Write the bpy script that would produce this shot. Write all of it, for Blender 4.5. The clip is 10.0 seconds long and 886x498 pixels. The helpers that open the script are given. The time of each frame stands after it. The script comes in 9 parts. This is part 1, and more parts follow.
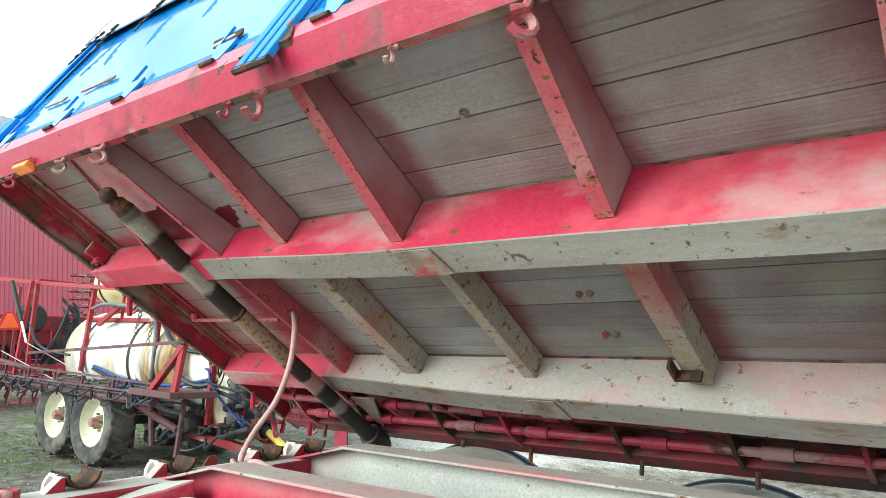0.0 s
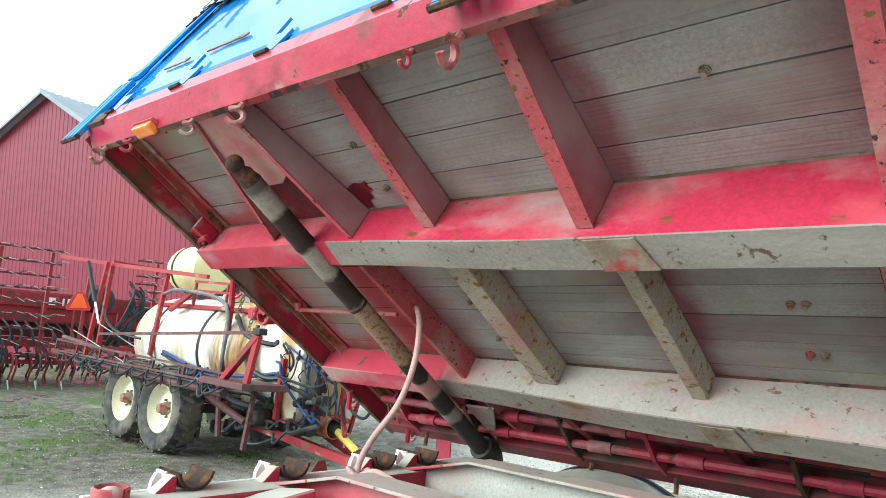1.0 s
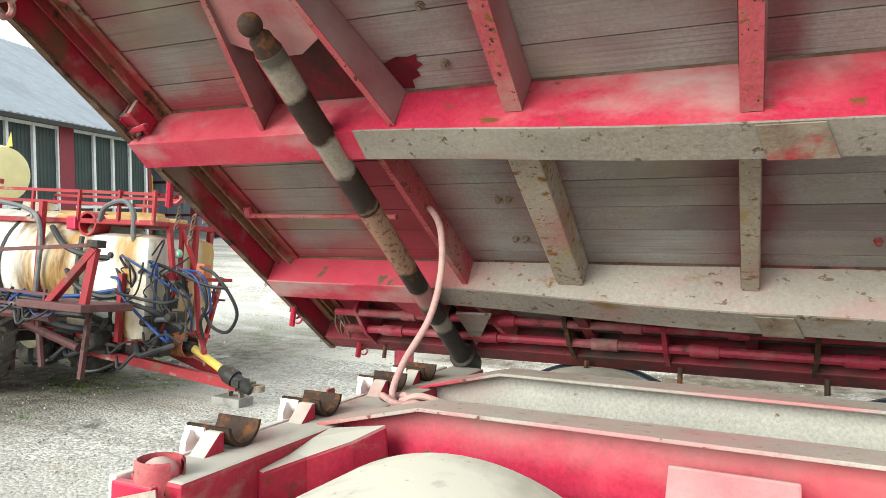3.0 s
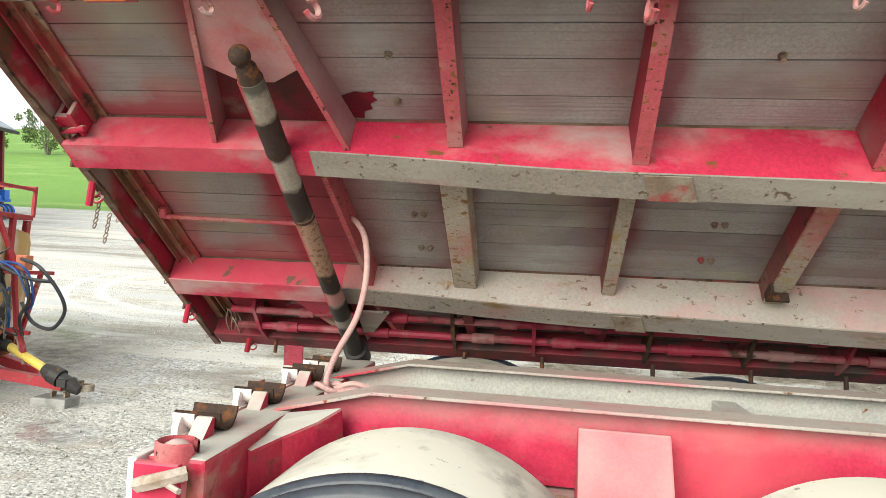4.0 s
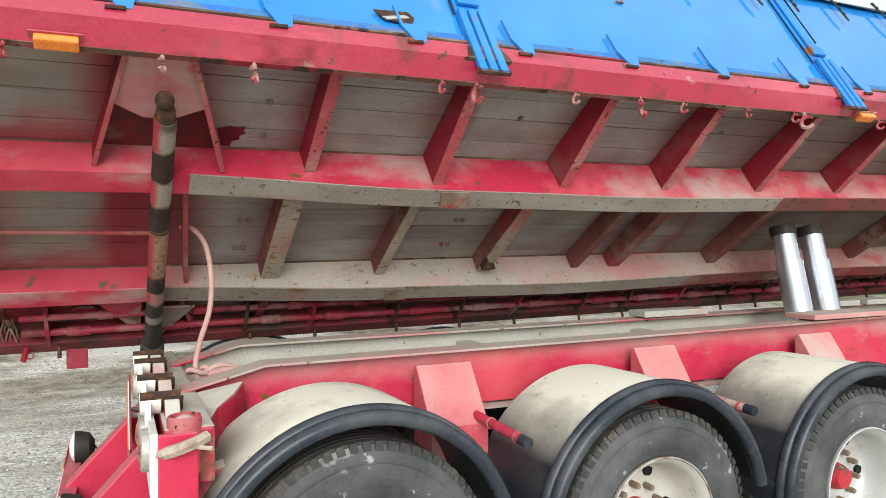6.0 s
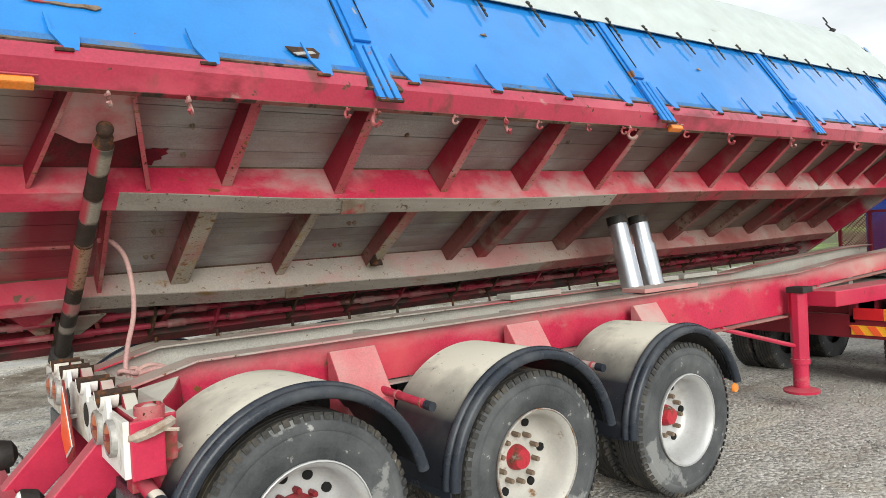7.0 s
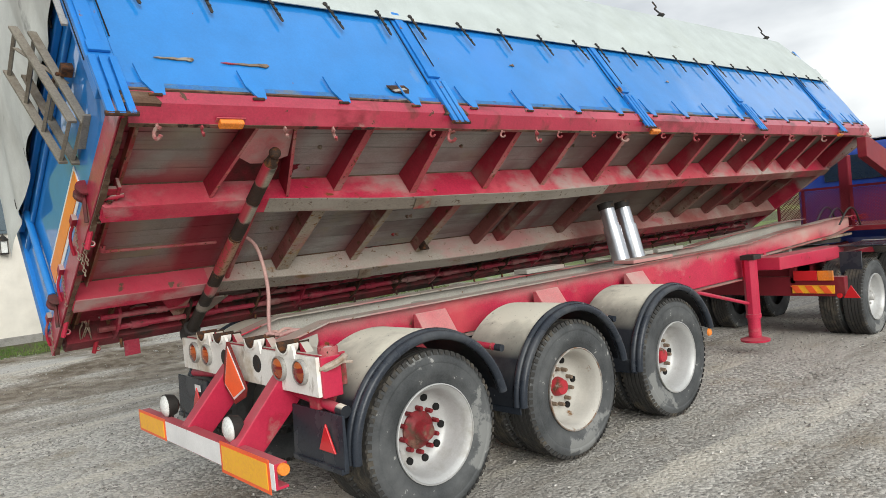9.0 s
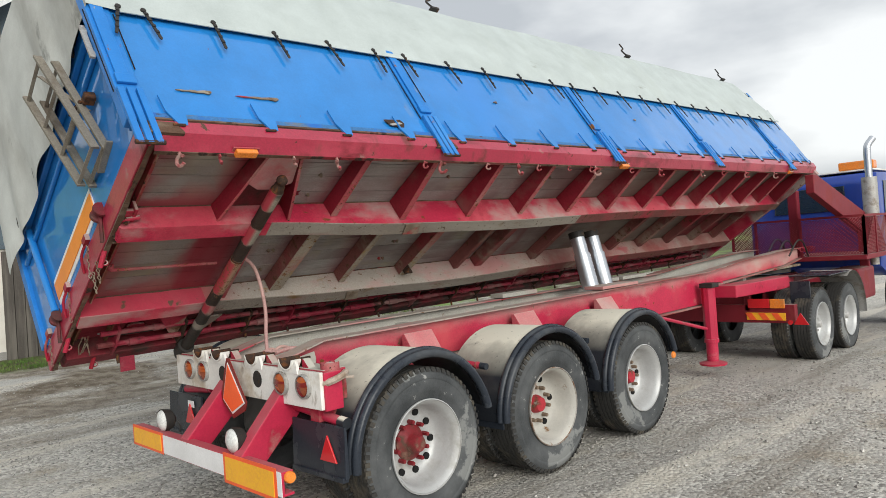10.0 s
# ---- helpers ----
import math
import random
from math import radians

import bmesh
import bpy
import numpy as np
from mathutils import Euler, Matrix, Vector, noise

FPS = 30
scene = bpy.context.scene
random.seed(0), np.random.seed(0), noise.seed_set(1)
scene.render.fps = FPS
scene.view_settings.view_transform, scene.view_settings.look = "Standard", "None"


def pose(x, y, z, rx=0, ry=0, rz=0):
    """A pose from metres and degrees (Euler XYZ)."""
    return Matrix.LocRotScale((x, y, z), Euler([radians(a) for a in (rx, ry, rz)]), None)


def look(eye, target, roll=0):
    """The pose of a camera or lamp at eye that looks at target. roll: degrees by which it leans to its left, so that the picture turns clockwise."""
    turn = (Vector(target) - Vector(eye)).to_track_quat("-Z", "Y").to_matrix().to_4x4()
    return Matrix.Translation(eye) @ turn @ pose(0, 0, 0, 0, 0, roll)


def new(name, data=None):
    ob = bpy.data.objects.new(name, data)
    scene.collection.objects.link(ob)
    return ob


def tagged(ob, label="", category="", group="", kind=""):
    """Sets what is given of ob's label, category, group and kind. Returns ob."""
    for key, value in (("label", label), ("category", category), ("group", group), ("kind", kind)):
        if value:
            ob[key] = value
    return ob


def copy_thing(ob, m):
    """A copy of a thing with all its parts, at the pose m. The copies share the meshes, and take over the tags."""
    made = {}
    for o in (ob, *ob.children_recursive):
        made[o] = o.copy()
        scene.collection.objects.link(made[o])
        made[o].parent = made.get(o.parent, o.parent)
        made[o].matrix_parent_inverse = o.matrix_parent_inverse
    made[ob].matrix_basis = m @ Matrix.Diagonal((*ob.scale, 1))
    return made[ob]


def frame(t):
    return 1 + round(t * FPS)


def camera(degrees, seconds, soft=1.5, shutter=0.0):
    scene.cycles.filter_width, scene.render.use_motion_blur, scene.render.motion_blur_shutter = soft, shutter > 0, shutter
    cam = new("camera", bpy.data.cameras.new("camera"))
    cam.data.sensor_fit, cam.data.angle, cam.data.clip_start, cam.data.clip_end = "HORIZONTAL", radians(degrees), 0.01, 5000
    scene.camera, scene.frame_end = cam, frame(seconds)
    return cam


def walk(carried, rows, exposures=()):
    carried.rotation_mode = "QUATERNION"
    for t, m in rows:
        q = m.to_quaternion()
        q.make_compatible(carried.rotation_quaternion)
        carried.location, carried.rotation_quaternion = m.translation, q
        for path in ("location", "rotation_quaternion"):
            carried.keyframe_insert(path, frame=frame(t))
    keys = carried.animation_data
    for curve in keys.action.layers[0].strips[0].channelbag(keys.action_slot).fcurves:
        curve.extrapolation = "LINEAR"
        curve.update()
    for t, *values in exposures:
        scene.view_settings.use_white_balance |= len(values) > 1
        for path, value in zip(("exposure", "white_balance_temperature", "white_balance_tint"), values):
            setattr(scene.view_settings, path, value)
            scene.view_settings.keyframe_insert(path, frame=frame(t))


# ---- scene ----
cam = camera(64.3, 10.0, soft=0.8)
PATH = [
    (0, (2.325, -2.183, 1.743), (1.105, -0.619, 2.0), 0.9),
    (0.5, (2.048, -2.175, 1.715), (0.763, -0.676, 2.039), 3.1),
    (1, (1.754, -2.147, 1.714), (0.427, -0.674, 1.981), 4.6),
    (1.5, (1.459, -2.239, 1.706), (0.205, -0.692, 1.899), 4.2),
    (2, (1.231, -2.298, 1.699), (0.004, -0.728, 1.869), 4.3),
    (2.2, (1.118, -2.281, 1.687), (-0.055, -0.669, 1.843), 3.6),
    (3.3, (0.604, -2.46, 1.69), (-0.077, -0.579, 1.68), 2.0),
    (3.5, (0.533, -2.584, 1.696), (-0.058, -0.674, 1.732), 2.6),
    (4, (0.367, -2.899, 1.713), (0.093, -0.918, 1.741), 3.3),
    (4.5, (0.083, -3.094, 1.745), (0.196, -1.098, 1.732), 0.4),
    (5, (-0.164, -3.34, 1.732), (0.188, -1.372, 1.771), 2.8),
    (5.5, (-0.487, -3.519, 1.737), (0.038, -1.589, 1.756), 1.5),
    (5.7, (-0.63, -3.57, 1.758), (0.068, -1.695, 1.744), 0.4),
    (6.8, (-1.224, -4.04, 1.756), (-0.148, -2.354, 1.8), -2.4),
    (7, (-1.338, -4.08, 1.787), (-0.137, -2.481, 1.756), -2.8),
    (7.5, (-1.712, -4.24, 1.784), (-0.509, -2.643, 1.817), -1.1),
    (8, (-2.072, -4.376, 1.822), (-0.765, -2.862, 1.831), -1.5),
    (8.5, (-2.435, -4.448, 1.799), (-1.047, -3.01, 1.721), -4.5),
    (9, (-2.738, -4.599, 1.791), (-1.424, -3.092, 1.732), -5.2),
    (9.5, (-2.956, -4.686, 1.832), (-1.601, -3.218, 1.925), -4.2),
    (10, (-3.136, -4.691, 1.815), (-1.731, -3.268, 1.816), -4.2),
]
EXPOSURES = [(0.0, 1.15, 5750, -4), (2.0, 1.13, 5750, -4), (3.5, 1.07, 6600, 5), (4.5, 0.99, 6300, 4), (5.0, 0.90, 6100, 4), (5.5, 0.80, 6250, 5), (7.0, 0.45, 6450, 7), (8.5, 0.30, 6450, 8), (10.0, 0.11, 6450, 8)]
walk(cam, [(t, look(eye, target, roll)) for t, eye, target, roll in PATH], EXPOSURES)

# ---- world ----
world = bpy.data.worlds.new("overcast_sky")
scene.world = world
world.use_nodes = True
wt = world.node_tree
wt.nodes.clear()
sky = wt.nodes.new("ShaderNodeTexSky")
sky.sky_type = 'NISHITA'
sky.sun_disc = False
sky.sun_elevation = radians(24)
sky.sun_rotation = radians(200)
sky.air_density, sky.dust_density = 1.0, 3.0
wco = wt.nodes.new("ShaderNodeTexCoord")
wmap = wt.nodes.new("ShaderNodeMapping")
wmap.inputs["Scale"].default_value = (1.0, 1.0, 2.6)
cloud = wt.nodes.new("ShaderNodeTexNoise")
cloud.inputs["Scale"].default_value = 2.2
cloud.inputs["Detail"].default_value = 6.0
cramp = wt.nodes.new("ShaderNodeValToRGB")
cramp.color_ramp.elements[0].position, cramp.color_ramp.elements[0].color = 0.38, (5.6, 5.8, 6.1, 1)
cramp.color_ramp.elements[1].position, cramp.color_ramp.elements[1].color = 0.58, (10.0, 10.05, 10.1, 1)
wmix = wt.nodes.new("ShaderNodeMix")
wmix.data_type = 'RGBA'
wmix.inputs["Factor"].default_value = 0.88
wbg = wt.nodes.new("ShaderNodeBackground")
wbg.inputs["Strength"].default_value = 0.10
wout = wt.nodes.new("ShaderNodeOutputWorld")
wt.links.new(wco.outputs["Generated"], wmap.inputs["Vector"])
wt.links.new(wmap.outputs["Vector"], cloud.inputs["Vector"])
wt.links.new(cloud.outputs["Fac"], cramp.inputs["Fac"])
wt.links.new(sky.outputs["Color"], wmix.inputs["A"])
wt.links.new(cramp.outputs["Color"], wmix.inputs["B"])
wt.links.new(wmix.outputs["Result"], wbg.inputs["Color"])
wt.links.new(wbg.outputs["Background"], wout.inputs["Surface"])

sun = new("sun", bpy.data.lights.new("sun", 'SUN'))
sun.data.energy = 2.3
sun.data.angle = radians(38)
sun.data.color = (1.0, 0.97, 0.92)
sun.matrix_world = look((-3.5, -9.5, 4.4), (0, 0, 0))

# ---- building tools ----
def box(bm, x0, x1, y0, y1, z0, z1):
    v = [bm.verts.new((x, y, z)) for x in (x0, x1) for y in (y0, y1) for z in (z0, z1)]
    for f in ((0, 1, 3, 2), (4, 6, 7, 5), (0, 4, 5, 1), (2, 3, 7, 6), (0, 2, 6, 4), (1, 5, 7, 3)):
        bm.faces.new([v[i] for i in f])


def prism(bm, pts, axis, a0, a1):
    """A polygon of (p, q) pairs drawn out along an axis: x gives (a, p, q), y gives (p, a, q), z gives (p, q, a)."""
    put = {"x": lambda p, q, a: (a, p, q), "y": lambda p, q, a: (p, a, q), "z": lambda p, q, a: (p, q, a)}[axis]
    lo = [bm.verts.new(put(p, q, a0)) for p, q in pts]
    hi = [bm.verts.new(put(p, q, a1)) for p, q in pts]
    n = len(pts)
    bm.faces.new(lo)
    bm.faces.new(hi[::-1])
    for i in range(n):
        bm.faces.new((lo[i], hi[i], hi[(i + 1) % n], lo[(i + 1) % n]))


def bent(bm, stations, axis="x"):
    """Polygons of equal length at stations (a, pts) along an axis, skinned and capped."""
    put = {"x": lambda p, q, a: (a, p, q), "y": lambda p, q, a: (p, a, q), "z": lambda p, q, a: (p, q, a)}[axis]
    rings = [[bm.verts.new(put(p, q, a)) for p, q in pts] for a, pts in stations]
    n = len(rings[0])
    bm.faces.new(rings[0])
    bm.faces.new(rings[-1][::-1])
    for r, s in zip(rings, rings[1:]):
        for i in range(n):
            bm.faces.new((r[i], s[i], s[(i + 1) % n], r[(i + 1) % n]))


def pipe(bm, pts, r, n=8, cap=True):
    """A round pipe along a line of points; r may be one number or one for each point."""
    pts = [Vector(p) for p in pts]
    rs = r if isinstance(r, (list, tuple)) else [r] * len(pts)
    rings = []
    side = None
    for i, p in enumerate(pts):
        d = (pts[min(i + 1, len(pts) - 1)] - pts[max(i - 1, 0)]).normalized()
        if side is None:
            side = d.orthogonal().normalized()
        side = (side - d * side.dot(d)).normalized()
        up = d.cross(side)
        rings.append([bm.verts.new(p + rs[i] * (math.cos(6.28318 * k / n) * side + math.sin(6.28318 * k / n) * up)) for k in range(n)])
    for a, b in zip(rings, rings[1:]):
        for k in range(n):
            bm.faces.new((a[k], a[(k + 1) % n], b[(k + 1) % n], b[k]))
    if cap:
        bm.faces.new(rings[0][::-1])
        bm.faces.new(rings[-1])


def curve_pts(pts, steps=6):
    """A smooth line through points."""
    p = [Vector(q) for q in pts]
    p = [2 * p[0] - p[1]] + p + [2 * p[-1] - p[-2]]
    out = []
    for i in range(1, len(p) - 2):
        for k in range(steps):
            t = k / steps
            a, b, c, d = p[i - 1], p[i], p[i + 1], p[i + 2]
            out.append(0.5 * ((2 * b) + (c - a) * t + (2 * a - 5 * b + 4 * c - d) * t * t + (3 * b - a - 3 * c + d) * t ** 3))
    out.append(p[-2])
    return out


def lathe(bm, prof, axis, n=32, centre=(0, 0, 0), a0=0.0, a1=360.0):
    """Turns (radius, height) pairs round an axis through centre; less than 360 degrees leaves it open."""
    full = abs(a1 - a0) >= 359.9
    c = Vector(centre)
    rings = []
    for k in range(n if full else n + 1):
        t = radians(a0 + (a1 - a0) * k / n)
        ring = []
        for r, h in prof:
            u, w = r * math.cos(t), r * math.sin(t)
            ring.append(bm.verts.new(c + Vector({"x": (h, u, w), "y": (u, h, w), "z": (u, w, h)}[axis])))
        rings.append(ring)
    m = len(prof)
    for k in range(n):
        a, b = rings[k], rings[(k + 1) % len(rings)]
        for i in range(m - 1):
            bm.faces.new((a[i], a[i + 1], b[i + 1], b[i]))
    return rings


def ball(bm, c, r, u=14, v=9, squash=(1, 1, 1)):
    m = Matrix.Translation(c) @ Matrix.Diagonal((r * squash[0], r * squash[1], r * squash[2], 1))
    bmesh.ops.create_uvsphere(bm, u_segments=u, v_segments=v, radius=1, matrix=m)


def hook(bm, x, y, z, s=1.0, turn=0.0):
    """An open rope hook bent from round bar, hanging from a point."""
    pts = [(0, 0, 0.02), (0, 0, -0.03)]
    for k in range(9):
        t = radians(150 - k * 34)
        pts.append((0.032 * math.cos(t) + 0.004, 0.01, -0.062 + 0.032 * math.sin(t)))
    m = Matrix.Translation((x, y, z)) @ Matrix.Rotation(turn, 4, 'Z') @ Matrix.Scale(s, 4)
    pipe(bm, [m @ Vector(p) for p in pts], 0.011 * s, 6)


def thing(name, label, category, m=None, group="", kind=""):
    ob = new(name)
    ob.empty_display_size = 0.2
    if m is not None:
        ob.matrix_world = m
    return tagged(ob, label, category, group, kind)


def part(name, bm, material, parent=None, label="", bevel=0.0, smooth=False, m=None):
    """Links a bmesh as one mesh object, under a thing or a part."""
    bmesh.ops.remove_doubles(bm, verts=bm.verts, dist=0.00005)
    bmesh.ops.recalc_face_normals(bm, faces=bm.faces)
    if bevel:
        sharp = [e for e in bm.edges if len(e.link_faces) == 2 and e.calc_face_angle(0) > 0.6]
        bmesh.ops.bevel(bm, geom=sharp, offset=bevel, segments=2, profile=0.6, affect='EDGES', clamp_overlap=True)
    me = bpy.data.meshes.new(name)
    bm.to_mesh(me)
    bm.free()
    me.materials.append(material)
    if smooth:
        me.polygons.foreach_set("use_smooth", [True] * len(me.polygons))
        me.set_sharp_from_angle(angle=radians(42))
    ob = new(name, me)
    if parent is not None:
        ob.parent = parent
    if m is not None:
        ob.matrix_basis = m
    if label:
        tagged(ob, label)
    return ob


def again(ob, m, parent=None):
    """One more object on the same mesh."""
    o = ob.copy()
    scene.collection.objects.link(o)
    o.matrix_basis = m
    if parent is not None:
        o.parent = parent
    return o


def dims(x0, x1, y0, y1, z0, z1):
    bm = bmesh.new()
    box(bm, x0, x1, y0, y1, z0, z1)
    return bm


# ---- materials ----
def surface(name, base, rough=0.6, metal=0.0, layers=(), dust=None, bump=0.0, bump_scale=40.0, stretch=(1, 1, 1), coat=0.0, vary=0.0, spec=0.28, extra=None, front=None, rubbed=None, grit=1.0):
    """A painted or raw surface. layers: (colour, scale, low, high, stretch, detail, rough) laid over the base where a
    noise is high.
    dust: (colour, amount, scale) that lies on faces that look up; front: (colour, amount) mixed into faces that look
    ahead."""
    mt = bpy.data.materials.new(name)
    mt.use_nodes = True
    nt = mt.node_tree
    ns, ln = nt.nodes, nt.links.new
    bsdf = ns["Principled BSDF"]
    bsdf.inputs["Metallic"].default_value = metal
    bsdf.inputs["Coat Weight"].default_value = coat
    bsdf.inputs["Coat IOR"].default_value = 1.42
    bsdf.inputs["Specular IOR Level"].default_value = spec
    co = ns.new("ShaderNodeTexCoord").outputs["Object"]
    if vary:
        info = ns.new("ShaderNodeObjectInfo")
        add = ns.new("ShaderNodeVectorMath")
        add.operation = 'MULTIPLY_ADD'
        add.inputs[1].default_value = (37.0, 17.0, 23.0)
        ln(info.outputs["Random"], add.inputs[0])
        ln(co, add.inputs[2])
        co = add.outputs[0]

    def noisy(scale, detail=5.0, st=(1, 1, 1), rough_n=0.6):
        mp = ns.new("ShaderNodeMapping")
        mp.inputs["Scale"].default_value = st
        ln(co, mp.inputs["Vector"])
        n = ns.new("ShaderNodeTexNoise")
        n.inputs["Scale"].default_value = scale
        n.inputs["Detail"].default_value = detail
        n.inputs["Roughness"].default_value = rough_n
        ln(mp.outputs["Vector"], n.inputs["Vector"])
        return n.outputs["Fac"]

    def between(fac, lo, hi):
        r = ns.new("ShaderNodeMapRange")
        r.inputs["From Min"].default_value, r.inputs["From Max"].default_value = lo, hi
        ln(fac, r.inputs["Value"])
        return r.outputs["Result"]

    def mixed(fac, a, b):
        m = ns.new("ShaderNodeMix")
        m.data_type = 'RGBA'
        ln(fac, m.inputs["Factor"])
        ln(a, m.inputs["A"])
        if isinstance(b, tuple):
            m.inputs["B"].default_value = (*b, 1)
        else:
            ln(b, m.inputs["B"])
        return m.outputs["Result"]

    rgb = ns.new("ShaderNodeRGB")
    rgb.outputs[0].default_value = (*base, 1)
    col = rgb.outputs[0]
    tone = ns.new("ShaderNodeHueSaturation")
    tone.inputs["Saturation"].default_value = 0.97
    ln(col, tone.inputs["Color"])
    val = between(noisy(3.1, 6.0), 0.25, 0.75)
    vr = ns.new("ShaderNodeMapRange")
    vr.inputs["To Min"].default_value, vr.inputs["To Max"].default_value = 0.86, 1.12
    ln(val, vr.inputs["Value"])
    if vary:
        vv = ns.new("ShaderNodeMath")
        vv.operation = 'MULTIPLY_ADD'
        vv.inputs[1].default_value = vary
        ln(info.outputs["Random"], vv.inputs[0])
        ln(vr.outputs["Result"], vv.inputs[2])
        ln(vv.outputs[0], tone.inputs["Value"])
    else:
        ln(vr.outputs["Result"], tone.inputs["Value"])
    col = tone.outputs["Color"]
    grain = ns.new("ShaderNodeMapRange")
    grain.inputs["From Min"].default_value, grain.inputs["From Max"].default_value = 0.3, 0.7
    grain.inputs["To Min"].default_value, grain.inputs["To Max"].default_value = 1.0 - 0.24 * grit, 1.0 + 0.22 * grit
    ln(noisy(75.0, 5.0, (1, 1, 1), 0.75), grain.inputs["Value"])
    gh = ns.new("ShaderNodeHueSaturation")
    ln(grain.outputs["Result"], gh.inputs["Value"])
    ln(col, gh.inputs["Color"])
    col = gh.outputs["Color"]
    rg = ns.new("ShaderNodeValue")
    rg.outputs[0].default_value = rough
    rgh = rg.outputs[0]
    for c, scale, lo, hi, st, det, r in layers:
        f = between(noisy(scale, det, st), lo, hi)
        col = mixed(f, col, c)
        rm = ns.new("ShaderNodeMix")
        ln(f, rm.inputs["Factor"])
        ln(rgh, rm.inputs["A"])
        rm.inputs["B"].default_value = r
        rgh = rm.outputs["Result"]
    if extra:
        col = extra(ns, ln, co, col, noisy, between, mixed)
    # second colour on faces turned to +x, broken up by noise
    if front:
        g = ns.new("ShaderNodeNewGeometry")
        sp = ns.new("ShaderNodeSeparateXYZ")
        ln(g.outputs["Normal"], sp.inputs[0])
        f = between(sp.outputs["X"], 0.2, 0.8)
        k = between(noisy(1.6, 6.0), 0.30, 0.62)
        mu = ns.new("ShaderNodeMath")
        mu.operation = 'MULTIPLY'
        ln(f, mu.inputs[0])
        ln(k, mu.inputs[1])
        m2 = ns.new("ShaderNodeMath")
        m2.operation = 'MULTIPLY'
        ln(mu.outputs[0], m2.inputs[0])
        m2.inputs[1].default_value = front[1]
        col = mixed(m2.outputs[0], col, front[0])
    if dust:
        c, amount, scale = dust[:3]
        lo, hi = dust[3:] if len(dust) > 3 else (0.25, 0.85)
        g = ns.new("ShaderNodeNewGeometry")
        sp = ns.new("ShaderNodeSeparateXYZ")
        ln(g.outputs["Normal"], sp.inputs[0])
        f = between(sp.outputs["Z"], lo, hi)
        k = between(noisy(scale, 6.0), 0.22, 0.62)
        mu = ns.new("ShaderNodeMath")
        mu.operation = 'MULTIPLY'
        ln(f, mu.inputs[0])
        ln(k, mu.inputs[1])
        m2 = ns.new("ShaderNodeMath")
        m2.operation = 'MULTIPLY'
        ln(mu.outputs[0], m2.inputs[0])
        m2.inputs[1].default_value = amount
        if rubbed:
            for sc, a, b, st, share in rubbed:
                away = ns.new("ShaderNodeMapRange")
                away.inputs["From Min"].default_value, away.inputs["From Max"].default_value = a, b
                away.inputs["To Min"].default_value, away.inputs["To Max"].default_value = 1.0, 1.0 - share
                ln(noisy(sc, 7.0, st), away.inputs["Value"])
                m3 = ns.new("ShaderNodeMath")
                m3.operation = 'MULTIPLY'
                ln(m2.outputs[0], m3.inputs[0])
                ln(away.outputs["Result"], m3.inputs[1])
                m2 = m3
        col = mixed(m2.outputs[0], col, c)
        rm = ns.new("ShaderNodeMix")
        ln(m2.outputs[0], rm.inputs["Factor"])
        ln(rgh, rm.inputs["A"])
        rm.inputs["B"].default_value = 0.92
        rgh = rm.outputs["Result"]
    ln(col, bsdf.inputs["Base Color"])
    ln(rgh, bsdf.inputs["Roughness"])
    if bump:
        b = ns.new("ShaderNodeBump")
        b.inputs["Strength"].default_value = bump
        b.inputs["Distance"].default_value = 0.01
        ln(noisy(bump_scale, 6.0, stretch), b.inputs["Height"])
        ln(b.outputs["Normal"], bsdf.inputs["Normal"])
    return mt


ONE = (1, 1, 1)
DUST = (0.46, 0.442, 0.385)
RUST = (0.16, 0.065, 0.022)
RED = (0.46, 0.011, 0.052)
def powdered_top(ns, ln, co, col, noisy, between, mixed):
    """Road dust blown along the upper part of the chassis web, with a ragged lower edge."""
    sp = ns.new("ShaderNodeSeparateXYZ")
    ln(co, sp.inputs[0])
    a = ns.new("ShaderNodeMath")
    a.operation = 'MULTIPLY_ADD'
    ln(noisy(3.2, 8.0, (0.5, 1, 1)), a.inputs[0])
    a.inputs[1].default_value = 0.34
    ln(sp.outputs["Z"], a.inputs[2])
    m = ns.new("ShaderNodeMath")
    m.operation = 'MULTIPLY'
    ln(between(a.outputs[0], 1.27, 1.42), m.inputs[0])
    m.inputs[1].default_value = 0.55
    return mixed(m.outputs[0], col, (0.44, 0.37, 0.32))


red_paint = surface("red_paint", RED, 0.42, extra=powdered_top, layers=[((0.55, 0.09, 0.10), 0.8, 0.48, 0.70, ONE, 6.0, 0.5), ((0.50, 0.30, 0.27), 1.5, 0.58, 0.76, (1, 1, 1.8), 8.0, 0.9), ((0.20, 0.008, 0.018), 2.2, 0.58, 0.74, ONE, 6.0, 0.4), (RUST, 10.0, 0.66, 0.70, ONE, 9.0, 0.9)], dust=(DUST, 0.95, 1.6), bump=0.12, bump_scale=30)
red_frame = surface("red_frame_paint", RED, 0.36, grit=0.5, layers=[((0.50, 0.04, 0.07), 1.3, 0.50, 0.72, (0.6, 1, 1), 6.0, 0.45), ((0.22, 0.008, 0.02), 2.6, 0.58, 0.70, ONE, 7.0, 0.4), ((0.50, 0.32, 0.28), 2.6, 0.62, 0.76, ONE, 8.0, 0.9), ((0.12, 0.05, 0.03), 9.0, 0.66, 0.70, (1, 1, 0.6), 9.0, 0.9)], dust=(DUST, 0.28, 2.5), bump=0.1, bump_scale=24)
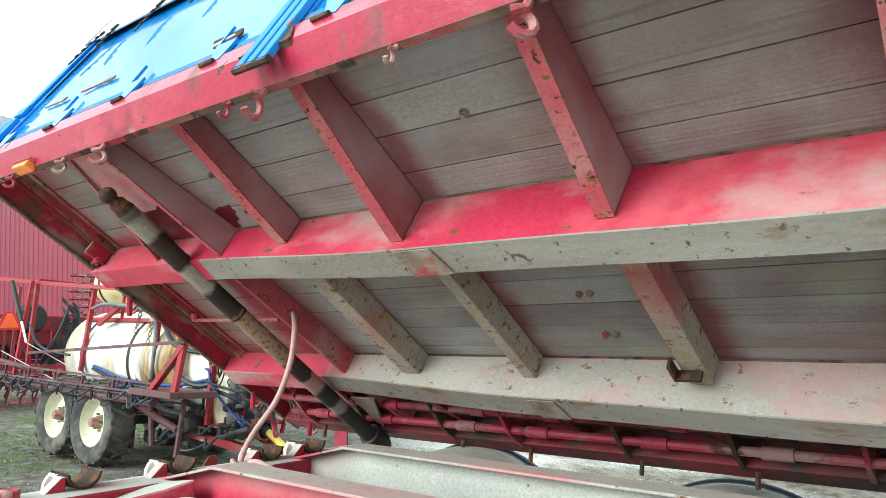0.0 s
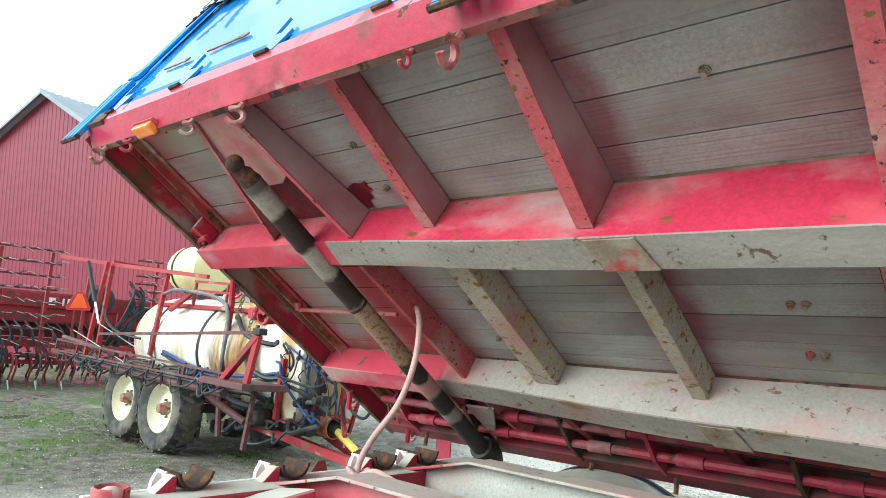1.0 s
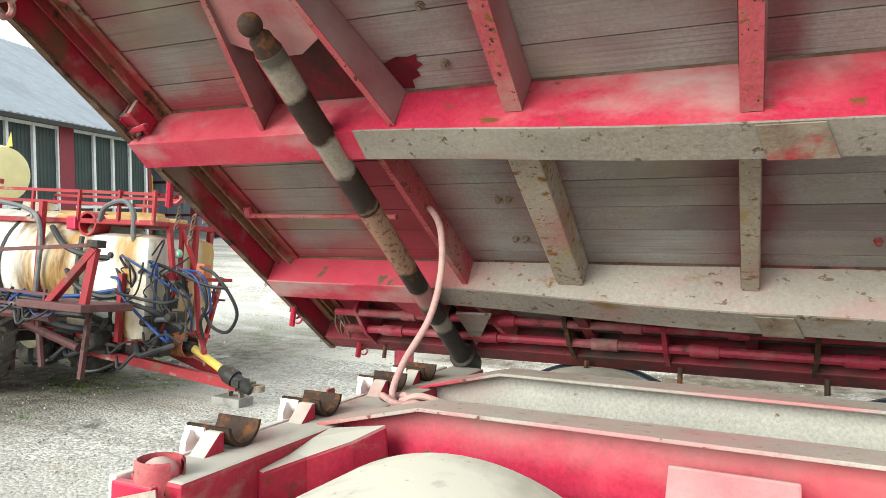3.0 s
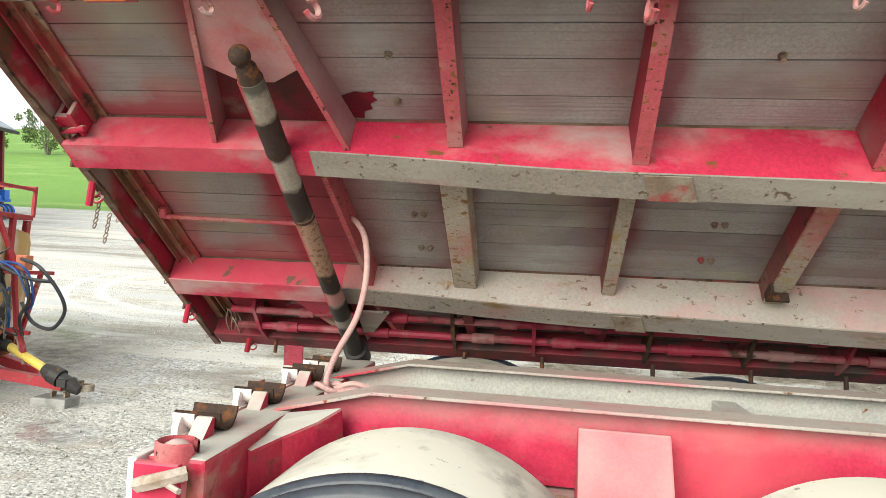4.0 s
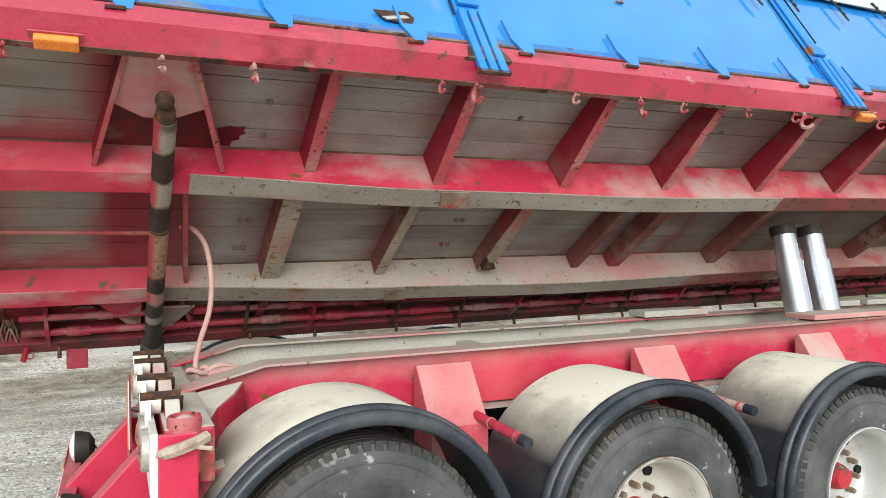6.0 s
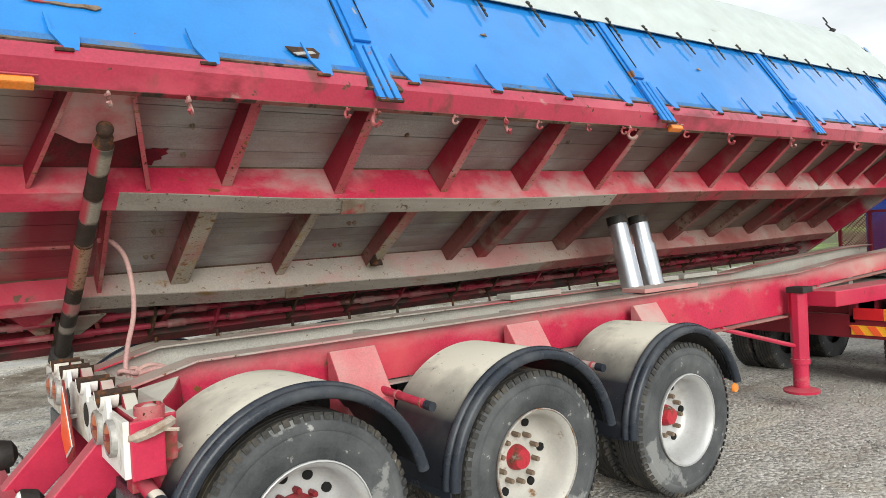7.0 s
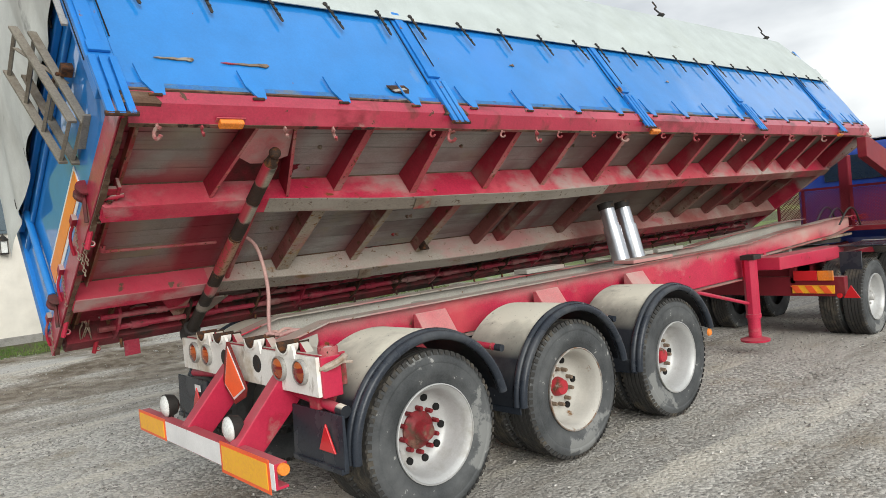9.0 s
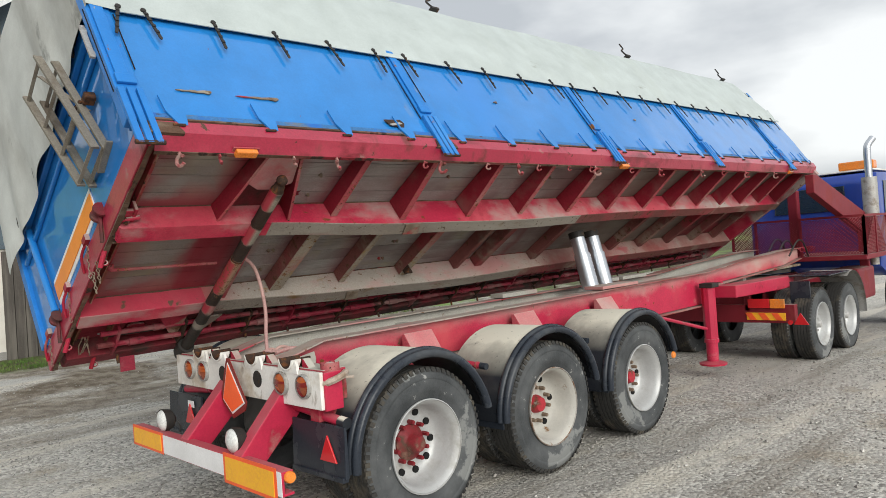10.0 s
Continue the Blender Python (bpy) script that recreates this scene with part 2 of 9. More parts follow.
red_rail = surface("weathered_red_rail", (0.35, 0.010, 0.042), 0.28, spec=0.6, coat=0.35, layers=[((0.15, 0.022, 0.022), 5.0, 0.56, 0.68, (1, 1, 0.25), 8.0, 0.6), ((0.50, 0.075, 0.105), 1.1, 0.54, 0.74, (0.5, 1, 1), 7.0, 0.5), ((0.17, 0.006, 0.016), 2.6, 0.58, 0.68, (0.6, 1, 1.6), 8.0, 0.4), ((0.36, 0.22, 0.19), 5.0, 0.70, 0.76, (0.6, 1, 1), 8.0, 0.9), ((0.08, 0.036, 0.020), 14.0, 0.67, 0.70, (1, 1, 0.5), 9.0, 0.9)], bump=0.22, bump_scale=16)
red_under = surface("red_underbody_paint", (0.44, 0.012, 0.050), 0.5, layers=[((0.56, 0.11, 0.13), 1.2, 0.46, 0.66, ONE, 6.0, 0.6), ((0.40, 0.33, 0.30), 0.9, 0.48, 0.62, (1, 1.6, 1.6), 7.0, 0.92), ((0.20, 0.012, 0.02), 2.3, 0.60, 0.78, ONE, 6.0, 0.6), (RUST, 14.0, 0.64, 0.70, (0.5, 1, 1), 9.0, 0.9)], bump=0.18, bump_scale=26)
def red_to_the_rear(ns, ln, co, col, noisy, between, mixed):
    """Paint that the road dust has not covered, behind the tipping shaft."""
    sp = ns.new("ShaderNodeSeparateXYZ")
    ln(co, sp.inputs[0])
    m = ns.new("ShaderNodeMath")
    m.operation = 'MULTIPLY'
    ln(between(sp.outputs["X"], -0.30, -0.66), m.inputs[0])
    ln(between(noisy(2.6, 6.0), 0.24, 0.42), m.inputs[1])
    col = mixed(m.outputs[0], col, (0.43, 0.014, 0.036))
    # front end goes red-brown: less dust, and its weaker light put in
    m = ns.new("ShaderNodeMath")
    m.operation = 'MULTIPLY'
    ln(between(sp.outputs["X"], 2.0, 4.0), m.inputs[0])
    ln(between(noisy(1.7, 6.0), 0.25, 0.60), m.inputs[1])
    return mixed(m.outputs[0], col, (0.25, 0.055, 0.05))


red_dusty = surface("red_paint_under_road_dust", (0.36, 0.325, 0.285), 0.85, extra=red_to_the_rear, layers=[((0.47, 0.20, 0.205), 1.7, 0.49, 0.63, (0.7, 1.5, 1.5), 8.0, 0.8), ((0.45, 0.03, 0.065), 2.3, 0.575, 0.66, (0.6, 1.5, 1.5), 9.0, 0.6), ((0.30, 0.265, 0.22), 4.2, 0.56, 0.70, (0.6, 1, 1), 9.0, 0.93), ((0.27, 0.15, 0.06), 9.0, 0.62, 0.69, (0.6, 1, 1), 9.0, 0.95), ((0.13, 0.06, 0.025), 30.0, 0.62, 0.66, (0.7, 1, 1), 8.0, 0.95)], dust=((0.42, 0.365, 0.315), 0.75, 1.5), bump=0.2, bump_scale=30)
dusty_steel = surface("dust_caked_steel", (0.38, 0.37, 0.33), 0.85, layers=[((0.40, 0.30, 0.27), 1.1, 0.54, 0.68, (1, 2, 2), 6.0, 0.6), (RUST, 12.0, 0.67, 0.71, ONE, 9.0, 0.95)], bump=0.22, bump_scale=34)
speckled_steel = surface("rust_speckled_steel", (0.36, 0.31, 0.245), 0.85, layers=[((0.34, 0.25, 0.12), 10.0, 0.54, 0.66, ONE, 9.0, 0.95), ((0.21, 0.105, 0.035), 24.0, 0.565, 0.64, (0.7, 1, 1), 9.0, 0.95), ((0.07, 0.038, 0.018), 58.0, 0.635, 0.67, ONE, 8.0, 0.95), ((0.40, 0.12, 0.12), 1.3, 0.55, 0.68, ONE, 5.0, 0.6)], bump=0.3, bump_scale=50)
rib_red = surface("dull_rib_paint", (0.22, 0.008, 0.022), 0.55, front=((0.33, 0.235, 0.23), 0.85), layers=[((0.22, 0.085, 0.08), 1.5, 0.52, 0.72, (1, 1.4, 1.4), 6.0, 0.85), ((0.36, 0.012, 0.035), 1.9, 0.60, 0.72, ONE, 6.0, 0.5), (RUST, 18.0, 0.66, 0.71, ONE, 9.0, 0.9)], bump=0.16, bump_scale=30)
# dirty brown, dark also to carry the dim front of the bed
rib_brown = surface("dim_brown_dirty_rib_paint", (0.19, 0.062, 0.055), 0.75, layers=[((0.27, 0.22, 0.17), 1.9, 0.54, 0.70, (1, 1.4, 1), 7.0, 0.9), ((0.30, 0.03, 0.045), 1.3, 0.55, 0.68, ONE, 6.0, 0.6), ((0.10, 0.055, 0.03), 14.0, 0.58, 0.66, ONE, 9.0, 0.9)], bump=0.25, bump_scale=40)
rib_edge = surface("rust_speckled_red_edge", (0.40, 0.065, 0.08), 0.7, layers=[((0.38, 0.27, 0.23), 1.7, 0.50, 0.72, (1, 1.5, 1), 7.0, 0.9), ((0.28, 0.17, 0.08), 12.0, 0.60, 0.70, ONE, 9.0, 0.95), ((0.17, 0.085, 0.025), 38.0, 0.59, 0.64, (0.7, 1, 1), 9.0, 0.95), ((0.045, 0.028, 0.016), 36.0, 0.62, 0.66, ONE, 8.0, 0.95)], bump=0.3, bump_scale=60)
lip_rust = surface("dark_rusty_lip", (0.10, 0.055, 0.035), 0.85, layers=[((0.20, 0.15, 0.11), 6.0, 0.48, 0.64, (0.4, 1, 1), 8.0, 0.9), ((0.22, 0.02, 0.03), 2.4, 0.52, 0.64, (0.5, 1, 1), 7.0, 0.7), ((0.035, 0.024, 0.018), 11.0, 0.56, 0.64, ONE, 8.0, 0.9)], bump=0.4, bump_scale=50)
flange_dirt = surface("road_dirt_on_flange", (0.235, 0.205, 0.172), 0.88, layers=[((0.32, 0.295, 0.255), 1.6, 0.44, 0.66, (0.5, 2, 2), 8.0, 0.92), ((0.30, 0.10, 0.10), 1.0, 0.55, 0.72, (1, 2, 2), 7.0, 0.7), ((0.17, 0.105, 0.045), 3.6, 0.60, 0.70, (0.7, 1.6, 1), 9.0, 0.95), ((0.10, 0.07, 0.045), 22.0, 0.61, 0.67, ONE, 8.0, 0.95)], bump=0.28, bump_scale=34)
tail_red = surface("worn_red_tubes", (0.26, 0.014, 0.036), 0.55, layers=[((0.27, 0.17, 0.155), 2.4, 0.48, 0.66, (1, 1.4, 1.4), 7.0, 0.9), ((0.13, 0.03, 0.03), 3.0, 0.54, 0.66, ONE, 8.0, 0.8), ((0.05, 0.032, 0.024), 8.0, 0.60, 0.68, ONE, 8.0, 0.9)], bump=0.3, bump_scale=40)
# grimy red, with the shade below the bed's low side mixed into the tone
grime_and_shade_red = surface("grime_and_shade_red_paint", (0.17, 0.015, 0.024), 0.6, layers=[((0.055, 0.038, 0.032), 4.0, 0.44, 0.62, ONE, 8.0, 0.85), ((0.22, 0.17, 0.125), 2.6, 0.62, 0.74, ONE, 7.0, 0.9)], bump=0.35, bump_scale=40)
red_worn = surface("chipped_dusty_red_paint", (0.36, 0.009, 0.036), 0.45, layers=[((0.30, 0.22, 0.17), 2.6, 0.57, 0.66, (1, 0.6, 1), 8.0, 0.92), ((0.12, 0.055, 0.03), 5.0, 0.57, 0.65, ONE, 9.0, 0.9), ((0.24, 0.012, 0.022), 1.4, 0.50, 0.70, ONE, 5.0, 0.5)], dust=(DUST, 1.5, 1.8), bump=0.22, bump_scale=30)
hook_paint = surface("dusty_red_hook_paint", (0.33, 0.05, 0.06), 0.6, layers=[((0.36, 0.24, 0.21), 9.0, 0.46, 0.62, ONE, 7.0, 0.9), ((0.10, 0.05, 0.03), 22.0, 0.58, 0.66, ONE, 8.0, 0.9)], bump=0.25)
rusty_iron = surface("rust_orange_iron", (0.20, 0.105, 0.055), 0.85, layers=[((0.32, 0.03, 0.045), 3.0, 0.48, 0.62, (1, 0.6, 1), 7.0, 0.7), ((0.36, 0.26, 0.19), 4.5, 0.54, 0.66, (1, 0.5, 1), 8.0, 0.9), ((0.06, 0.035, 0.022), 12.0, 0.56, 0.66, ONE, 8.0, 0.9)], bump=0.35, bump_scale=50)
tail_plate = surface("dusty_tail_plate_paint", (0.33, 0.012, 0.036), 0.5, layers=[((0.33, 0.27, 0.22), 2.1, 0.50, 0.60, (1, 0.7, 1), 8.0, 0.9), ((0.14, 0.075, 0.04), 4.0, 0.56, 0.66, (1, 0.6, 1), 9.0, 0.9), ((0.42, 0.02, 0.05), 1.5, 0.55, 0.68, ONE, 6.0, 0.5)], bump=0.25, bump_scale=30)
rusty_steel = surface("rusty_steel", (0.19, 0.14, 0.10), 0.85, layers=[((0.30, 0.26, 0.20), 5.0, 0.45, 0.62, ONE, 8.0, 0.9), ((0.07, 0.032, 0.016), 8.0, 0.55, 0.66, ONE, 8.0, 0.9), ((0.34, 0.03, 0.04), 3.0, 0.58, 0.66, ONE, 6.0, 0.6)], bump=0.35, bump_scale=45)
dark_rust = surface("dark_rust", (0.045, 0.026, 0.018), 0.8, layers=[((0.14, 0.055, 0.02), 20.0, 0.52, 0.64, ONE, 8.0, 0.9)], bump=0.5, bump_scale=60)
def overspray_and_dimming(ns, ln, co, col, noisy, between, mixed):
    """Red paint blown on to the planks beside each rib; planks also darkened to front and rear."""
    def calc(op, a, b):
        m = ns.new("ShaderNodeMath")
        m.operation = op
        for k, c in ((0, a), (1, b)):
            if isinstance(c, (int, float)):
                m.inputs[k].default_value = c
            else:
                ln(c, m.inputs[k])
        return m.outputs[0]
    sp = ns.new("ShaderNodeSeparateXYZ")
    ln(ns.new("ShaderNodeTexCoord").outputs["Object"], sp.inputs[0])
    wn = ns.new("ShaderNodeTexNoise")
    wn.inputs["Scale"].default_value, wn.inputs["Detail"].default_value = 1.9, 5.0
    ln(ns.new("ShaderNodeTexCoord").outputs["Object"], wn.inputs["Vector"])
    wob = calc('MULTIPLY', calc('SUBTRACT', wn.outputs["Fac"], 0.5), 0.55)
    f = calc('MODULO', calc('ADD', calc('DIVIDE', calc('ADD', sp.outputs["X"], 3.02), 0.757), wob), 1.0)
    rise = between(f, 0.52, 0.94)
    fall = between(f, 0.0, 0.10)
    band = calc('MAXIMUM', calc('MULTIPLY', rise, rise), calc('SUBTRACT', 1.0, fall))
    tint = mixed(calc('MULTIPLY', between(wn.outputs["Fac"], 0.38, 0.70), 0.30), col, (0.23, 0.085, 0.095))
    tint = mixed(calc('MULTIPLY', band, 0.68), tint, (0.19, 0.022, 0.04))
    # ragged dark purple-red tint ahead of x 1.5
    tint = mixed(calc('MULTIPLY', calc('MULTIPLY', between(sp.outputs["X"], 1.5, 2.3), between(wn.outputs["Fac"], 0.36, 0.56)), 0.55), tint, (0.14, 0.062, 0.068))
    # browner front planks, the weaker light under there put into the colour
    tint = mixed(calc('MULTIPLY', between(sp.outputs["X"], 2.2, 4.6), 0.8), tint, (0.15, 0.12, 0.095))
    rear = between(sp.outputs["X"], -0.55, -1.0)
    tint = mixed(calc('MULTIPLY', between(sp.outputs["X"], -0.30, -0.75), 0.40), tint, (0.19, 0.145, 0.115))
    pale = calc('MULTIPLY', rear, between(wn.outputs["Fac"], 0.47, 0.60))
    tint = mixed(calc('MULTIPLY', pale, 0.75), tint, (0.36, 0.33, 0.26))
    V = sp.outputs["Y"]
    upper = calc('MULTIPLY', between(V, 0.42, 0.74), between(V, 0.90, 0.86))
    edge = calc('MAXIMUM', upper, between(V, 1.42, 1.80))
    edge = calc('MAXIMUM', edge, between(sp.outputs["X"], -1.15, -1.48))
    edge = calc('MAXIMUM', edge, calc('MULTIPLY', between(sp.outputs["X"], -1.02, -0.84), 0.95))
    ragged = between(calc('ADD', wn.outputs["Fac"], calc('MULTIPLY', edge, 0.20)), 0.46, 0.60)
    edge = calc('MULTIPLY', calc('MULTIPLY', edge, between(sp.outputs["X"], -0.30, -0.60)), ragged)
    return mixed(calc('MULTIPLY', edge, 0.9), tint, (0.27, 0.018, 0.038))


plank_wood = surface("grey_weathered_planks", (0.310, 0.299, 0.283), 0.82, layers=[((0.36, 0.36, 0.345), 2.2, 0.46, 0.7, (0.35, 6, 1), 7.0, 0.85), ((0.205, 0.185, 0.175), 1.1, 0.46, 0.68, (1, 1.6, 1), 6.0, 0.8), ((0.31, 0.29, 0.21), 1.5, 0.56, 0.72, ONE, 6.0, 0.9), ((0.15, 0.135, 0.125), 40.0, 0.57, 0.80, (0.02, 1.6, 1), 7.0, 0.9)], bump=0.45, bump_scale=70, stretch=(0.025, 1.5, 1), vary=0.16, spec=0.2, extra=overspray_and_dimming)
blue_paint = surface("blue_paint", (0.003, 0.185, 0.55), 0.34, coat=1.0, spec=0.1, layers=[((0.02, 0.20, 0.60), 1.1, 0.50, 0.78, (1, 1, 0.35), 5.0, 0.42), ((0.16, 0.24, 0.36), 3.0, 0.70, 0.84, (1, 1, 0.3), 8.0, 0.7), (RUST, 11.0, 0.725, 0.75, ONE, 9.0, 0.9)], bump=0.10, bump_scale=7, grit=0.25)
blue_faded = surface("chalky_blue_paint", (0.035, 0.15, 0.36), 0.7, layers=[((0.02, 0.13, 0.45), 6.0, 0.5, 0.6, ONE, 7.0, 0.5), ((0.15, 0.17, 0.18), 9.0, 0.54, 0.66, (0.5, 1, 1), 8.0, 0.9), ((0.07, 0.05, 0.035), 14.0, 0.60, 0.68, (0.5, 1, 1), 8.0, 0.9)], bump=0.2)
tarp_cloth = surface("pale_tarpaulin", (0.44, 0.49, 0.48), 0.62, layers=[((0.42, 0.46, 0.43), 1.6, 0.54, 0.80, (1, 1, 0.5), 7.0, 0.8), ((0.25, 0.26, 0.22), 5.0, 0.68, 0.78, (0.4, 1, 1), 8.0, 0.9)], bump=0.12, bump_scale=5, grit=0.25)
white_paint = surface("white_paint", (0.80, 0.79, 0.75), 0.5, grit=0.3, layers=[((0.50, 0.43, 0.33), 3.0, 0.52, 0.68, ONE, 7.0, 0.8), ((0.20, 0.15, 0.10), 6.0, 0.62, 0.72, (1, 1, 0.5), 8.0, 0.9), (RUST, 12.0, 0.70, 0.76, ONE, 8.0, 0.9)], dust=(DUST, 0.8, 3.0), bump=0.08)
white_tape = surface("white_reflective_tape", (0.80, 0.80, 0.80), 0.3, layers=[((0.5, 0.48, 0.45), 14.0, 0.66, 0.75, ONE, 8.0, 0.7)], grit=0.25)
amber_tape = surface("amber_reflective_sheet", (0.86, 0.40, 0.01), 0.34, layers=[((0.9, 0.48, 0.03), 60.0, 0.45, 0.6, ONE, 2.0, 0.4)], grit=0.25)
stripe_orange = surface("orange_reflective_strip", (0.85, 0.26, 0.008), 0.36, layers=[((0.78, 0.30, 0.03), 2.0, 0.5, 0.8, ONE, 4.0, 0.45)], grit=0.25)
orange_tape = surface("orange_red_border_sheet", (0.86, 0.10, 0.012), 0.34, grit=0.25)
red_reflex = surface("red_reflector", (0.58, 0.004, 0.010), 0.25, coat=0.5, grit=0.2)
orange_sign = surface("orange_warning_sheet", (1.0, 0.12, 0.010), 0.38, grit=0.25)
tail_amber = surface("brown_amber_lens", (0.27, 0.055, 0.014), 0.25, coat=0.5)
blue_chipped = surface("chipped_blue_paint", (0.005, 0.175, 0.55), 0.4, layers=[((0.05, 0.24, 0.60), 2.0, 0.5, 0.7, ONE, 6.0, 0.5), ((0.30, 0.30, 0.28), 16.0, 0.68, 0.70, (1, 1, 0.4), 9.0, 0.8), ((0.22, 0.10, 0.04), 14.0, 0.64, 0.67, (1, 1, 0.4), 9.0, 0.9)], bump=0.25, bump_scale=14, grit=0.25)
tarp_dirty = surface("dirty_tarpaulin", (0.52, 0.54, 0.51), 0.7, layers=[((0.34, 0.34, 0.31), 1.6, 0.45, 0.70, (1, 1, 0.5), 7.0, 0.8), ((0.06, 0.06, 0.055), 1.5, 0.60, 0.70, (1, 1.2, 0.6), 8.0, 0.9)], bump=0.5, bump_scale=4, grit=0.25)
rim_tan = surface("dusty_tan_rim", (0.45, 0.435, 0.395), 0.55, grit=0.3, layers=[((0.52, 0.50, 0.45), 3.0, 0.50, 0.66, ONE, 7.0, 0.6), ((0.20, 0.11, 0.05), 8.0, 0.60, 0.68, ONE, 8.0, 0.9)], bump=0.15)
splash_red = surface("old_dark_red_paint", (0.085, 0.005, 0.012), 0.5, layers=[((0.16, 0.01, 0.02), 6.0, 0.5, 0.65, ONE, 6.0, 0.5)])
dark_red_border = surface("dark_red_border", (0.22, 0.02, 0.016), 0.4)
plastic_black = surface("black_plastic", (0.020, 0.023, 0.029), 0.36, layers=[((0.07, 0.07, 0.068), 1.8, 0.5, 0.8, ONE, 6.0, 0.6), ((0.36, 0.36, 0.35), 16.0, 0.715, 0.75, (1, 1, 0.4), 8.0, 0.8)], dust=((0.66, 0.63, 0.53), 1.3, 1.4, 0.50, 0.90), rubbed=[(3.2, 0.54, 0.74, (1, 0.8, 1), 0.30), (9.0, 0.59, 0.70, (0.7, 0.35, 0.7), 0.40), (30.0, 0.65, 0.69, ONE, 0.6)], bump=0.14, bump_scale=18)
plastic_lip = surface("black_plastic_edge", (0.026, 0.032, 0.043), 0.26, layers=[((0.08, 0.085, 0.09), 3.0, 0.5, 0.75, ONE, 6.0, 0.5)], bump=0.08)
rubber = surface("tyre_rubber", (0.050, 0.054, 0.057), 0.7, layers=[((0.115, 0.120, 0.122), 2.2, 0.40, 0.64, ONE, 7.0, 0.85), ((0.20, 0.205, 0.20), 3.0, 0.57, 0.60, ONE, 9.0, 0.95), ((0.30, 0.30, 0.29), 9.0, 0.64, 0.67, ONE, 9.0, 0.95)], bump=0.25, bump_scale=55)
tread_rubber = surface("muddy_tread_rubber", (0.042, 0.041, 0.039), 0.85, layers=[((0.13, 0.112, 0.085), 5.0, 0.52, 0.70, ONE, 8.0, 0.95)], bump=0.35, bump_scale=40)
rim_steel = surface("galvanised_rim_steel", (0.50, 0.505, 0.50), 0.46, 0.30, grit=0.3, layers=[((0.32, 0.30, 0.265), 4.0, 0.52, 0.74, ONE, 8.0, 0.8), (RUST, 12.0, 0.69, 0.75, ONE, 8.0, 0.9)], bump=0.1)
rim_edge = surface("rusty_rim_edge", (0.42, 0.40, 0.37), 0.6, 0.4, layers=[((0.22, 0.10, 0.04), 6.0, 0.47, 0.60, ONE, 8.0, 0.9)], bump=0.2)
pale_red = surface("faded_pink_red_paint", (0.52, 0.085, 0.11), 0.6, layers=[((0.46, 0.33, 0.30), 1.4, 0.46, 0.68, ONE, 6.0, 0.9), ((0.50, 0.03, 0.05), 2.4, 0.56, 0.70, ONE, 6.0, 0.5)], dust=(DUST, 0.8, 2.0), bump=0.15)
hub_dark = surface("dull_red_hub_paint", (0.20, 0.012, 0.018), 0.5, layers=[((0.09, 0.05, 0.035), 9.0, 0.50, 0.64, ONE, 8.0, 0.8), ((0.30, 0.16, 0.12), 5.0, 0.60, 0.72, ONE, 7.0, 0.9)], bump=0.3)
hub_paint = surface("red_hub_paint", (0.40, 0.016, 0.03), 0.45, layers=[((0.10, 0.05, 0.03), 9.0, 0.54, 0.66, ONE, 8.0, 0.8), (DUST, 6.0, 0.62, 0.74, ONE, 7.0, 0.9)], bump=0.25)
black_hole = surface("dark_opening", (0.01, 0.01, 0.01), 0.9)
black_iron = surface("black_iron", (0.028, 0.026, 0.024), 0.55, layers=[((0.11, 0.06, 0.03), 14.0, 0.58, 0.68, ONE, 8.0, 0.9)], bump=0.25)
chrome = surface("hydraulic_chrome", (0.58, 0.61, 0.65), 0.36, 1.0, layers=[((0.42, 0.40, 0.36), 3.0, 0.58, 0.82, (1, 1, 0.3), 6.0, 0.5)], grit=0.25)
galv = surface("galvanised_steel", (0.43, 0.42, 0.40), 0.6, 0.5, layers=[((0.24, 0.20, 0.15), 7.0, 0.50, 0.70, ONE, 8.0, 0.85)], bump=0.2)
amber_lens = surface("amber_lens", (0.80, 0.22, 0.012), 0.25, coat=0.5, layers=[((0.45, 0.22, 0.08), 6.0, 0.55, 0.75, ONE, 6.0, 0.6)])
tail_lens = surface("red_tail_lens", (0.20, 0.016, 0.012), 0.22, coat=0.6, layers=[((0.45, 0.10, 0.02), 9.0, 0.5, 0.56, (1, 0.2, 2), 2.0, 0.3)])
lamp_glass = surface("frosted_lamp_glass", (0.70, 0.72, 0.70), 0.25, coat=0.6, layers=[((0.5, 0.5, 0.45), 8.0, 0.5, 0.8, ONE, 5.0, 0.4)])
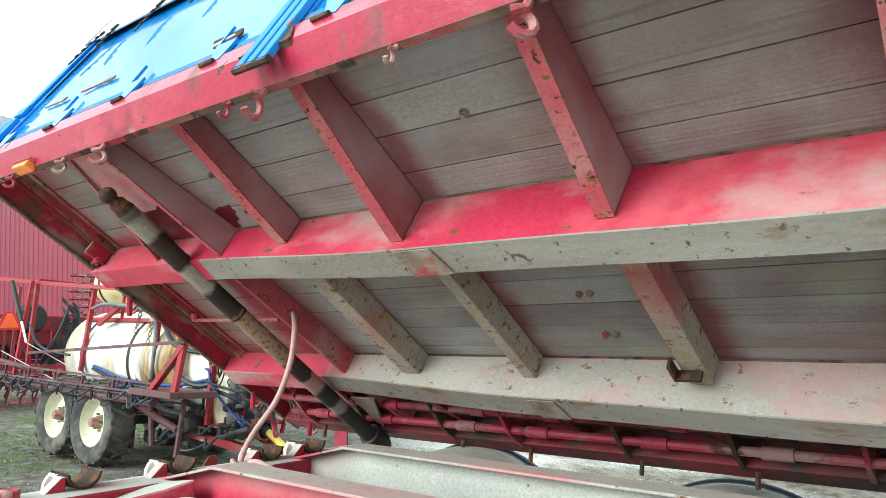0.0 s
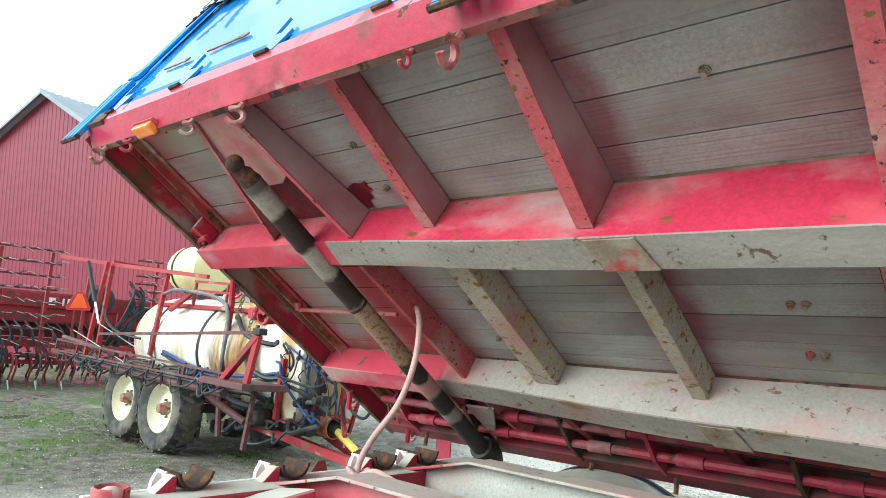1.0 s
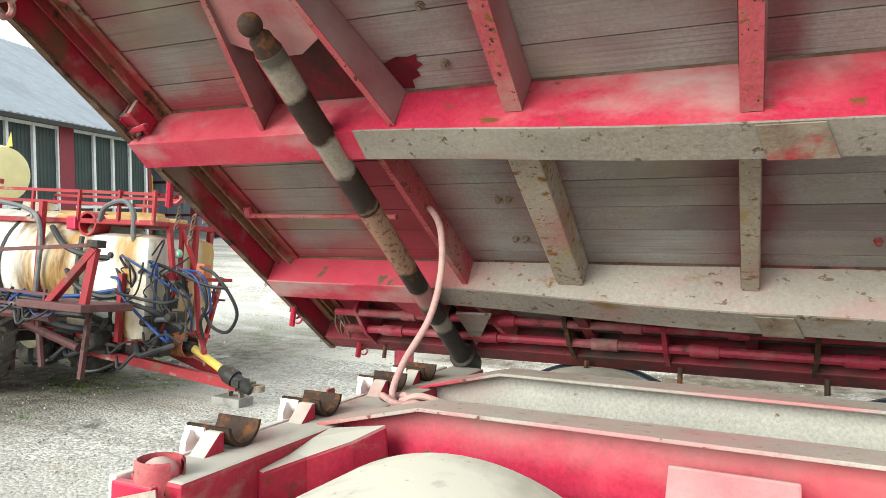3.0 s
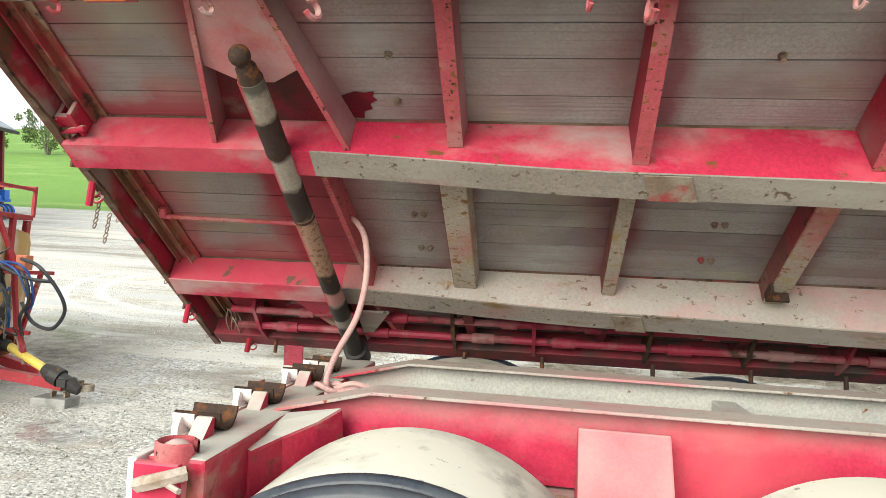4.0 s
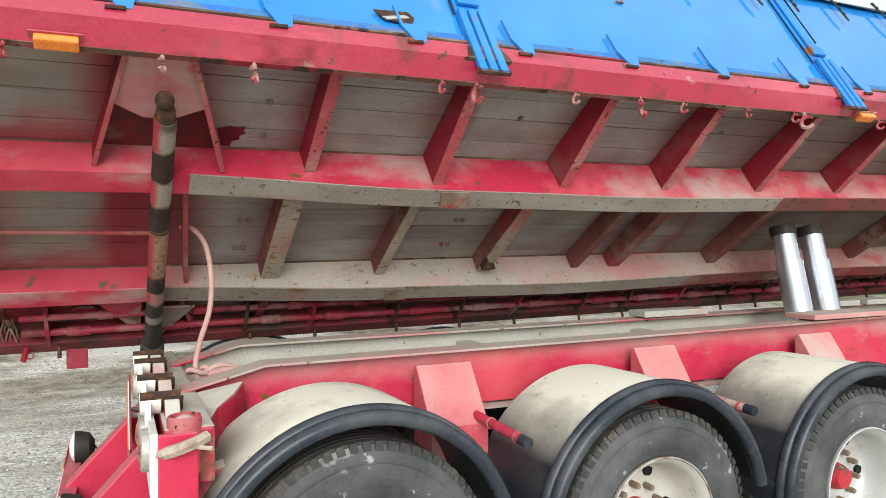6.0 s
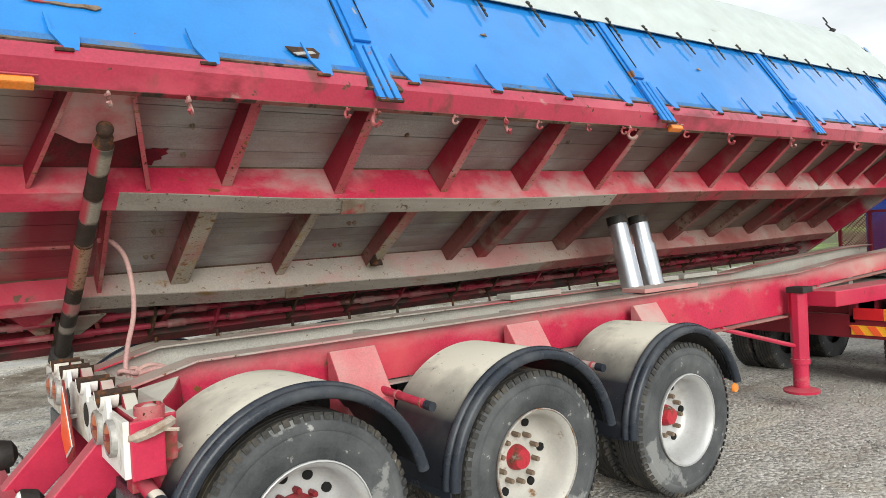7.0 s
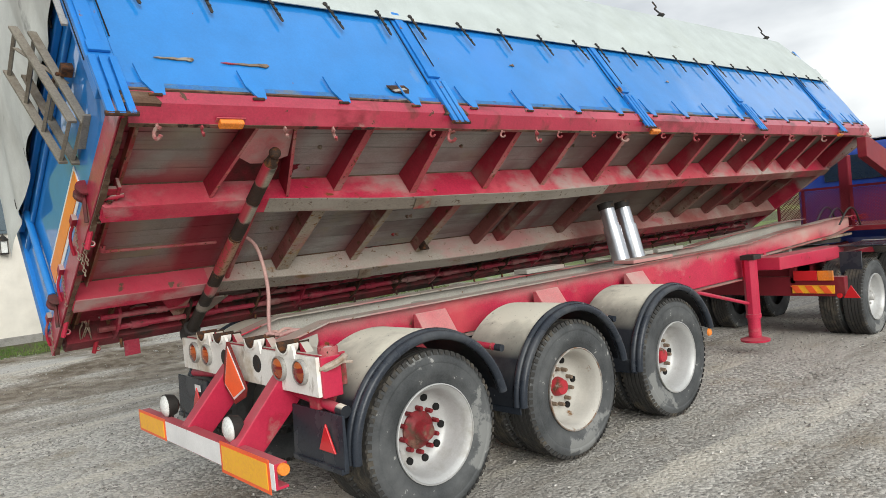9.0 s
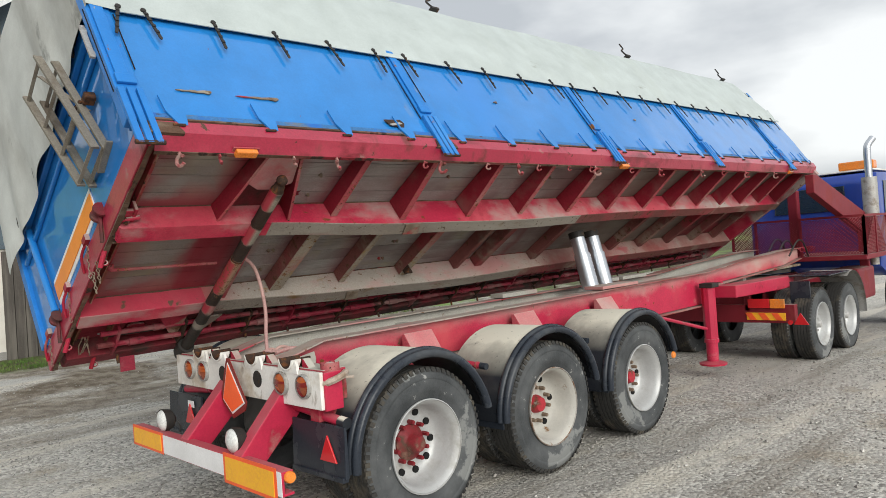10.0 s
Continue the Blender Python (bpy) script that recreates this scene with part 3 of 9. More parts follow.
def shaft_stains(ns, ln, co, col, noisy, between, mixed):
    """Dark oily and rusty rings along the tipping shaft."""
    def calc(op, a, b):
        m = ns.new("ShaderNodeMath")
        m.operation = op
        for k, c in ((0, a), (1, b)):
            if isinstance(c, (int, float)):
                m.inputs[k].default_value = c
            else:
                ln(c, m.inputs[k])
        return m.outputs[0]
    sp = ns.new("ShaderNodeSeparateXYZ")
    ln(co, sp.inputs[0])
    y = calc('ADD', sp.outputs["Y"], calc('MULTIPLY', calc('SUBTRACT', noisy(9.0, 6.0), 0.5), 0.10))
    for a, b, c in ((1.10, 1.54, (0.31, 0.19, 0.13)), (0.30, 0.40, (0.09, 0.085, 0.07)), (0.53, 0.72, (0.035, 0.022, 0.017)), (0.90, 1.10, (0.032, 0.022, 0.018)), (1.50, 1.66, (0.028, 0.021, 0.017)), (1.66, 1.75, (0.36, 0.17, 0.16)), (1.76, 1.92, (0.03, 0.026, 0.023)), (1.92, 1.98, (0.24, 0.21, 0.18)), (1.98, 2.32, (0.03, 0.026, 0.023))):
        f = calc('MULTIPLY', between(y, a - 0.012, a + 0.012), between(y, b + 0.012, b - 0.012))
        col = mixed(f, col, c)
    rear_side = between(sp.outputs["X"], -0.648, -0.668)
    for a, b in ((0.34, 0.53), (0.72, 0.90), (1.12, 1.50), (1.66, 1.76)):
        f = calc('MULTIPLY', calc('MULTIPLY', between(y, a - 0.01, a + 0.01), between(y, b + 0.01, b - 0.01)), rear_side)
        col = mixed(calc('MULTIPLY', f, 0.9), col, (0.36, 0.022, 0.045))
    speck = calc('MULTIPLY', between(y, 1.06, 1.12), between(y, 1.56, 1.50))
    return mixed(calc('MULTIPLY', between(noisy(48.0, 5.0), 0.53, 0.58), calc('ADD', calc('MULTIPLY', speck, 0.75), 0.08)), col, (0.15, 0.075, 0.03))


shaft_steel = surface("stained_shaft_steel", (0.30, 0.265, 0.215), 0.6, layers=[((0.24, 0.20, 0.15), 6.0, 0.50, 0.66, ONE, 8.0, 0.8)], bump=0.25, bump_scale=40, extra=shaft_stains)
pink_hose = surface("faded_pink_hose", (0.46, 0.27, 0.25), 0.6, layers=[((0.55, 0.36, 0.31), 4.0, 0.45, 0.65, ONE, 6.0, 0.8), ((0.5, 0.03, 0.06), 3.0, 0.58, 0.68, ONE, 6.0, 0.5)])

webbing = surface("frayed_beige_webbing", (0.40, 0.33, 0.27), 0.9, layers=[((0.22, 0.15, 0.10), 8.0, 0.50, 0.66, ONE, 8.0, 0.95)], bump=0.4, bump_scale=60)

# ---- ground ----
def land(x, y):
    """Height of the yard: level round the trailer, rising to the sheds and to a grassy hill behind."""
    t = max(0.0, y - 5.0)
    h = 0.125 * t * t / (t + 1.6)
    if y > 33:
        h += 0.085 * (y - 33) * min(1.0, (y - 33) / 25)
    h -= 0.0175 * min(14.0, max(0.0, x)) * (1.0 if y < 5 else max(0.0, 1 - (y - 5) / 4))
    h = min(h, 26 + 2 * math.sin(x * 0.02))
    return h


def ground_material():
    mt = bpy.data.materials.new("gravel_yard_and_grass")
    mt.use_nodes = True
    nt = mt.node_tree
    ns, ln = nt.nodes, nt.links.new
    bsdf = ns["Principled BSDF"]
    co = ns.new("ShaderNodeTexCoord").outputs["Object"]

    def noisy(scale, detail=6.0, st=(1, 1, 1), rough=0.6):
        mp = ns.new("ShaderNodeMapping")
        mp.inputs["Scale"].default_value = st
        ln(co, mp.inputs["Vector"])
        n = ns.new("ShaderNodeTexNoise")
        n.inputs["Scale"].default_value, n.inputs["Detail"].default_value, n.inputs["Roughness"].default_value = scale, detail, rough
        ln(mp.outputs["Vector"], n.inputs["Vector"])
        return n.outputs["Fac"]

    def between(fac, lo, hi, a=0.0, b=1.0):
        r = ns.new("ShaderNodeMapRange")
        r.interpolation_type = 'SMOOTHSTEP'
        r.inputs["From Min"].default_value, r.inputs["From Max"].default_value = lo, hi
        r.inputs["To Min"].default_value, r.inputs["To Max"].default_value = a, b
        ln(fac, r.inputs["Value"])
        return r.outputs["Result"]

    def mixed(fac, a, b):
        m = ns.new("ShaderNodeMix")
        m.data_type = 'RGBA'
        ln(fac, m.inputs["Factor"])
        for key, c in (("A", a), ("B", b)):
            if isinstance(c, tuple):
                m.inputs[key].default_value = (*c, 1)
            else:
                ln(c, m.inputs[key])
        return m.outputs["Result"]

    def calc(op, a, b):
        m = ns.new("ShaderNodeMath")
        m.operation = op
        for k, c in ((0, a), (1, b)):
            if isinstance(c, (int, float)):
                m.inputs[k].default_value = c
            else:
                ln(c, m.inputs[k])
        return m.outputs[0]

    xyz = ns.new("ShaderNodeSeparateXYZ")
    ln(co, xyz.inputs[0])
    X, Y = xyz.outputs["X"], xyz.outputs["Y"]
    # loose stones of many greys
    vor = ns.new("ShaderNodeTexVoronoi")
    vor.inputs["Scale"].default_value = 34.0
    ln(co, vor.inputs["Vector"])
    stones = between(vor.outputs["Color"], 0.05, 0.95)
    col = mixed(stones, (0.27, 0.257, 0.23), (0.72, 0.69, 0.63))
    col = mixed(between(noisy(0.45), 0.42, 0.62, 0.0, 0.55), col, (0.54, 0.515, 0.465))
    col = mixed(between(noisy(1.3, 8.0), 0.52, 0.70, 0.0, 0.6), col, (0.38, 0.315, 0.225))
    col = mixed(between(noisy(0.23, 5.0, (0.5, 1.6, 1)), 0.50, 0.66, 0.0, 0.42), col, (0.17, 0.158, 0.142))
    col = mixed(between(noisy(0.33, 6.0, (0.6, 1.3, 1)), 0.56, 0.72, 0.0, 0.8), col, (0.50, 0.47, 0.42))
    bands = noisy(0.8, 6.0, (0.14, 1.25, 1))
    col = mixed(between(bands, 0.52, 0.60, 0.0, 0.75), col, (0.68, 0.635, 0.545))
    col = mixed(between(bands, 0.46, 0.36, 0.0, 0.55), col, (0.19, 0.160, 0.120))
    fine = noisy(110.0, 4.0, (1, 1, 1), 0.75)
    col = mixed(between(fine, 0.52, 0.75, 0.0, 0.55), col, (0.60, 0.58, 0.54))
    col = mixed(between(fine, 0.46, 0.28, 0.0, 0.5), col, (0.11, 0.10, 0.088))
    # rutted pale tracks across the far yard
    tracks = noisy(0.9, 5.0, (0.25, 2.2, 1))
    far = between(Y, 5.5, 9.0)
    col = mixed(calc('MULTIPLY', between(tracks, 0.50, 0.62), far), col, (0.50, 0.495, 0.48))
    # curved wheel tracks where a vehicle has turned
    r = calc('SQRT', calc('ADD', calc('POWER', calc('ADD', X, 6.0), 2.0), calc('POWER', calc('SUBTRACT', Y, 13.0), 2.0)), 0.0)
    r = calc('ADD', r, calc('MULTIPLY', noisy(0.8, 4.0), 0.25))
    for R in (3.45, 4.15, 5.3):
        rut = calc('MULTIPLY', calc('MULTIPLY', between(r, R, R + 0.08), between(r, R + 0.34, R + 0.22)), calc('MULTIPLY', between(X, -5.2, -6.4), between(Y, 14.5, 12.5)))
        col = mixed(calc('MULTIPLY', rut, 0.8), col, (0.62, 0.61, 0.58))
    # bare trodden soil and thin grass by the sprayer
    west = calc('MULTIPLY', between(X, -4.4, -6.4), between(Y, 9.5, 6.0))
    green = calc('MULTIPLY', between(X, -5.8, -7.6), between(Y, 9.5, 6.0))
    soil = calc('MULTIPLY', west, between(noisy(0.55, 6.0), 0.20, 0.44))
    col = mixed(soil, col, mixed(between(noisy(6.0, 7.0), 0.35, 0.65), (0.075, 0.066, 0.050), (0.20, 0.18, 0.14)))
    weeds = calc('MULTIPLY', green, between(noisy(0.8, 8.0), 0.50, 0.62))
    col = mixed(weeds, col, mixed(between(noisy(40.0, 4.0), 0.35, 0.65), (0.045, 0.07, 0.016), (0.12, 0.17, 0.035)))
    # grass by the house and the field behind the sheds
    edge = calc('MULTIPLY', noisy(0.7, 6.0), 2.2)
    lawn = between(calc('ADD', Y, edge), 9.75, 10.15)
    lawn = calc('MULTIPLY', lawn, between(X, -3.6, -2.6))
    field = between(calc('ADD', Y, edge), 33.0, 34.2)
    grass = calc('MAXIMUM', lawn, field)
    blades = mixed(lawn, mixed(between(noisy(9.0, 8.0), 0.35, 0.65), (0.085, 0.19, 0.022), (0.17, 0.31, 0.045)), mixed(between(noisy(3.0, 8.0), 0.40, 0.60), (0.10, 0.085, 0.05), (0.085, 0.11, 0.03)))
    blades = mixed(between(noisy(0.12, 5.0, (1, 3, 1)), 0.5, 0.7), blades, (0.21, 0.33, 0.075))
    col = mixed(grass, col, blades)
    # bare brown earth in front of the house
    earth = calc('MULTIPLY', calc('MULTIPLY', between(Y, 2.6, 7.0), between(Y, 10.5, 9.4)), between(X, -4.2, -3.2))
    earth = calc('MULTIPLY', earth, between(noisy(0.9, 7.0, (0.5, 1.2, 1)), 0.40, 0.54))
    col = mixed(calc('MULTIPLY', earth, calc('SUBTRACT', 1.0, lawn)), col, mixed(between(noisy(5.0, 8.0), 0.35, 0.65), (0.13, 0.10, 0.070), (0.30, 0.26, 0.205)))
    # wet ground
    wet = calc('MULTIPLY', between(noisy(0.62, 5.0), 0.56, 0.66), between(Y, 8.0, 5.5))
    wet = calc('MULTIPLY', wet, between(X, -2.5, -4.0))
    col = mixed(calc('MULTIPLY', wet, 0.6), col, (0.05, 0.043, 0.035))
    ln(col, bsdf.inputs["Base Color"])
    ln(between(wet, 0.0, 1.0, 0.88, 0.10), bsdf.inputs["Roughness"])
    b = ns.new("ShaderNodeBump")
    b.inputs["Strength"].default_value = 0.9
    b.inputs["Distance"].default_value = 0.02
    height = calc('ADD', calc('MULTIPLY', vor.outputs["Distance"], -1.2), calc('MULTIPLY', fine, 0.7))
    dry = between(wet, 0.0, 0.8, 1.0, 0.02)
    ln(calc('MULTIPLY', height, dry), b.inputs["Height"])
    ln(b.outputs["Normal"], bsdf.inputs["Normal"])
    return mt


gravel = ground_material()


def steps(lo, hi, fine_lo, fine_hi, fine):
    out = [fine_lo]
    while out[-1] < fine_hi:
        out.append(out[-1] + fine)
    d = fine
    while out[-1] < hi:
        d *= 1.25
        out.append(min(hi, out[-1] + d))
    d = fine
    while out[0] > lo:
        d *= 1.25
        out.insert(0, max(lo, out[0] - d))
    return out


bm = bmesh.new()
gx, gy = steps(-900, 900, -20, 12, 0.4), steps(-900, 900, -8, 20, 0.4)
grid = [[bm.verts.new((x, y, land(x, y) + (0.018 * noise.noise((x * 0.7, y * 0.7, 0)) if abs(x) < 40 and abs(y) < 60 else 0) - 0.008)) for x in gx] for y in gy]
for r, s in zip(grid, grid[1:]):
    for i in range(len(gx) - 1):
        bm.faces.new((r[i], r[i + 1], s[i + 1], s[i]))
ground = part("ground", bm, gravel, None, smooth=True)
tagged(ground, "wet grey gravel yard with muddy patches and grass beyond", "ground", kind="structure")

# loose stones lying on the gravel
stone_m = surface("loose_stone", (0.40, 0.385, 0.35), 0.85, layers=[((0.16, 0.152, 0.14), 30.0, 0.50, 0.56, ONE, 2.0, 0.9), ((0.62, 0.60, 0.56), 22.0, 0.58, 0.62, ONE, 2.0, 0.9)])
rng = random.Random(4)
sv, sf = [], []
oct_v = [(1, 0, 0), (-1, 0, 0), (0, 1, 0), (0, -1, 0), (0, 0, 1), (0, 0, -1)]
oct_f = [(0, 2, 4), (2, 1, 4), (1, 3, 4), (3, 0, 4), (2, 0, 5), (1, 2, 5), (3, 1, 5), (0, 3, 5)]
for k in range(16000):
    x, y = rng.uniform(-11, 10), rng.uniform(-4.4, 9)
    if rng.random() < 0.5:
        x, y = rng.uniform(-5, 9), rng.uniform(-4.0, 4.5)
    r = rng.choice((0.006, 0.008, 0.010, 0.012, 0.016)) * (1.8 if rng.random() < 0.03 else 1)
    b0 = len(sv)
    z = land(x, y)
    for p in oct_v:
        sv.append((x + p[0] * r * rng.uniform(0.7, 1.4), y + p[1] * r * rng.uniform(0.7, 1.4), z + p[2] * r * rng.uniform(0.4, 0.8)))
    sf += [tuple(b0 + i for i in f) for f in oct_f]
me = bpy.data.meshes.new("loose_stones")
me.from_pydata(sv, [], sf)
me.materials.append(stone_m)
tagged(new("loose_stones", me), "small loose grey stones scattered on the yard", "stones", kind="stuff")

# tufts of grass on the bare ground by the sprayer and along the house
grass_m = surface("grass_blades", (0.085, 0.16, 0.028), 0.7, layers=[((0.17, 0.24, 0.06), 2.0, 0.45, 0.65, ONE, 4.0, 0.7), ((0.22, 0.20, 0.09), 5.0, 0.6, 0.7, ONE, 4.0, 0.8)])


def tufts(name, count, area, seed, tall, label):
    r = random.Random(seed)
    vs, fs = [], []
    for k in range(count):
        x, y = r.uniform(area[0], area[1]), r.uniform(area[2], area[3])
        if noise.noise((x * 0.55, y * 0.55, 7)) < 0.02 and seed == 1:
            continue
        z = land(x, y) - 0.005
        for j in range(4):
            a = r.uniform(0, 6.28)
            h = tall * r.uniform(0.4, 1.0)
            px, py = x + r.uniform(-0.04, 0.04), y + r.uniform(-0.04, 0.04)
            dx, dy = math.cos(a) * 0.006, math.sin(a) * 0.006
            b0 = len(vs)
            vs += [(px - dx, py - dy, z), (px + dx, py + dy, z), (px + dy * 4 + r.uniform(-.02, .02), py - dx * 4 + r.uniform(-.02, .02), z + h)]
            fs.append((b0, b0 + 1, b0 + 2))
    g = bpy.data.meshes.new(name)
    g.from_pydata(vs, [], fs)
    g.materials.append(grass_m)
    tagged(new(name, g), label, "grass", kind="stuff")


tufts("grass", 5200, (-13, -5.6, -1.5, 5.6), 1, 0.035, "thin short grass growing through trodden mud")
tufts("grass", 2000, (-2.6, 9, 8.7, 9.45), 2, 0.07, "strip of grass along the house wall")

# ---- tipping semi-trailer ----
# x runs forward along the trailer from its rearmost axle, y to its nearside, z up
trailer = thing("tipping_trailer", "red three-axle semi-trailer chassis with twin wheels and mudguards", "trailer")

BED_TILT, BED_PITCH = 33.3, 0.7
BED = Matrix.Translation((0.5, -0.856, 2.640)) @ Matrix.Rotation(radians(-BED_PITCH), 4, 'Y') @ Matrix.Rotation(radians(-BED_TILT), 4, 'X') @ Matrix.Translation((-0.5, 0, 0))
X0, X1, WIDE = -1.44, 9.02, 2.46

# the body's frame: rails along both sides, channels across both ends
bm = bmesh.new()
rail_pts = [(0.0, 0.03), (-0.045, -0.012), (-0.044, -0.094), (0.038, -0.160), (0.038, -0.147), (-0.030, -0.088), (-0.030, -0.015), (0.006, 0.018), (0.06, 0.018), (0.06, 0.03)]
prism(bm, rail_pts, "x", X0 - 0.10, X1)
body = thing("dump_bed", "raised dump bed with blue sideboards and dusty red underframe", "dump bed", BED)
part("side_rail", bm, red_rail, body, "red folded steel side rail")
bm = bmesh.new()
prism(bm, [(0.036, -0.1605), (0.036, -0.165), (0.060, -0.165), (0.060, -0.1605)], "x", X0 - 0.10, X1)
part("rail_lip", bm, lip_rust, body, "rusty lower lip of the rail")

bm = bmesh.new()
prism(bm, [(WIDE, 0.03), (WIDE + 0.03, -0.02), (WIDE + 0.03, -0.12), (WIDE, -0.150), (WIDE - 0.13, -0.160), (WIDE - 0.13, 0.03)], "x", X0 - 0.07, X1)
part("side_rail", bm, grime_and_shade_red, body, bevel=0.006)
bm = bmesh.new()
prism(bm, [(X0 - 0.126, 0.02), (X0 - 0.132, -0.142), (X0 - 0.120, -0.142), (X0 - 0.112, 0.02)], "y", 0.0, WIDE + 0.05)
part("rear_cross_channel", bm, tail_plate, body, "chipped red rear channel with caked dirt")
bm = bmesh.new()
n = 120
st = []
for i in range(n + 1):
    v = 0.02 + (WIDE + 0.02) * i / n
    q = 0.016 + 0.012 * noise.noise((v * 7, 2.0, 0.3)) + 0.006 * noise.noise((v * 31, 1.0, 0.7))
    st.append((v, [(X0 - 0.133, -0.1445), (X0 - 0.118 + q, -0.1445), (X0 - 0.118 + q, -0.136 + 0.3 * q), (X0 - 0.119, -0.130)]))
bent(bm, st, "y")
part("caked_dirt", bm, lip_rust, body, "rusty dirt caked along the lower edge")
bm = bmesh.new()
prism(bm, [(X1 - 0.08, 0.05), (X1 - 0.08, -0.20), (X1 + 0.03, -0.20), (X1 + 0.03, 0.05)], "y", 0.0, WIDE)
part("front_cross_channel", bm, red_under, body, bevel=0.006)

# floor planks
edges = [-0.005, 0.115, 0.272, 0.418, 0.588, 0.74, 0.90, 1.06, 1.215, 1.372, 1.52, 1.675, 1.83, 1.985, 2.14, 2.26, 2.36]
for a, b in zip(edges, edges[1:]):
    bm = bmesh.new()
    n = 26
    st = []
    for i in range(n + 1):
        x = X0 - 0.105 + (X1 - X0 + 0.105) * i / n
        s = 0.003 * noise.noise((x * 1.3, a * 9, 0))
        st.append((x, [(a + 0.0025, s), (a + 0.0025, 0.04), (b - 0.0025, 0.04), (b - 0.0025, s + 0.002 * noise.noise((x, b * 7, 3)))]))
    bent(bm, st)
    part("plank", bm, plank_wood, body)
bm = bmesh.new()
box(bm, X0 - 0.08, X1, 0.01, 2.42, 0.043, 0.06)
part("floor_sheet", bm, dusty_steel, body)


# two long beams, shallower towards the tail
def beam_depth(x, deep, shallow):
    t = min(1, max(0, (x + 0.75) / 1.5))
    t = t * t * (3 - 2 * t)
    return shallow + (deep - shallow) * t + 0.006 * math.sin(x * 1.7) - 0.020 * math.exp(-((x - 2.0) / 0.9) ** 2)


def beam_sag(x):
    return -0.006 * math.sin(x * 1.7)


for name, v, deep, shallow, mtl in (("long_beam", 0.724, -0.235, -0.158, red_under), ("long_beam", 1.752, -0.213, -0.142, red_dusty)):
    split = -0.52 if v < 1 else -0.62
    for xa, xb, wm, n in ((X0 - 0.105, split, red_under if v < 1 else red_frame, 14), (split, X1 - 0.08, mtl, 40)):
        bm = bmesh.new()
        st = []
        for i in range(n + 1):
            x = xa + (xb - xa) * i / n
            d = beam_depth(x, deep, shallow)
            st.append((x, [(v, -0.002), (v, d), (v + 0.11, d - 0.012), (v + 0.11, -0.002)]))
        bent(bm, st)
        part(name, bm, wm, body)
    # front length in darker brown, its weaker light put into the colour
    for xa, xb, fm, lb in ((X0 - 0.10, split, red_under, "worn red flange"), (split, 3.2, flange_dirt, "flange caked with grey road dirt"), (3.2, X1 - 0.10, rib_brown, "brown flange, darkened towards the front")):
        bm = bmesh.new()
        st = []
        for i in range(31):
            x = xa + (xb - xa) * i / 30
            d = beam_depth(x, deep, shallow) - 0.0025 + 0.002 * noise.noise((x * 2.6, v, 1))
            st.append((x, [(v - 0.006, d - 0.007), (v - 0.006, d), (v + 0.116, d - 0.012), (v + 0.116, d - 0.021)]))
        bent(bm, st)
        part("beam_flange", bm, fm, body, lb)
    # weld beads and a rust line where the web meets the planks
    bm = bmesh.new()
    n = 90
    st = []
    for i in range(n + 1):
        x = X0 - 0.10 + (X1 - X0 - 0.01) * i / n
        q = 0.006 + 0.004 * noise.noise((x * 9, v * 3, 4))
        st.append((x, [(v - 0.001 - q, -0.002), (v - 0.001, -0.004 - q), (v + 0.004, -0.003), (v + 0.004, -0.001)]))
    bent(bm, st)
    part("rust_seam", bm, lip_rust, body)

# ribs from the outer rail to the first beam
UP_RIBS = [0.03, 0.69, 1.475, 2.215, 3.0, 3.77, 4.57, 5.27, 5.98, 6.7, 7.4, 8.1, 8.8]
for i, x in enumerate(UP_RIBS):
    bm = bmesh.new()
    h = 0.044 if i == 2 else 0.036
    slim = 0.026
    end = -0.190 if i else -0.128
    bent(bm, [(0.045, [(x - h, -0.004), (x + h, -0.004), (x + slim, -0.092), (x - slim, -0.092)]), (0.721, [(x - h, -0.004), (x + h, -0.004), (x + slim, end), (x - slim, end)])], "y")
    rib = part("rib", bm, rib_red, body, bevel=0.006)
    bm = bmesh.new()
    bent(bm, [(0.050, [(x - slim - 0.002, -0.0945), (x + slim + 0.002, -0.0945), (x + slim + 0.002, -0.099), (x - slim - 0.002, -0.099)]), (0.720, [(x - slim - 0.002, end - 0.0025), (x + slim + 0.002, end - 0.0025), (x + slim + 0.002, end - 0.007), (x - slim - 0.002, end - 0.007)])], "y")
    part("rib_flange", bm, rib_edge, rib, "rust-speckled edge")

# cross members between the two beams
MID_RIBS = [(0.0, 0.060), (0.685, 0.034), (1.43, 0.050), (2.18, 0.034), (2.53, 0.055), (3.50, 0.050), (5.20, 0.045), (5.98, 0.05), (6.8, 0.05), (7.6, 0.05), (8.4, 0.05)]
for x, h in MID_RIBS:
    bm = bmesh.new()
    bent(bm, [(0.842, [(x - h, -0.004), (x + h, -0.004), (x + h * 0.9, -0.128), (x - h * 0.9, -0.128)]), (1.750, [(x - h, -0.004), (x + h, -0.004), (x + h * 0.9, -0.118), (x - h * 0.9, -0.118)])], "y")
    member = part("cross_member", bm, speckled_steel if abs(x) < 1.5 else rib_brown, body, bevel=0.006)
    bm = bmesh.new()
    bent(bm, [(0.86, [(x - h - 0.003, -0.006), (x - h - 0.0006, -0.006), (x - h * 0.9 - 0.0006, -0.121), (x - h * 0.9 - 0.003, -0.121)]), (1.74, [(x - h - 0.003, -0.006), (x - h - 0.0006, -0.006), (x - h * 0.9 - 0.0006, -0.111), (x - h * 0.9 - 0.003, -0.111)])], "y")
    part("member_side", bm, rib_brown, member)
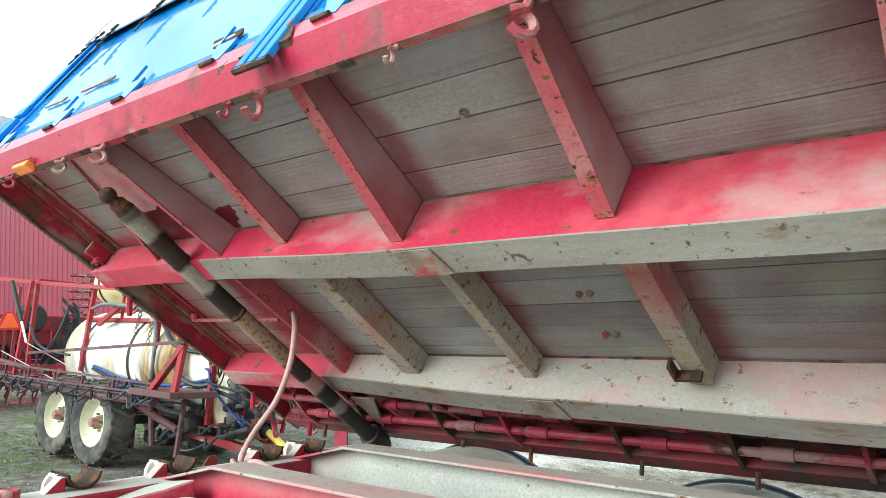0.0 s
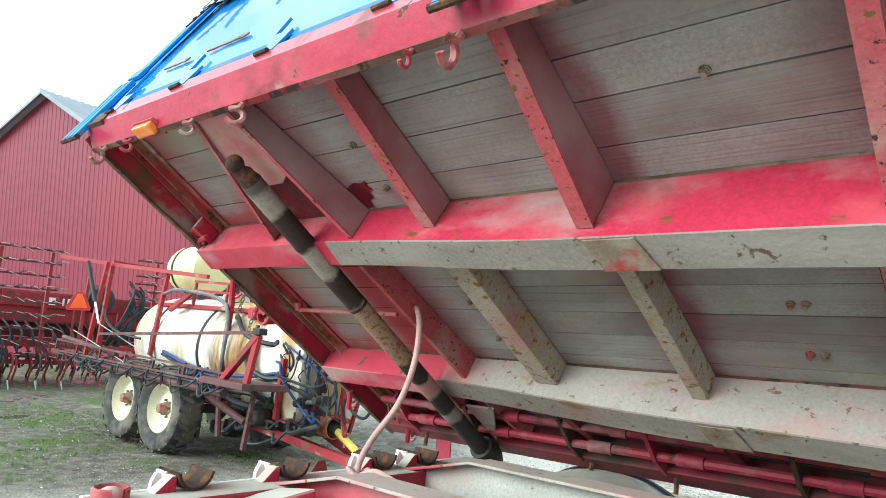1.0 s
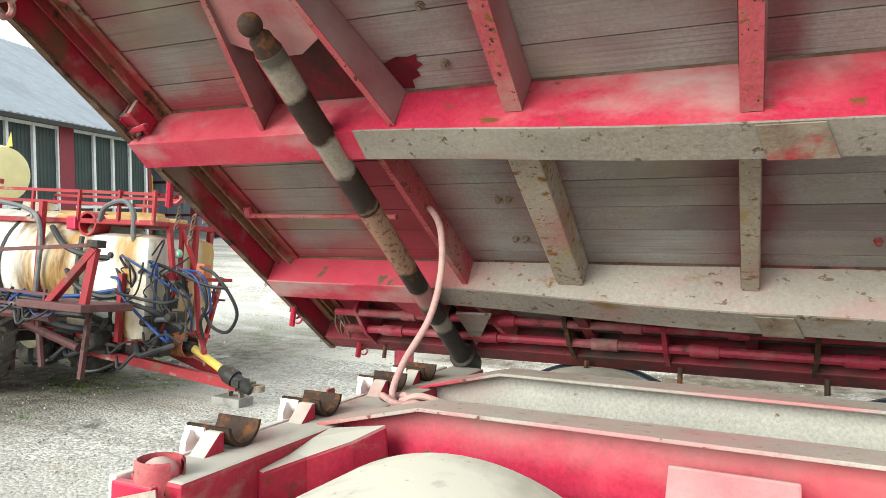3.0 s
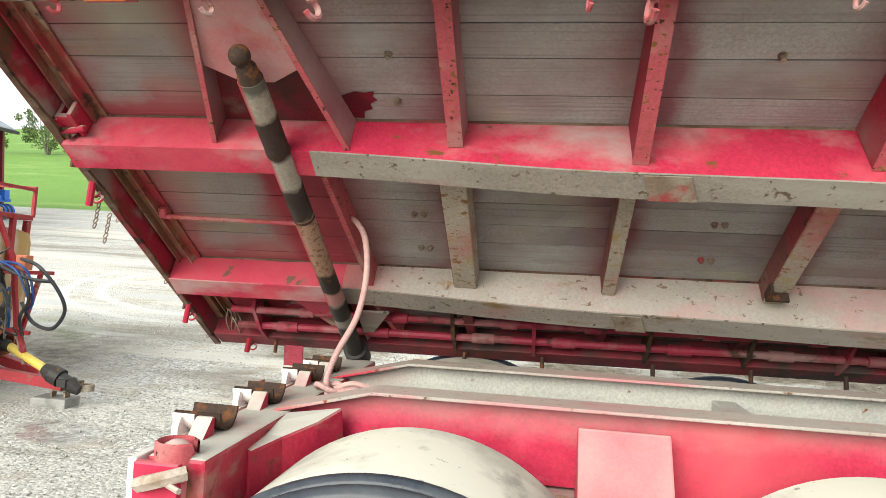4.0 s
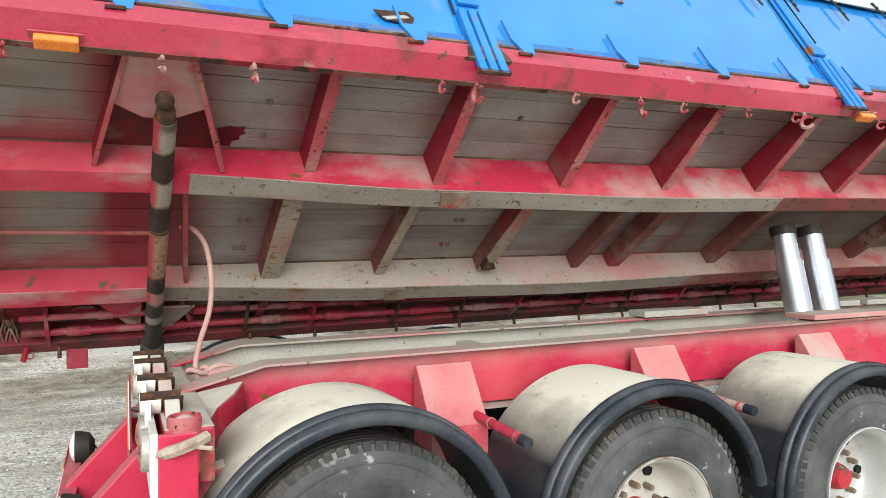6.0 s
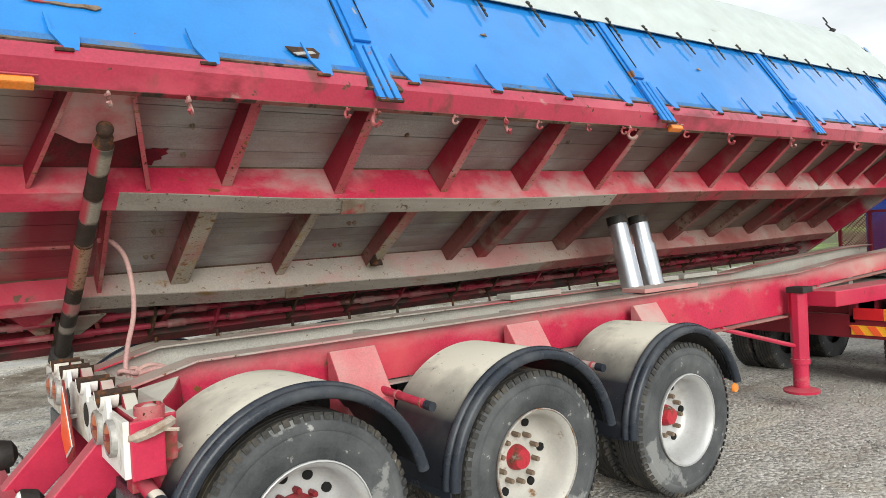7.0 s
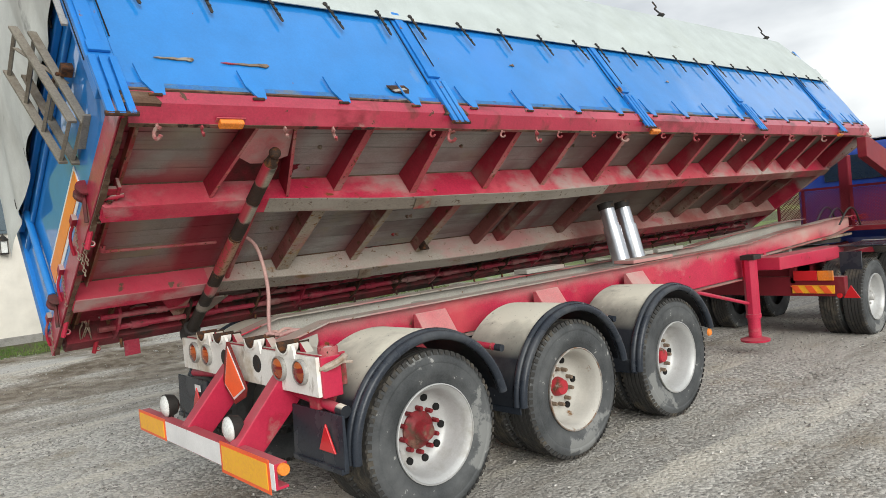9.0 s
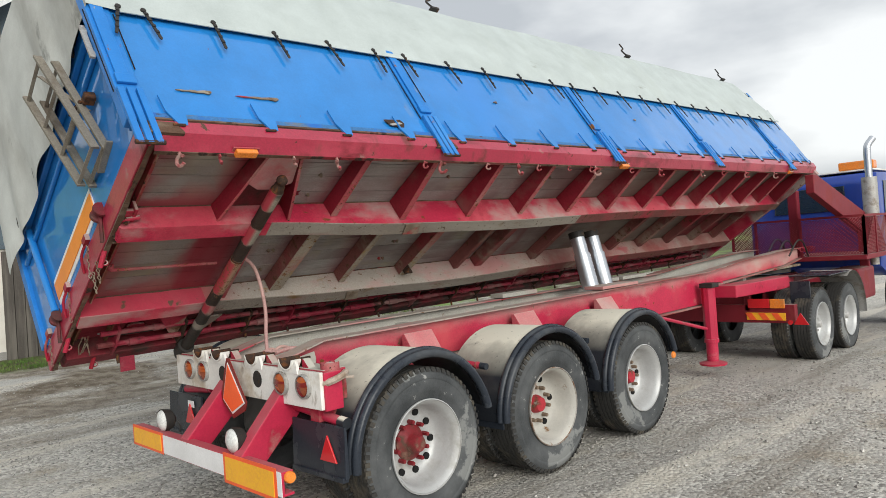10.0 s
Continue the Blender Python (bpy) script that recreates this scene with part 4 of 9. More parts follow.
for x in (0.0, 0.69, 1.40, 2.15, 2.9, 3.7, 4.5, 5.3, 6.1, 6.9, 7.7, 8.5):
    bm = bmesh.new()
    bent(bm, [(1.9, [(x - 0.025, -0.004), (x + 0.025, -0.004), (x + 0.025, -0.17), (x - 0.025, -0.17)]), (2.355, [(x - 0.025, -0.004), (x + 0.025, -0.004), (x + 0.025, -0.085), (x - 0.025, -0.085)])], "y")
    part("outer_rib", bm, grime_and_shade_red, body, bevel=0.004)
# front floor plates, dark red also for the weaker light at that end
for va, vb in ((0.845, 1.745), (1.872, 2.34)):
    bm = bmesh.new()
    box(bm, 6.95, X1 - 0.09, va, vb, -0.0085, -0.0045)
    part("front_floor_sheet", bm, grime_and_shade_red, body)
# rib bracket plates with rusty ends
for x in (1.42,):
    bm = bmesh.new()
    box(bm, x - 0.055, x + 0.045, 1.640, 1.655, -0.165, -0.122)
    box(bm, x - 0.055, x - 0.043, 1.56, 1.655, -0.165, -0.122)
    part("stop_plate", bm, dark_rust, body)

# tail panel: rods and angle irons between rear channel and first members
for x, r in ((-1.505, 0.016), (-1.43, 0.022)):
    for va, vb in ((0.13, 0.73), (0.84, 1.785), (1.90, 2.35)):
        bm = bmesh.new()
        prism(bm, [(x - r, -0.004), (x - r, -0.05), (x - r + 0.008, -0.05), (x - r + 0.008, -0.012), (x + r, -0.012), (x + r, -0.004)], "y", va, vb)
        part("angle_iron", bm, rusty_iron, body, "rust-orange angle iron" if r > 0.02 else "dusty red angle iron")
bm = bmesh.new()
pipe(bm, [(-1.42, 1.335, -0.055), (-0.66, 1.345, -0.06)], 0.011, 8)
pipe(bm, [(-1.42, 1.335, -0.055), (-1.42, 1.30, -0.03)], 0.02, 8)
part("pull_rod", bm, rib_edge, body, smooth=True)
bm = bmesh.new()
box(bm, -1.548, -1.46, 0.625, 0.695, -0.115, -0.09)
box(bm, -1.475, -1.455, 0.60, 0.72, -0.125, -0.05)
box(bm, -1.550, -1.530, 0.63, 0.70, -0.125, -0.02)
pipe(bm, [(-1.55, 0.70, -0.125), (-1.43, 0.67, -0.125)], 0.014, 8)
part("latch_block", bm, red_worn, body, bevel=0.006)
rr = random.Random(5)
for k in range(26):
    bm = bmesh.new()
    ball(bm, (-1.55 + rr.uniform(0.0, 0.09), 0.70 + rr.uniform(-0.02, 0.20), -0.135 + rr.uniform(-0.02, 0.02)), rr.uniform(0.006, 0.017), 6, 4, (1.6, 1.2, 0.5))
    for q in bm.verts:
        q.co += Vector((rr.uniform(-1, 1), rr.uniform(-1, 1), rr.uniform(-1, 1))) * 0.004
    part("mud_clod", bm, dark_rust if k % 3 else rusty_steel, body)

# tipping shaft under the tail, with a ball at its end
bm = bmesh.new()
pipe(bm, [(-0.637, v, -0.172 - 0.03 * (v - 0.3)) for v in [0.365 + 1.935 * i / 16 for i in range(17)]], 0.045, 20)
shaft = part("tipping_shaft", bm, shaft_steel, body, "blotched steel tube with rust-dark bands", smooth=True)
for v0, v1, mtl in ((0.700, 0.712, dark_rust), (1.095, 1.110, dark_rust)):
    bm = bmesh.new()
    st = []
    for i in range(7):
        v = v0 + (v1 - v0) * i / 6
        st.append((-0.637, v, -0.172 - 0.03 * (v - 0.3)))
    pipe(bm, st, 0.0465, 20, cap=False)
    part("joint_ring", bm, mtl, shaft, smooth=True)
bm = bmesh.new()
ball(bm, (-0.643, 0.268, -0.170), 0.037, 20, 12)
lathe(bm, [(0.0, 0.25), (0.022, 0.26), (0.023, 0.298), (0.036, 0.315), (0.037, 0.335), (0.0445, 0.366)], "y", 18, (-0.637, 0, -0.172))
part("shaft_ball", bm, dark_rust, shaft, "rust-brown steel ball", smooth=True)
# bracket that carries the ball end: two flared plates, a closing plate with a cut lower edge, painted floor behind
for xa, xb, da, db, th in ((-0.772, -0.908, -0.098, -0.133, 0.012), (-0.552, -0.377, -0.098, -0.155, 0.014)):
    bm = bmesh.new()
    bent(bm, [(0.048, [(xa - th / 2, -0.004), (xa + th / 2, -0.004), (xa + th / 2, da), (xa - th / 2, da)]), (0.40, [(xa + (xb - xa) * 0.52 - th / 2, -0.004), (xa + (xb - xa) * 0.52 + th / 2, -0.004), (xa + (xb - xa) * 0.52 + th / 2, (da + db) / 2), (xa + (xb - xa) * 0.52 - th / 2, (da + db) / 2)]), (0.722, [(xb - th / 2, -0.004), (xb + th / 2, -0.004), (xb + th / 2, db), (xb - th / 2, db)])], "y")
    part("bracket_plate", bm, rib_red, body, bevel=0.003)
    bm = bmesh.new()
    bent(bm, [(0.052, [(xa - th / 2 - 0.004, da - 0.003), (xa + th / 2 + 0.004, da - 0.003), (xa + th / 2 + 0.004, da - 0.007), (xa - th / 2 - 0.004, da - 0.007)]), (0.720, [(xb - th / 2 - 0.004, db - 0.003), (xb + th / 2 + 0.004, db - 0.003), (xb + th / 2 + 0.004, db - 0.007), (xb - th / 2 - 0.004, db - 0.007)])], "y")
    part("bracket_edge", bm, rib_edge, body)
bm = bmesh.new()
prism(bm, [(-0.765, 0.040), (-0.560, 0.040), (-0.478, 0.383), (-0.598, 0.452), (-0.715, 0.452), (-0.832, 0.377)], "z", -0.094, -0.084)
part("bracket_shelf", bm, pale_red, body, "pinkish dusty closing plate", bevel=0.002)
bm = bmesh.new()
prism(bm, [(-0.80, 0.10), (-0.53, 0.10), (-0.39, 0.718), (-0.895, 0.718)], "z", -0.012, -0.0045)
part("bracket_web", bm, grime_and_shade_red, body)
for v0, v1, x0, x1 in ((0.845, 1.788, -0.53, -0.47), (1.90, 2.30, -0.50, -0.40)):
    bm = bmesh.new()
    bent(bm, [(v0, [(x0 - 0.012, -0.004), (x0 + 0.012, -0.004), (x0 + 0.012, -0.12), (x0 - 0.012, -0.12)]), (v1, [(x1 - 0.012, -0.004), (x1 + 0.012, -0.004), (x1 + 0.012, -0.13), (x1 - 0.012, -0.13)])], "y")
    part("shaft_gusset", bm, rib_edge, body)
bm = bmesh.new()
prism(bm, [(-0.585, 2.30), (-0.41, 1.97), (-0.585, 1.97)], "z", -0.16, -0.148)
part("shaft_saddle", bm, flange_dirt, body, "dusty triangular gusset beside the shaft")
bm = bmesh.new()
prism(bm, [(-0.70, 1.93), (-0.93, 1.93), (-0.70, 2.33)], "z", -0.13, -0.118)
part("shaft_saddle", bm, red_worn, body, "dull red triangular gusset")
bm = bmesh.new()
prism(bm, [(-1.07, 2.20), (-1.03, 2.17), (-0.95, 2.18), (-0.91, 2.23), (-0.92, 2.31), (-0.97, 2.345), (-1.05, 2.33), (-1.08, 2.27)], "z", -0.028, -0.006)
part("cover_plate", bm, red_worn, body, "rounded red cover plate", bevel=0.004)
bm = bmesh.new()
pipe(bm, curve_pts([(-1.28, 2.24, -0.03), (-1.28, 2.20, -0.05), (-1.15, 2.20, -0.05), (-1.15, 2.24, -0.03)], 4), 0.007, 6)
part("wire_handle", bm, galv, body, smooth=True)
rt = random.Random(14)
bm = bmesh.new()
for k in range(6):
    p = Vector((-1.39 + rt.uniform(-0.03, 0.03), 2.20, -0.06))
    pts = [p]
    for j in range(3):
        p = p + Vector((rt.uniform(-0.025, 0.025), 0.05 + rt.uniform(-0.02, 0.02), -0.02 + rt.uniform(-0.02, 0.02)))
        pts.append(p)
    pipe(bm, curve_pts(pts, 3), 0.0045, 5)
part("rope_tangle", bm, rusty_steel, body, "frayed rope knotted round the rail", smooth=True)
for q in (-1.50, -1.20):
    bm = bmesh.new()
    box(bm, q - 0.018, q + 0.018, 1.90, 2.34, -0.05, -0.006)
    part("outer_rib", bm, rusty_iron, body, "rusty strip of angle iron")
bm = bmesh.new()
lathe(bm, [(0.0, 2.26), (0.066, 2.27), (0.07, 2.38), (0.05, 2.43), (0.0, 2.44)], "y", 18, (-0.637, 0, -0.228))
part("shaft_socket", bm, black_iron, shaft, smooth=True)

# splice plates under the beams and a splash of dark paint on the planks
for v, x0, x1, d in ((0.722, 0.70, 0.86, -0.258), (1.752, 0.70, 0.83, -0.236)):
    bm = bmesh.new()
    bent(bm, [(v - 0.005, [(x0, d + 0.010), (x1, d + 0.010), (x1, d + 0.006), (x0, d + 0.006)]), (v + 0.115, [(x0 + 0.03, d - 0.002), (x1 + 0.04, d - 0.002), (x1 + 0.04, d - 0.007), (x0 + 0.03, d - 0.007)])], "y")
    part("splice_plate", bm, rusty_steel, body, "brown rust-stained splice")
bm = bmesh.new()
prism(bm, [(-0.415, 0.60), (-0.35, 0.575), (-0.31, 0.580), (-0.275, 0.572), (-0.285, 0.60), (-0.27, 0.615), (-0.30, 0.635), (-0.295, 0.66), (-0.33, 0.675), (-0.335, 0.71), (-0.39, 0.705)], "z", -0.0045, -0.0030)
part("paint_splash", bm, splash_red, body, "dark red splash of paint")

# hose that hangs from the floor to the chassis
inv = BED.inverted()
hose_pts = [inv @ Vector(p) for p in [(-0.515, 0.20, 1.868), (-0.46, 0.17, 1.860), (-0.40, 0.13, 1.78), (-0.375, 0.09, 1.62), (-0.39, 0.03, 1.45), (-0.445, -0.05, 1.30), (-0.47, -0.09, 1.20), (-0.46, -0.10, 1.135)]]
bm = bmesh.new()
pipe(bm, curve_pts(hose_pts, 7), 0.0135, 10)
pipe(bm, [inv @ Vector((-0.46 + 0.05 * math.cos(a), -0.10 + 0.035 * math.sin(a), 1.165 + 0.012 * math.sin(2 * a))) for a in [0.45 * k for k in range(15)]], 0.012, 8)
pipe(bm, curve_pts([inv @ Vector(p) for p in [(-0.43, -0.11, 1.16), (-0.36, -0.10, 1.185), (-0.28, -0.08, 1.165), (-0.24, -0.06, 1.135)]], 5), 0.012, 8)
part("air_hose", bm, pink_hose, body, "faded pinkish rubber hose", smooth=True)

# plank bolts, in pairs
for x, v in ((-0.195, 0.402), (-0.195, 0.62), (1.10, 0.40), (-0.193, 1.31), (-0.192, 1.575), (1.108, 1.31), (1.108, 1.58), (2.52, 0.40), (2.52, 1.31)):
    bm = bmesh.new()
    for dx in ((-0.022, 0.022) if v > 1 else (0.0,)):
        lathe(bm, [(0.0, -0.022), (0.009, -0.022), (0.009, -0.012), (0.013, -0.012), (0.013, -0.006), (0.016, -0.005), (0.016, 0.004)], "z", 8, (x + dx, v, 0))
    part("floor_bolt", bm, rusty_steel, body)

# rust and dirt line where the boards meet the rail, and bare strips behind the hinges
bm = bmesh.new()
n = 260
st = []
for i in range(n + 1):
    x = X0 - 0.09 + (X1 - X0 + 0.08) * i / n
    q = 0.008 + 0.006 * noise.noise((x * 6.0, 3.0, 0.2)) + 0.003 * noise.noise((x * 27.0, 1.0, 0.2))
    st.append((x, [(-0.033, 0.0265), (-0.036, 0.020 - q), (-0.014, 0.015 - q), (0.0, 0.031)]))
bent(bm, st)
part("rail_dirt", bm, lip_rust, body, "rusty dirt line under the boards")
for x in (-1.49, 0.685, 3.09, 5.42, 7.90):
    bm = bmesh.new()
    prism(bm, [(x - 0.10, -0.090), (x - 0.085, -0.020), (x + 0.08, -0.022), (x + 0.115, -0.092)], "y", -0.0495, -0.046)
    prism(bm, [(x - 0.10, -0.0925), (x + 0.115, -0.0945), (x + 0.11, -0.1065), (x - 0.12, -0.1035)], "y", -0.052, -0.030)
    part("hinge_seat", bm, lip_rust, body, "bare rusty seat of the hinge")

# rope hooks and marker lamps under the rail
for x, s in ((-1.40, 1.15), (-1.16, 0.8), (-0.66, 0.9), (-0.33, 1.1), (0.47, 0.8), (0.64, 1.3), (1.17, 0.8), (1.56, 1.3), (1.84, 0.8), (2.30, 0.7), (2.66, 0.8), (2.74, 1.3), (3.4, 0.8), (4.0, 1.2), (5.0, 1.2), (5.6, 0.8), (6.3, 1.2), (7.3, 1.2)):
    bm = bmesh.new()
    hook(bm, x, 0.045, -0.160, s * 0.85, 0.9 + (x * 7) % 1.2)
    part("rope_hook", bm, hook_paint, body, smooth=True)
for x in (-1.0, 3.25, 7.9):
    bm = bmesh.new()
    box(bm, x - 0.07, x + 0.07, 0.0, 0.05, -0.185, -0.152)
    lamp = part("marker_lamp", bm, amber_lens, body, "amber side marker lamp", bevel=0.008)
    bm = bmesh.new()
    box(bm, x - 0.085, x + 0.085, -0.006, 0.075, -0.153, -0.146)
    part("lamp_base", bm, rib_edge, lamp)

# blue sideboards between hinge posts
POSTS = [-1.59, 0.685, 3.09, 5.42, 7.90]
BH = 1.05
for i, x0 in enumerate(POSTS):
    x1 = POSTS[i + 1] if i < 4 else X1
    a, b = x0 + 0.075, x1 - (0.075 if i < 4 else 0.0)
    bm = bmesh.new()
    n = 14
    rows = []
    for j in range(9):
        w = 0.035 + (BH - 0.035) * j / 8
        rows.append([bm.verts.new((a + (b - a) * k / n, -0.022 + 0.007 * noise.noise((k * 0.5 + i * 9, j * 0.45, 1.0)), w)) for k in range(n + 1)])
    back = [[bm.verts.new((q.co.x, 0.03, q.co.z)) for q in r] for r in rows]
    for g, flip in ((rows, 0), (back, 1)):
        for r, s in zip(g, g[1:]):
            for k in range(n):
                bm.faces.new((r[k], r[k + 1], s[k + 1], s[k]))
    for k in range(n):
        bm.faces.new((rows[0][k], back[0][k], back[0][k + 1], rows[0][k + 1]))
        bm.faces.new((rows[-1][k], rows[-1][k + 1], back[-1][k + 1], back[-1][k]))
    for j in range(8):
        bm.faces.new((rows[j][0], rows[j + 1][0], back[j + 1][0], back[j][0]))
        bm.faces.new((rows[j][n], back[j][n], back[j + 1][n], rows[j + 1][n]))
    board = part("sideboard", bm, blue_paint, body, "blue painted steel drop side", smooth=True)
    # folded bottom edge and locking lugs
    bm = bmesh.new()
    prism(bm, [(-0.032, 0.028), (-0.032, 0.062), (-0.024, 0.066), (-0.024, 0.028)], "x", a, b)
    part("bottom_fold", bm, blue_faded, board)
    m = 4 if i < 4 else 3
    for k in range(m):
        x = a + (b - a) * (k * 1.09 + 0.25) / m
        bm = bmesh.new()
        prism(bm, [(x - 0.062, 0.19), (x - 0.052, 0.065), (x - 0.005, -0.030), (x + 0.045, -0.036), (x + 0.056, 0.020), (x + 0.058, 0.075), (x - 0.040, 0.075), (x - 0.052, 0.19)], "y", -0.047, -0.036)
        lug = part("lug", bm, blue_paint, board)
        bm = bmesh.new()
        pipe(bm, [(x - 0.045, -0.050, -0.042), (x + 0.025, -0.050, -0.040)], 0.009, 7)
        part("lug_pin", bm, dark_rust, board)
    # chips through to bare steel
    if i in (0, 1, 2):
        for x, w, l in ((a + 0.20, 0.262, 0.22), (a + 0.58, 0.257, 0.30)) if i == 0 else ((a + 0.9, 0.5, 0.05),):
            bm = bmesh.new()
            prism(bm, [(x, w), (x + l * 0.12, w + 0.005), (x + l * 0.3, w + 0.003), (x + l * 0.45, w + 0.009), (x + l * 0.62, w + 0.006), (x + l * 0.8, w + 0.014), (x + l, w + 0.016), (x + l * 1.03, w + 0.002), (x + l * 0.94, w - 0.014), (x + l * 0.78, w - 0.006), (x + l * 0.6, w - 0.010), (x + l * 0.35, w - 0.004), (x + l * 0.2, w - 0.007)], "y", -0.034, -0.028)
            part("bare_patch", bm, rusty_steel, board, "bare rusty scrape")
# the torn hole near the second post
bm = bmesh.new()
prism(bm, [(0.20, 0.155), (0.24, 0.10), (0.36, 0.085), (0.385, 0.13), (0.36, 0.165)], "y", -0.037, -0.031)
part("torn_hole", bm, dark_rust, body)
bm = bmesh.new()
prism(bm, [(0.23, 0.11), (0.34, 0.135), (0.36, 0.12), (0.25, 0.095)], "y", -0.042, -0.036)
part("torn_edge", bm, galv, body)

for i, x in enumerate(POSTS):
    bm = bmesh.new()
    box(bm, x - 0.07, x + 0.07, -0.034, 0.04, 0.0, BH)
    post = part("hinge_post", bm, blue_chipped, body, bevel=0.006)
    bm = bmesh.new()
    for dx in (-0.052, 0.0, 0.052):
        box(bm, x + dx - 0.019, x + dx + 0.019, -0.060, -0.036, -0.185, 0.22)
    box(bm, x - 0.055, x + 0.055, -0.056, -0.036, 0.26, 0.33)
    box(bm, x - 0.045, x + 0.03, -0.050, -0.036, 0.33, 1.05)
    part("hinge", bm, blue_chipped, post, bevel=0.005)
    bm = bmesh.new()
    pipe(bm, [(x - 0.08, -0.048, -0.178), (x + 0.08, -0.048, -0.178)], 0.013, 8)
    part("hinge_pin", bm, dark_rust, post)
    bm = bmesh.new()
    pipe(bm, [(x + 0.085, -0.031, 0.4), (x + 0.085, -0.031, 0.86)], 0.004, 6)
    pipe(bm, [(x - 0.085, -0.031, 0.2), (x - 0.085, -0.031, 0.86)], 0.0035, 6)
    part("hinge_gap", bm, black_hole, post)

# tarpaulin over the top: down the side, over the ridge and down the far side, hanging over the tail
bm = bmesh.new()
ring_pts = [(-0.048, 0.868), (-0.055, 1.06), (-0.03, 1.42), (0.02, 1.77), (0.09, 1.885), (0.45, 1.98), (1.3, 2.14), (2.05, 1.98), (2.36, 1.78), (2.48, 1.5), (2.51, 1.1)]
n = 44
rows = []
for k in range(n + 1):
    x = X0 - 0.215 + (X1 + 0.135 - X0) * k / n
    row = []
    for j, (v, w) in enumerate(ring_pts):
        cut = max(0.0, (w - 1.1)) * 0.55 if k == n else 0
        sway = 0.012 * noise.noise((x * 1.1, j * 0.8, 5))
        if k == 0 and j == 0:
            w += 0.035
        row.append(bm.verts.new((x - cut, v + sway, w + 0.012 * noise.noise((x * 2.3, j, 2)))))
    rows.append(row)
for a, b in zip(rows, rows[1:]):
    for j in range(len(ring_pts) - 1):
        bm.faces.new((a[j], b[j], b[j + 1], a[j + 1]))
# front curtain
r = rows[n]
low = [bm.verts.new((q.co.x + 0.15, q.co.y * 0.98 + 0.02, (1.15 - 0.14 * q.co.y + 0.06 * noise.noise((j * 0.7, 2, 1))) if 0 < j < 10 else 1.0)) for j, q in enumerate(r)]
for j in range(len(r) - 1):
    bm.faces.new((r[j], r[j + 1], low[j + 1], low[j]))
tarp = part("tarpaulin", bm, tarp_cloth, body, "pale grey-green tarpaulin stretched over the load space", smooth=True)
# its rear end hangs in folds over the tailboard
bm = bmesh.new()
cols = []
for k in range(53):
    v = -0.058 + 2.558 * k / 52
    hi = [w0 + (w1 - w0) * (v - a) / (b - a) for (a, w0), (b, w1) in zip(((-0.06, 1.06), (0.02, 1.77), (0.09, 1.885), (0.45, 1.98), (1.3, 2.14), (2.05, 1.98), (2.36, 1.76)), ((0.02, 1.77), (0.09, 1.885), (0.45, 1.98), (1.3, 2.14), (2.05, 1.98), (2.36, 1.76), (2.52, 1.1))) if a <= v <= b][0]
    lo = min(hi - 0.02, 0.86 - 0.05 * v + 0.07 * noise.noise((v * 3.0, 2, 1)) + 0.10 * max(0.0, 0.15 - v))
    col = []
    for j in range(9):
        t = j / 8
        fold = 0.035 * t * math.sin(v * 11 + 2.2 * noise.noise((v * 2, t, 3))) + 0.03 * noise.noise((v * 4, t * 3, 8)) * t
        near = min(1.0, max(0.0, (v + 0.04) / 0.35))
        col.append(bm.verts.new((X0 - 0.216 - (0.01 * t + fold * 0.55) * near, v, hi + (lo - hi) * t)))
    cols.append(col)
for a, b in zip(cols, cols[1:]):
    for j in range(8):
        bm.faces.new((a[j], b[j], b[j + 1], a[j + 1]))
part("rear_flap", bm, tarp_dirty, tarp, "dirty folded end of the tarpaulin", smooth=True)
bm = bmesh.new()
prism(bm, [(-0.058, 0.862), (-0.058, 0.905), (-0.051, 0.905), (-0.051, 0.862)], "x", X0 - 0.03, X1)
part("tarp_hem", bm, tarp_cloth, tarp)
# rubber straps along its lower edge
for k, x in enumerate((-1.483, -1.332, -0.875, -0.42, 0.03, 0.477, 0.79, 1.29, 1.77, 2.29, 2.80, 3.16, 3.62, 4.10, 4.60, 5.05, 5.48, 5.95, 6.40, 6.90, 7.40, 7.82, 8.25, 8.70)):
    bm = bmesh.new()
    lx = 0.022 + 0.02 * math.sin(k * 2.1) if k else -0.07
    prism(bm, [(x, 0.91), (x + 0.020, 0.91), (x + lx + 0.020, 0.665), (x + lx + 0.012, 0.652), (x + lx, 0.66)], "y", -0.066, -0.060)
    lathe(bm, [(0.0, -0.070), (0.017, -0.068), (0.019, -0.058)], "y", 8, (x + 0.01, 0, 0.905))
    for t in (0.2, 0.4, 0.6, 0.8):
        box(bm, x + lx * t + 0.001, x + lx * t + 0.021, -0.071, -0.064, 0.91 - 0.25 * t, 0.918 - 0.25 * t + 0.010)
    part("strap", bm, black_iron, tarp)
for x in (1.85, 5.5, 8.5):
    bm = bmesh.new()
    pipe(bm, curve_pts([(x + 0.04, 0.06, 1.88), (x - 0.04, 0.05, 1.93), (x - 0.05, 0.05, 1.98), (x + 0.03, 0.05, 2.02), (x + 0.04, 0.05, 2.12)], 4), 0.010, 6)
    box(bm, x - 0.05, x + 0.05, 0.03, 0.10, 1.86, 1.885)
    part("tarp_hook", bm, black_iron, tarp, smooth=True)

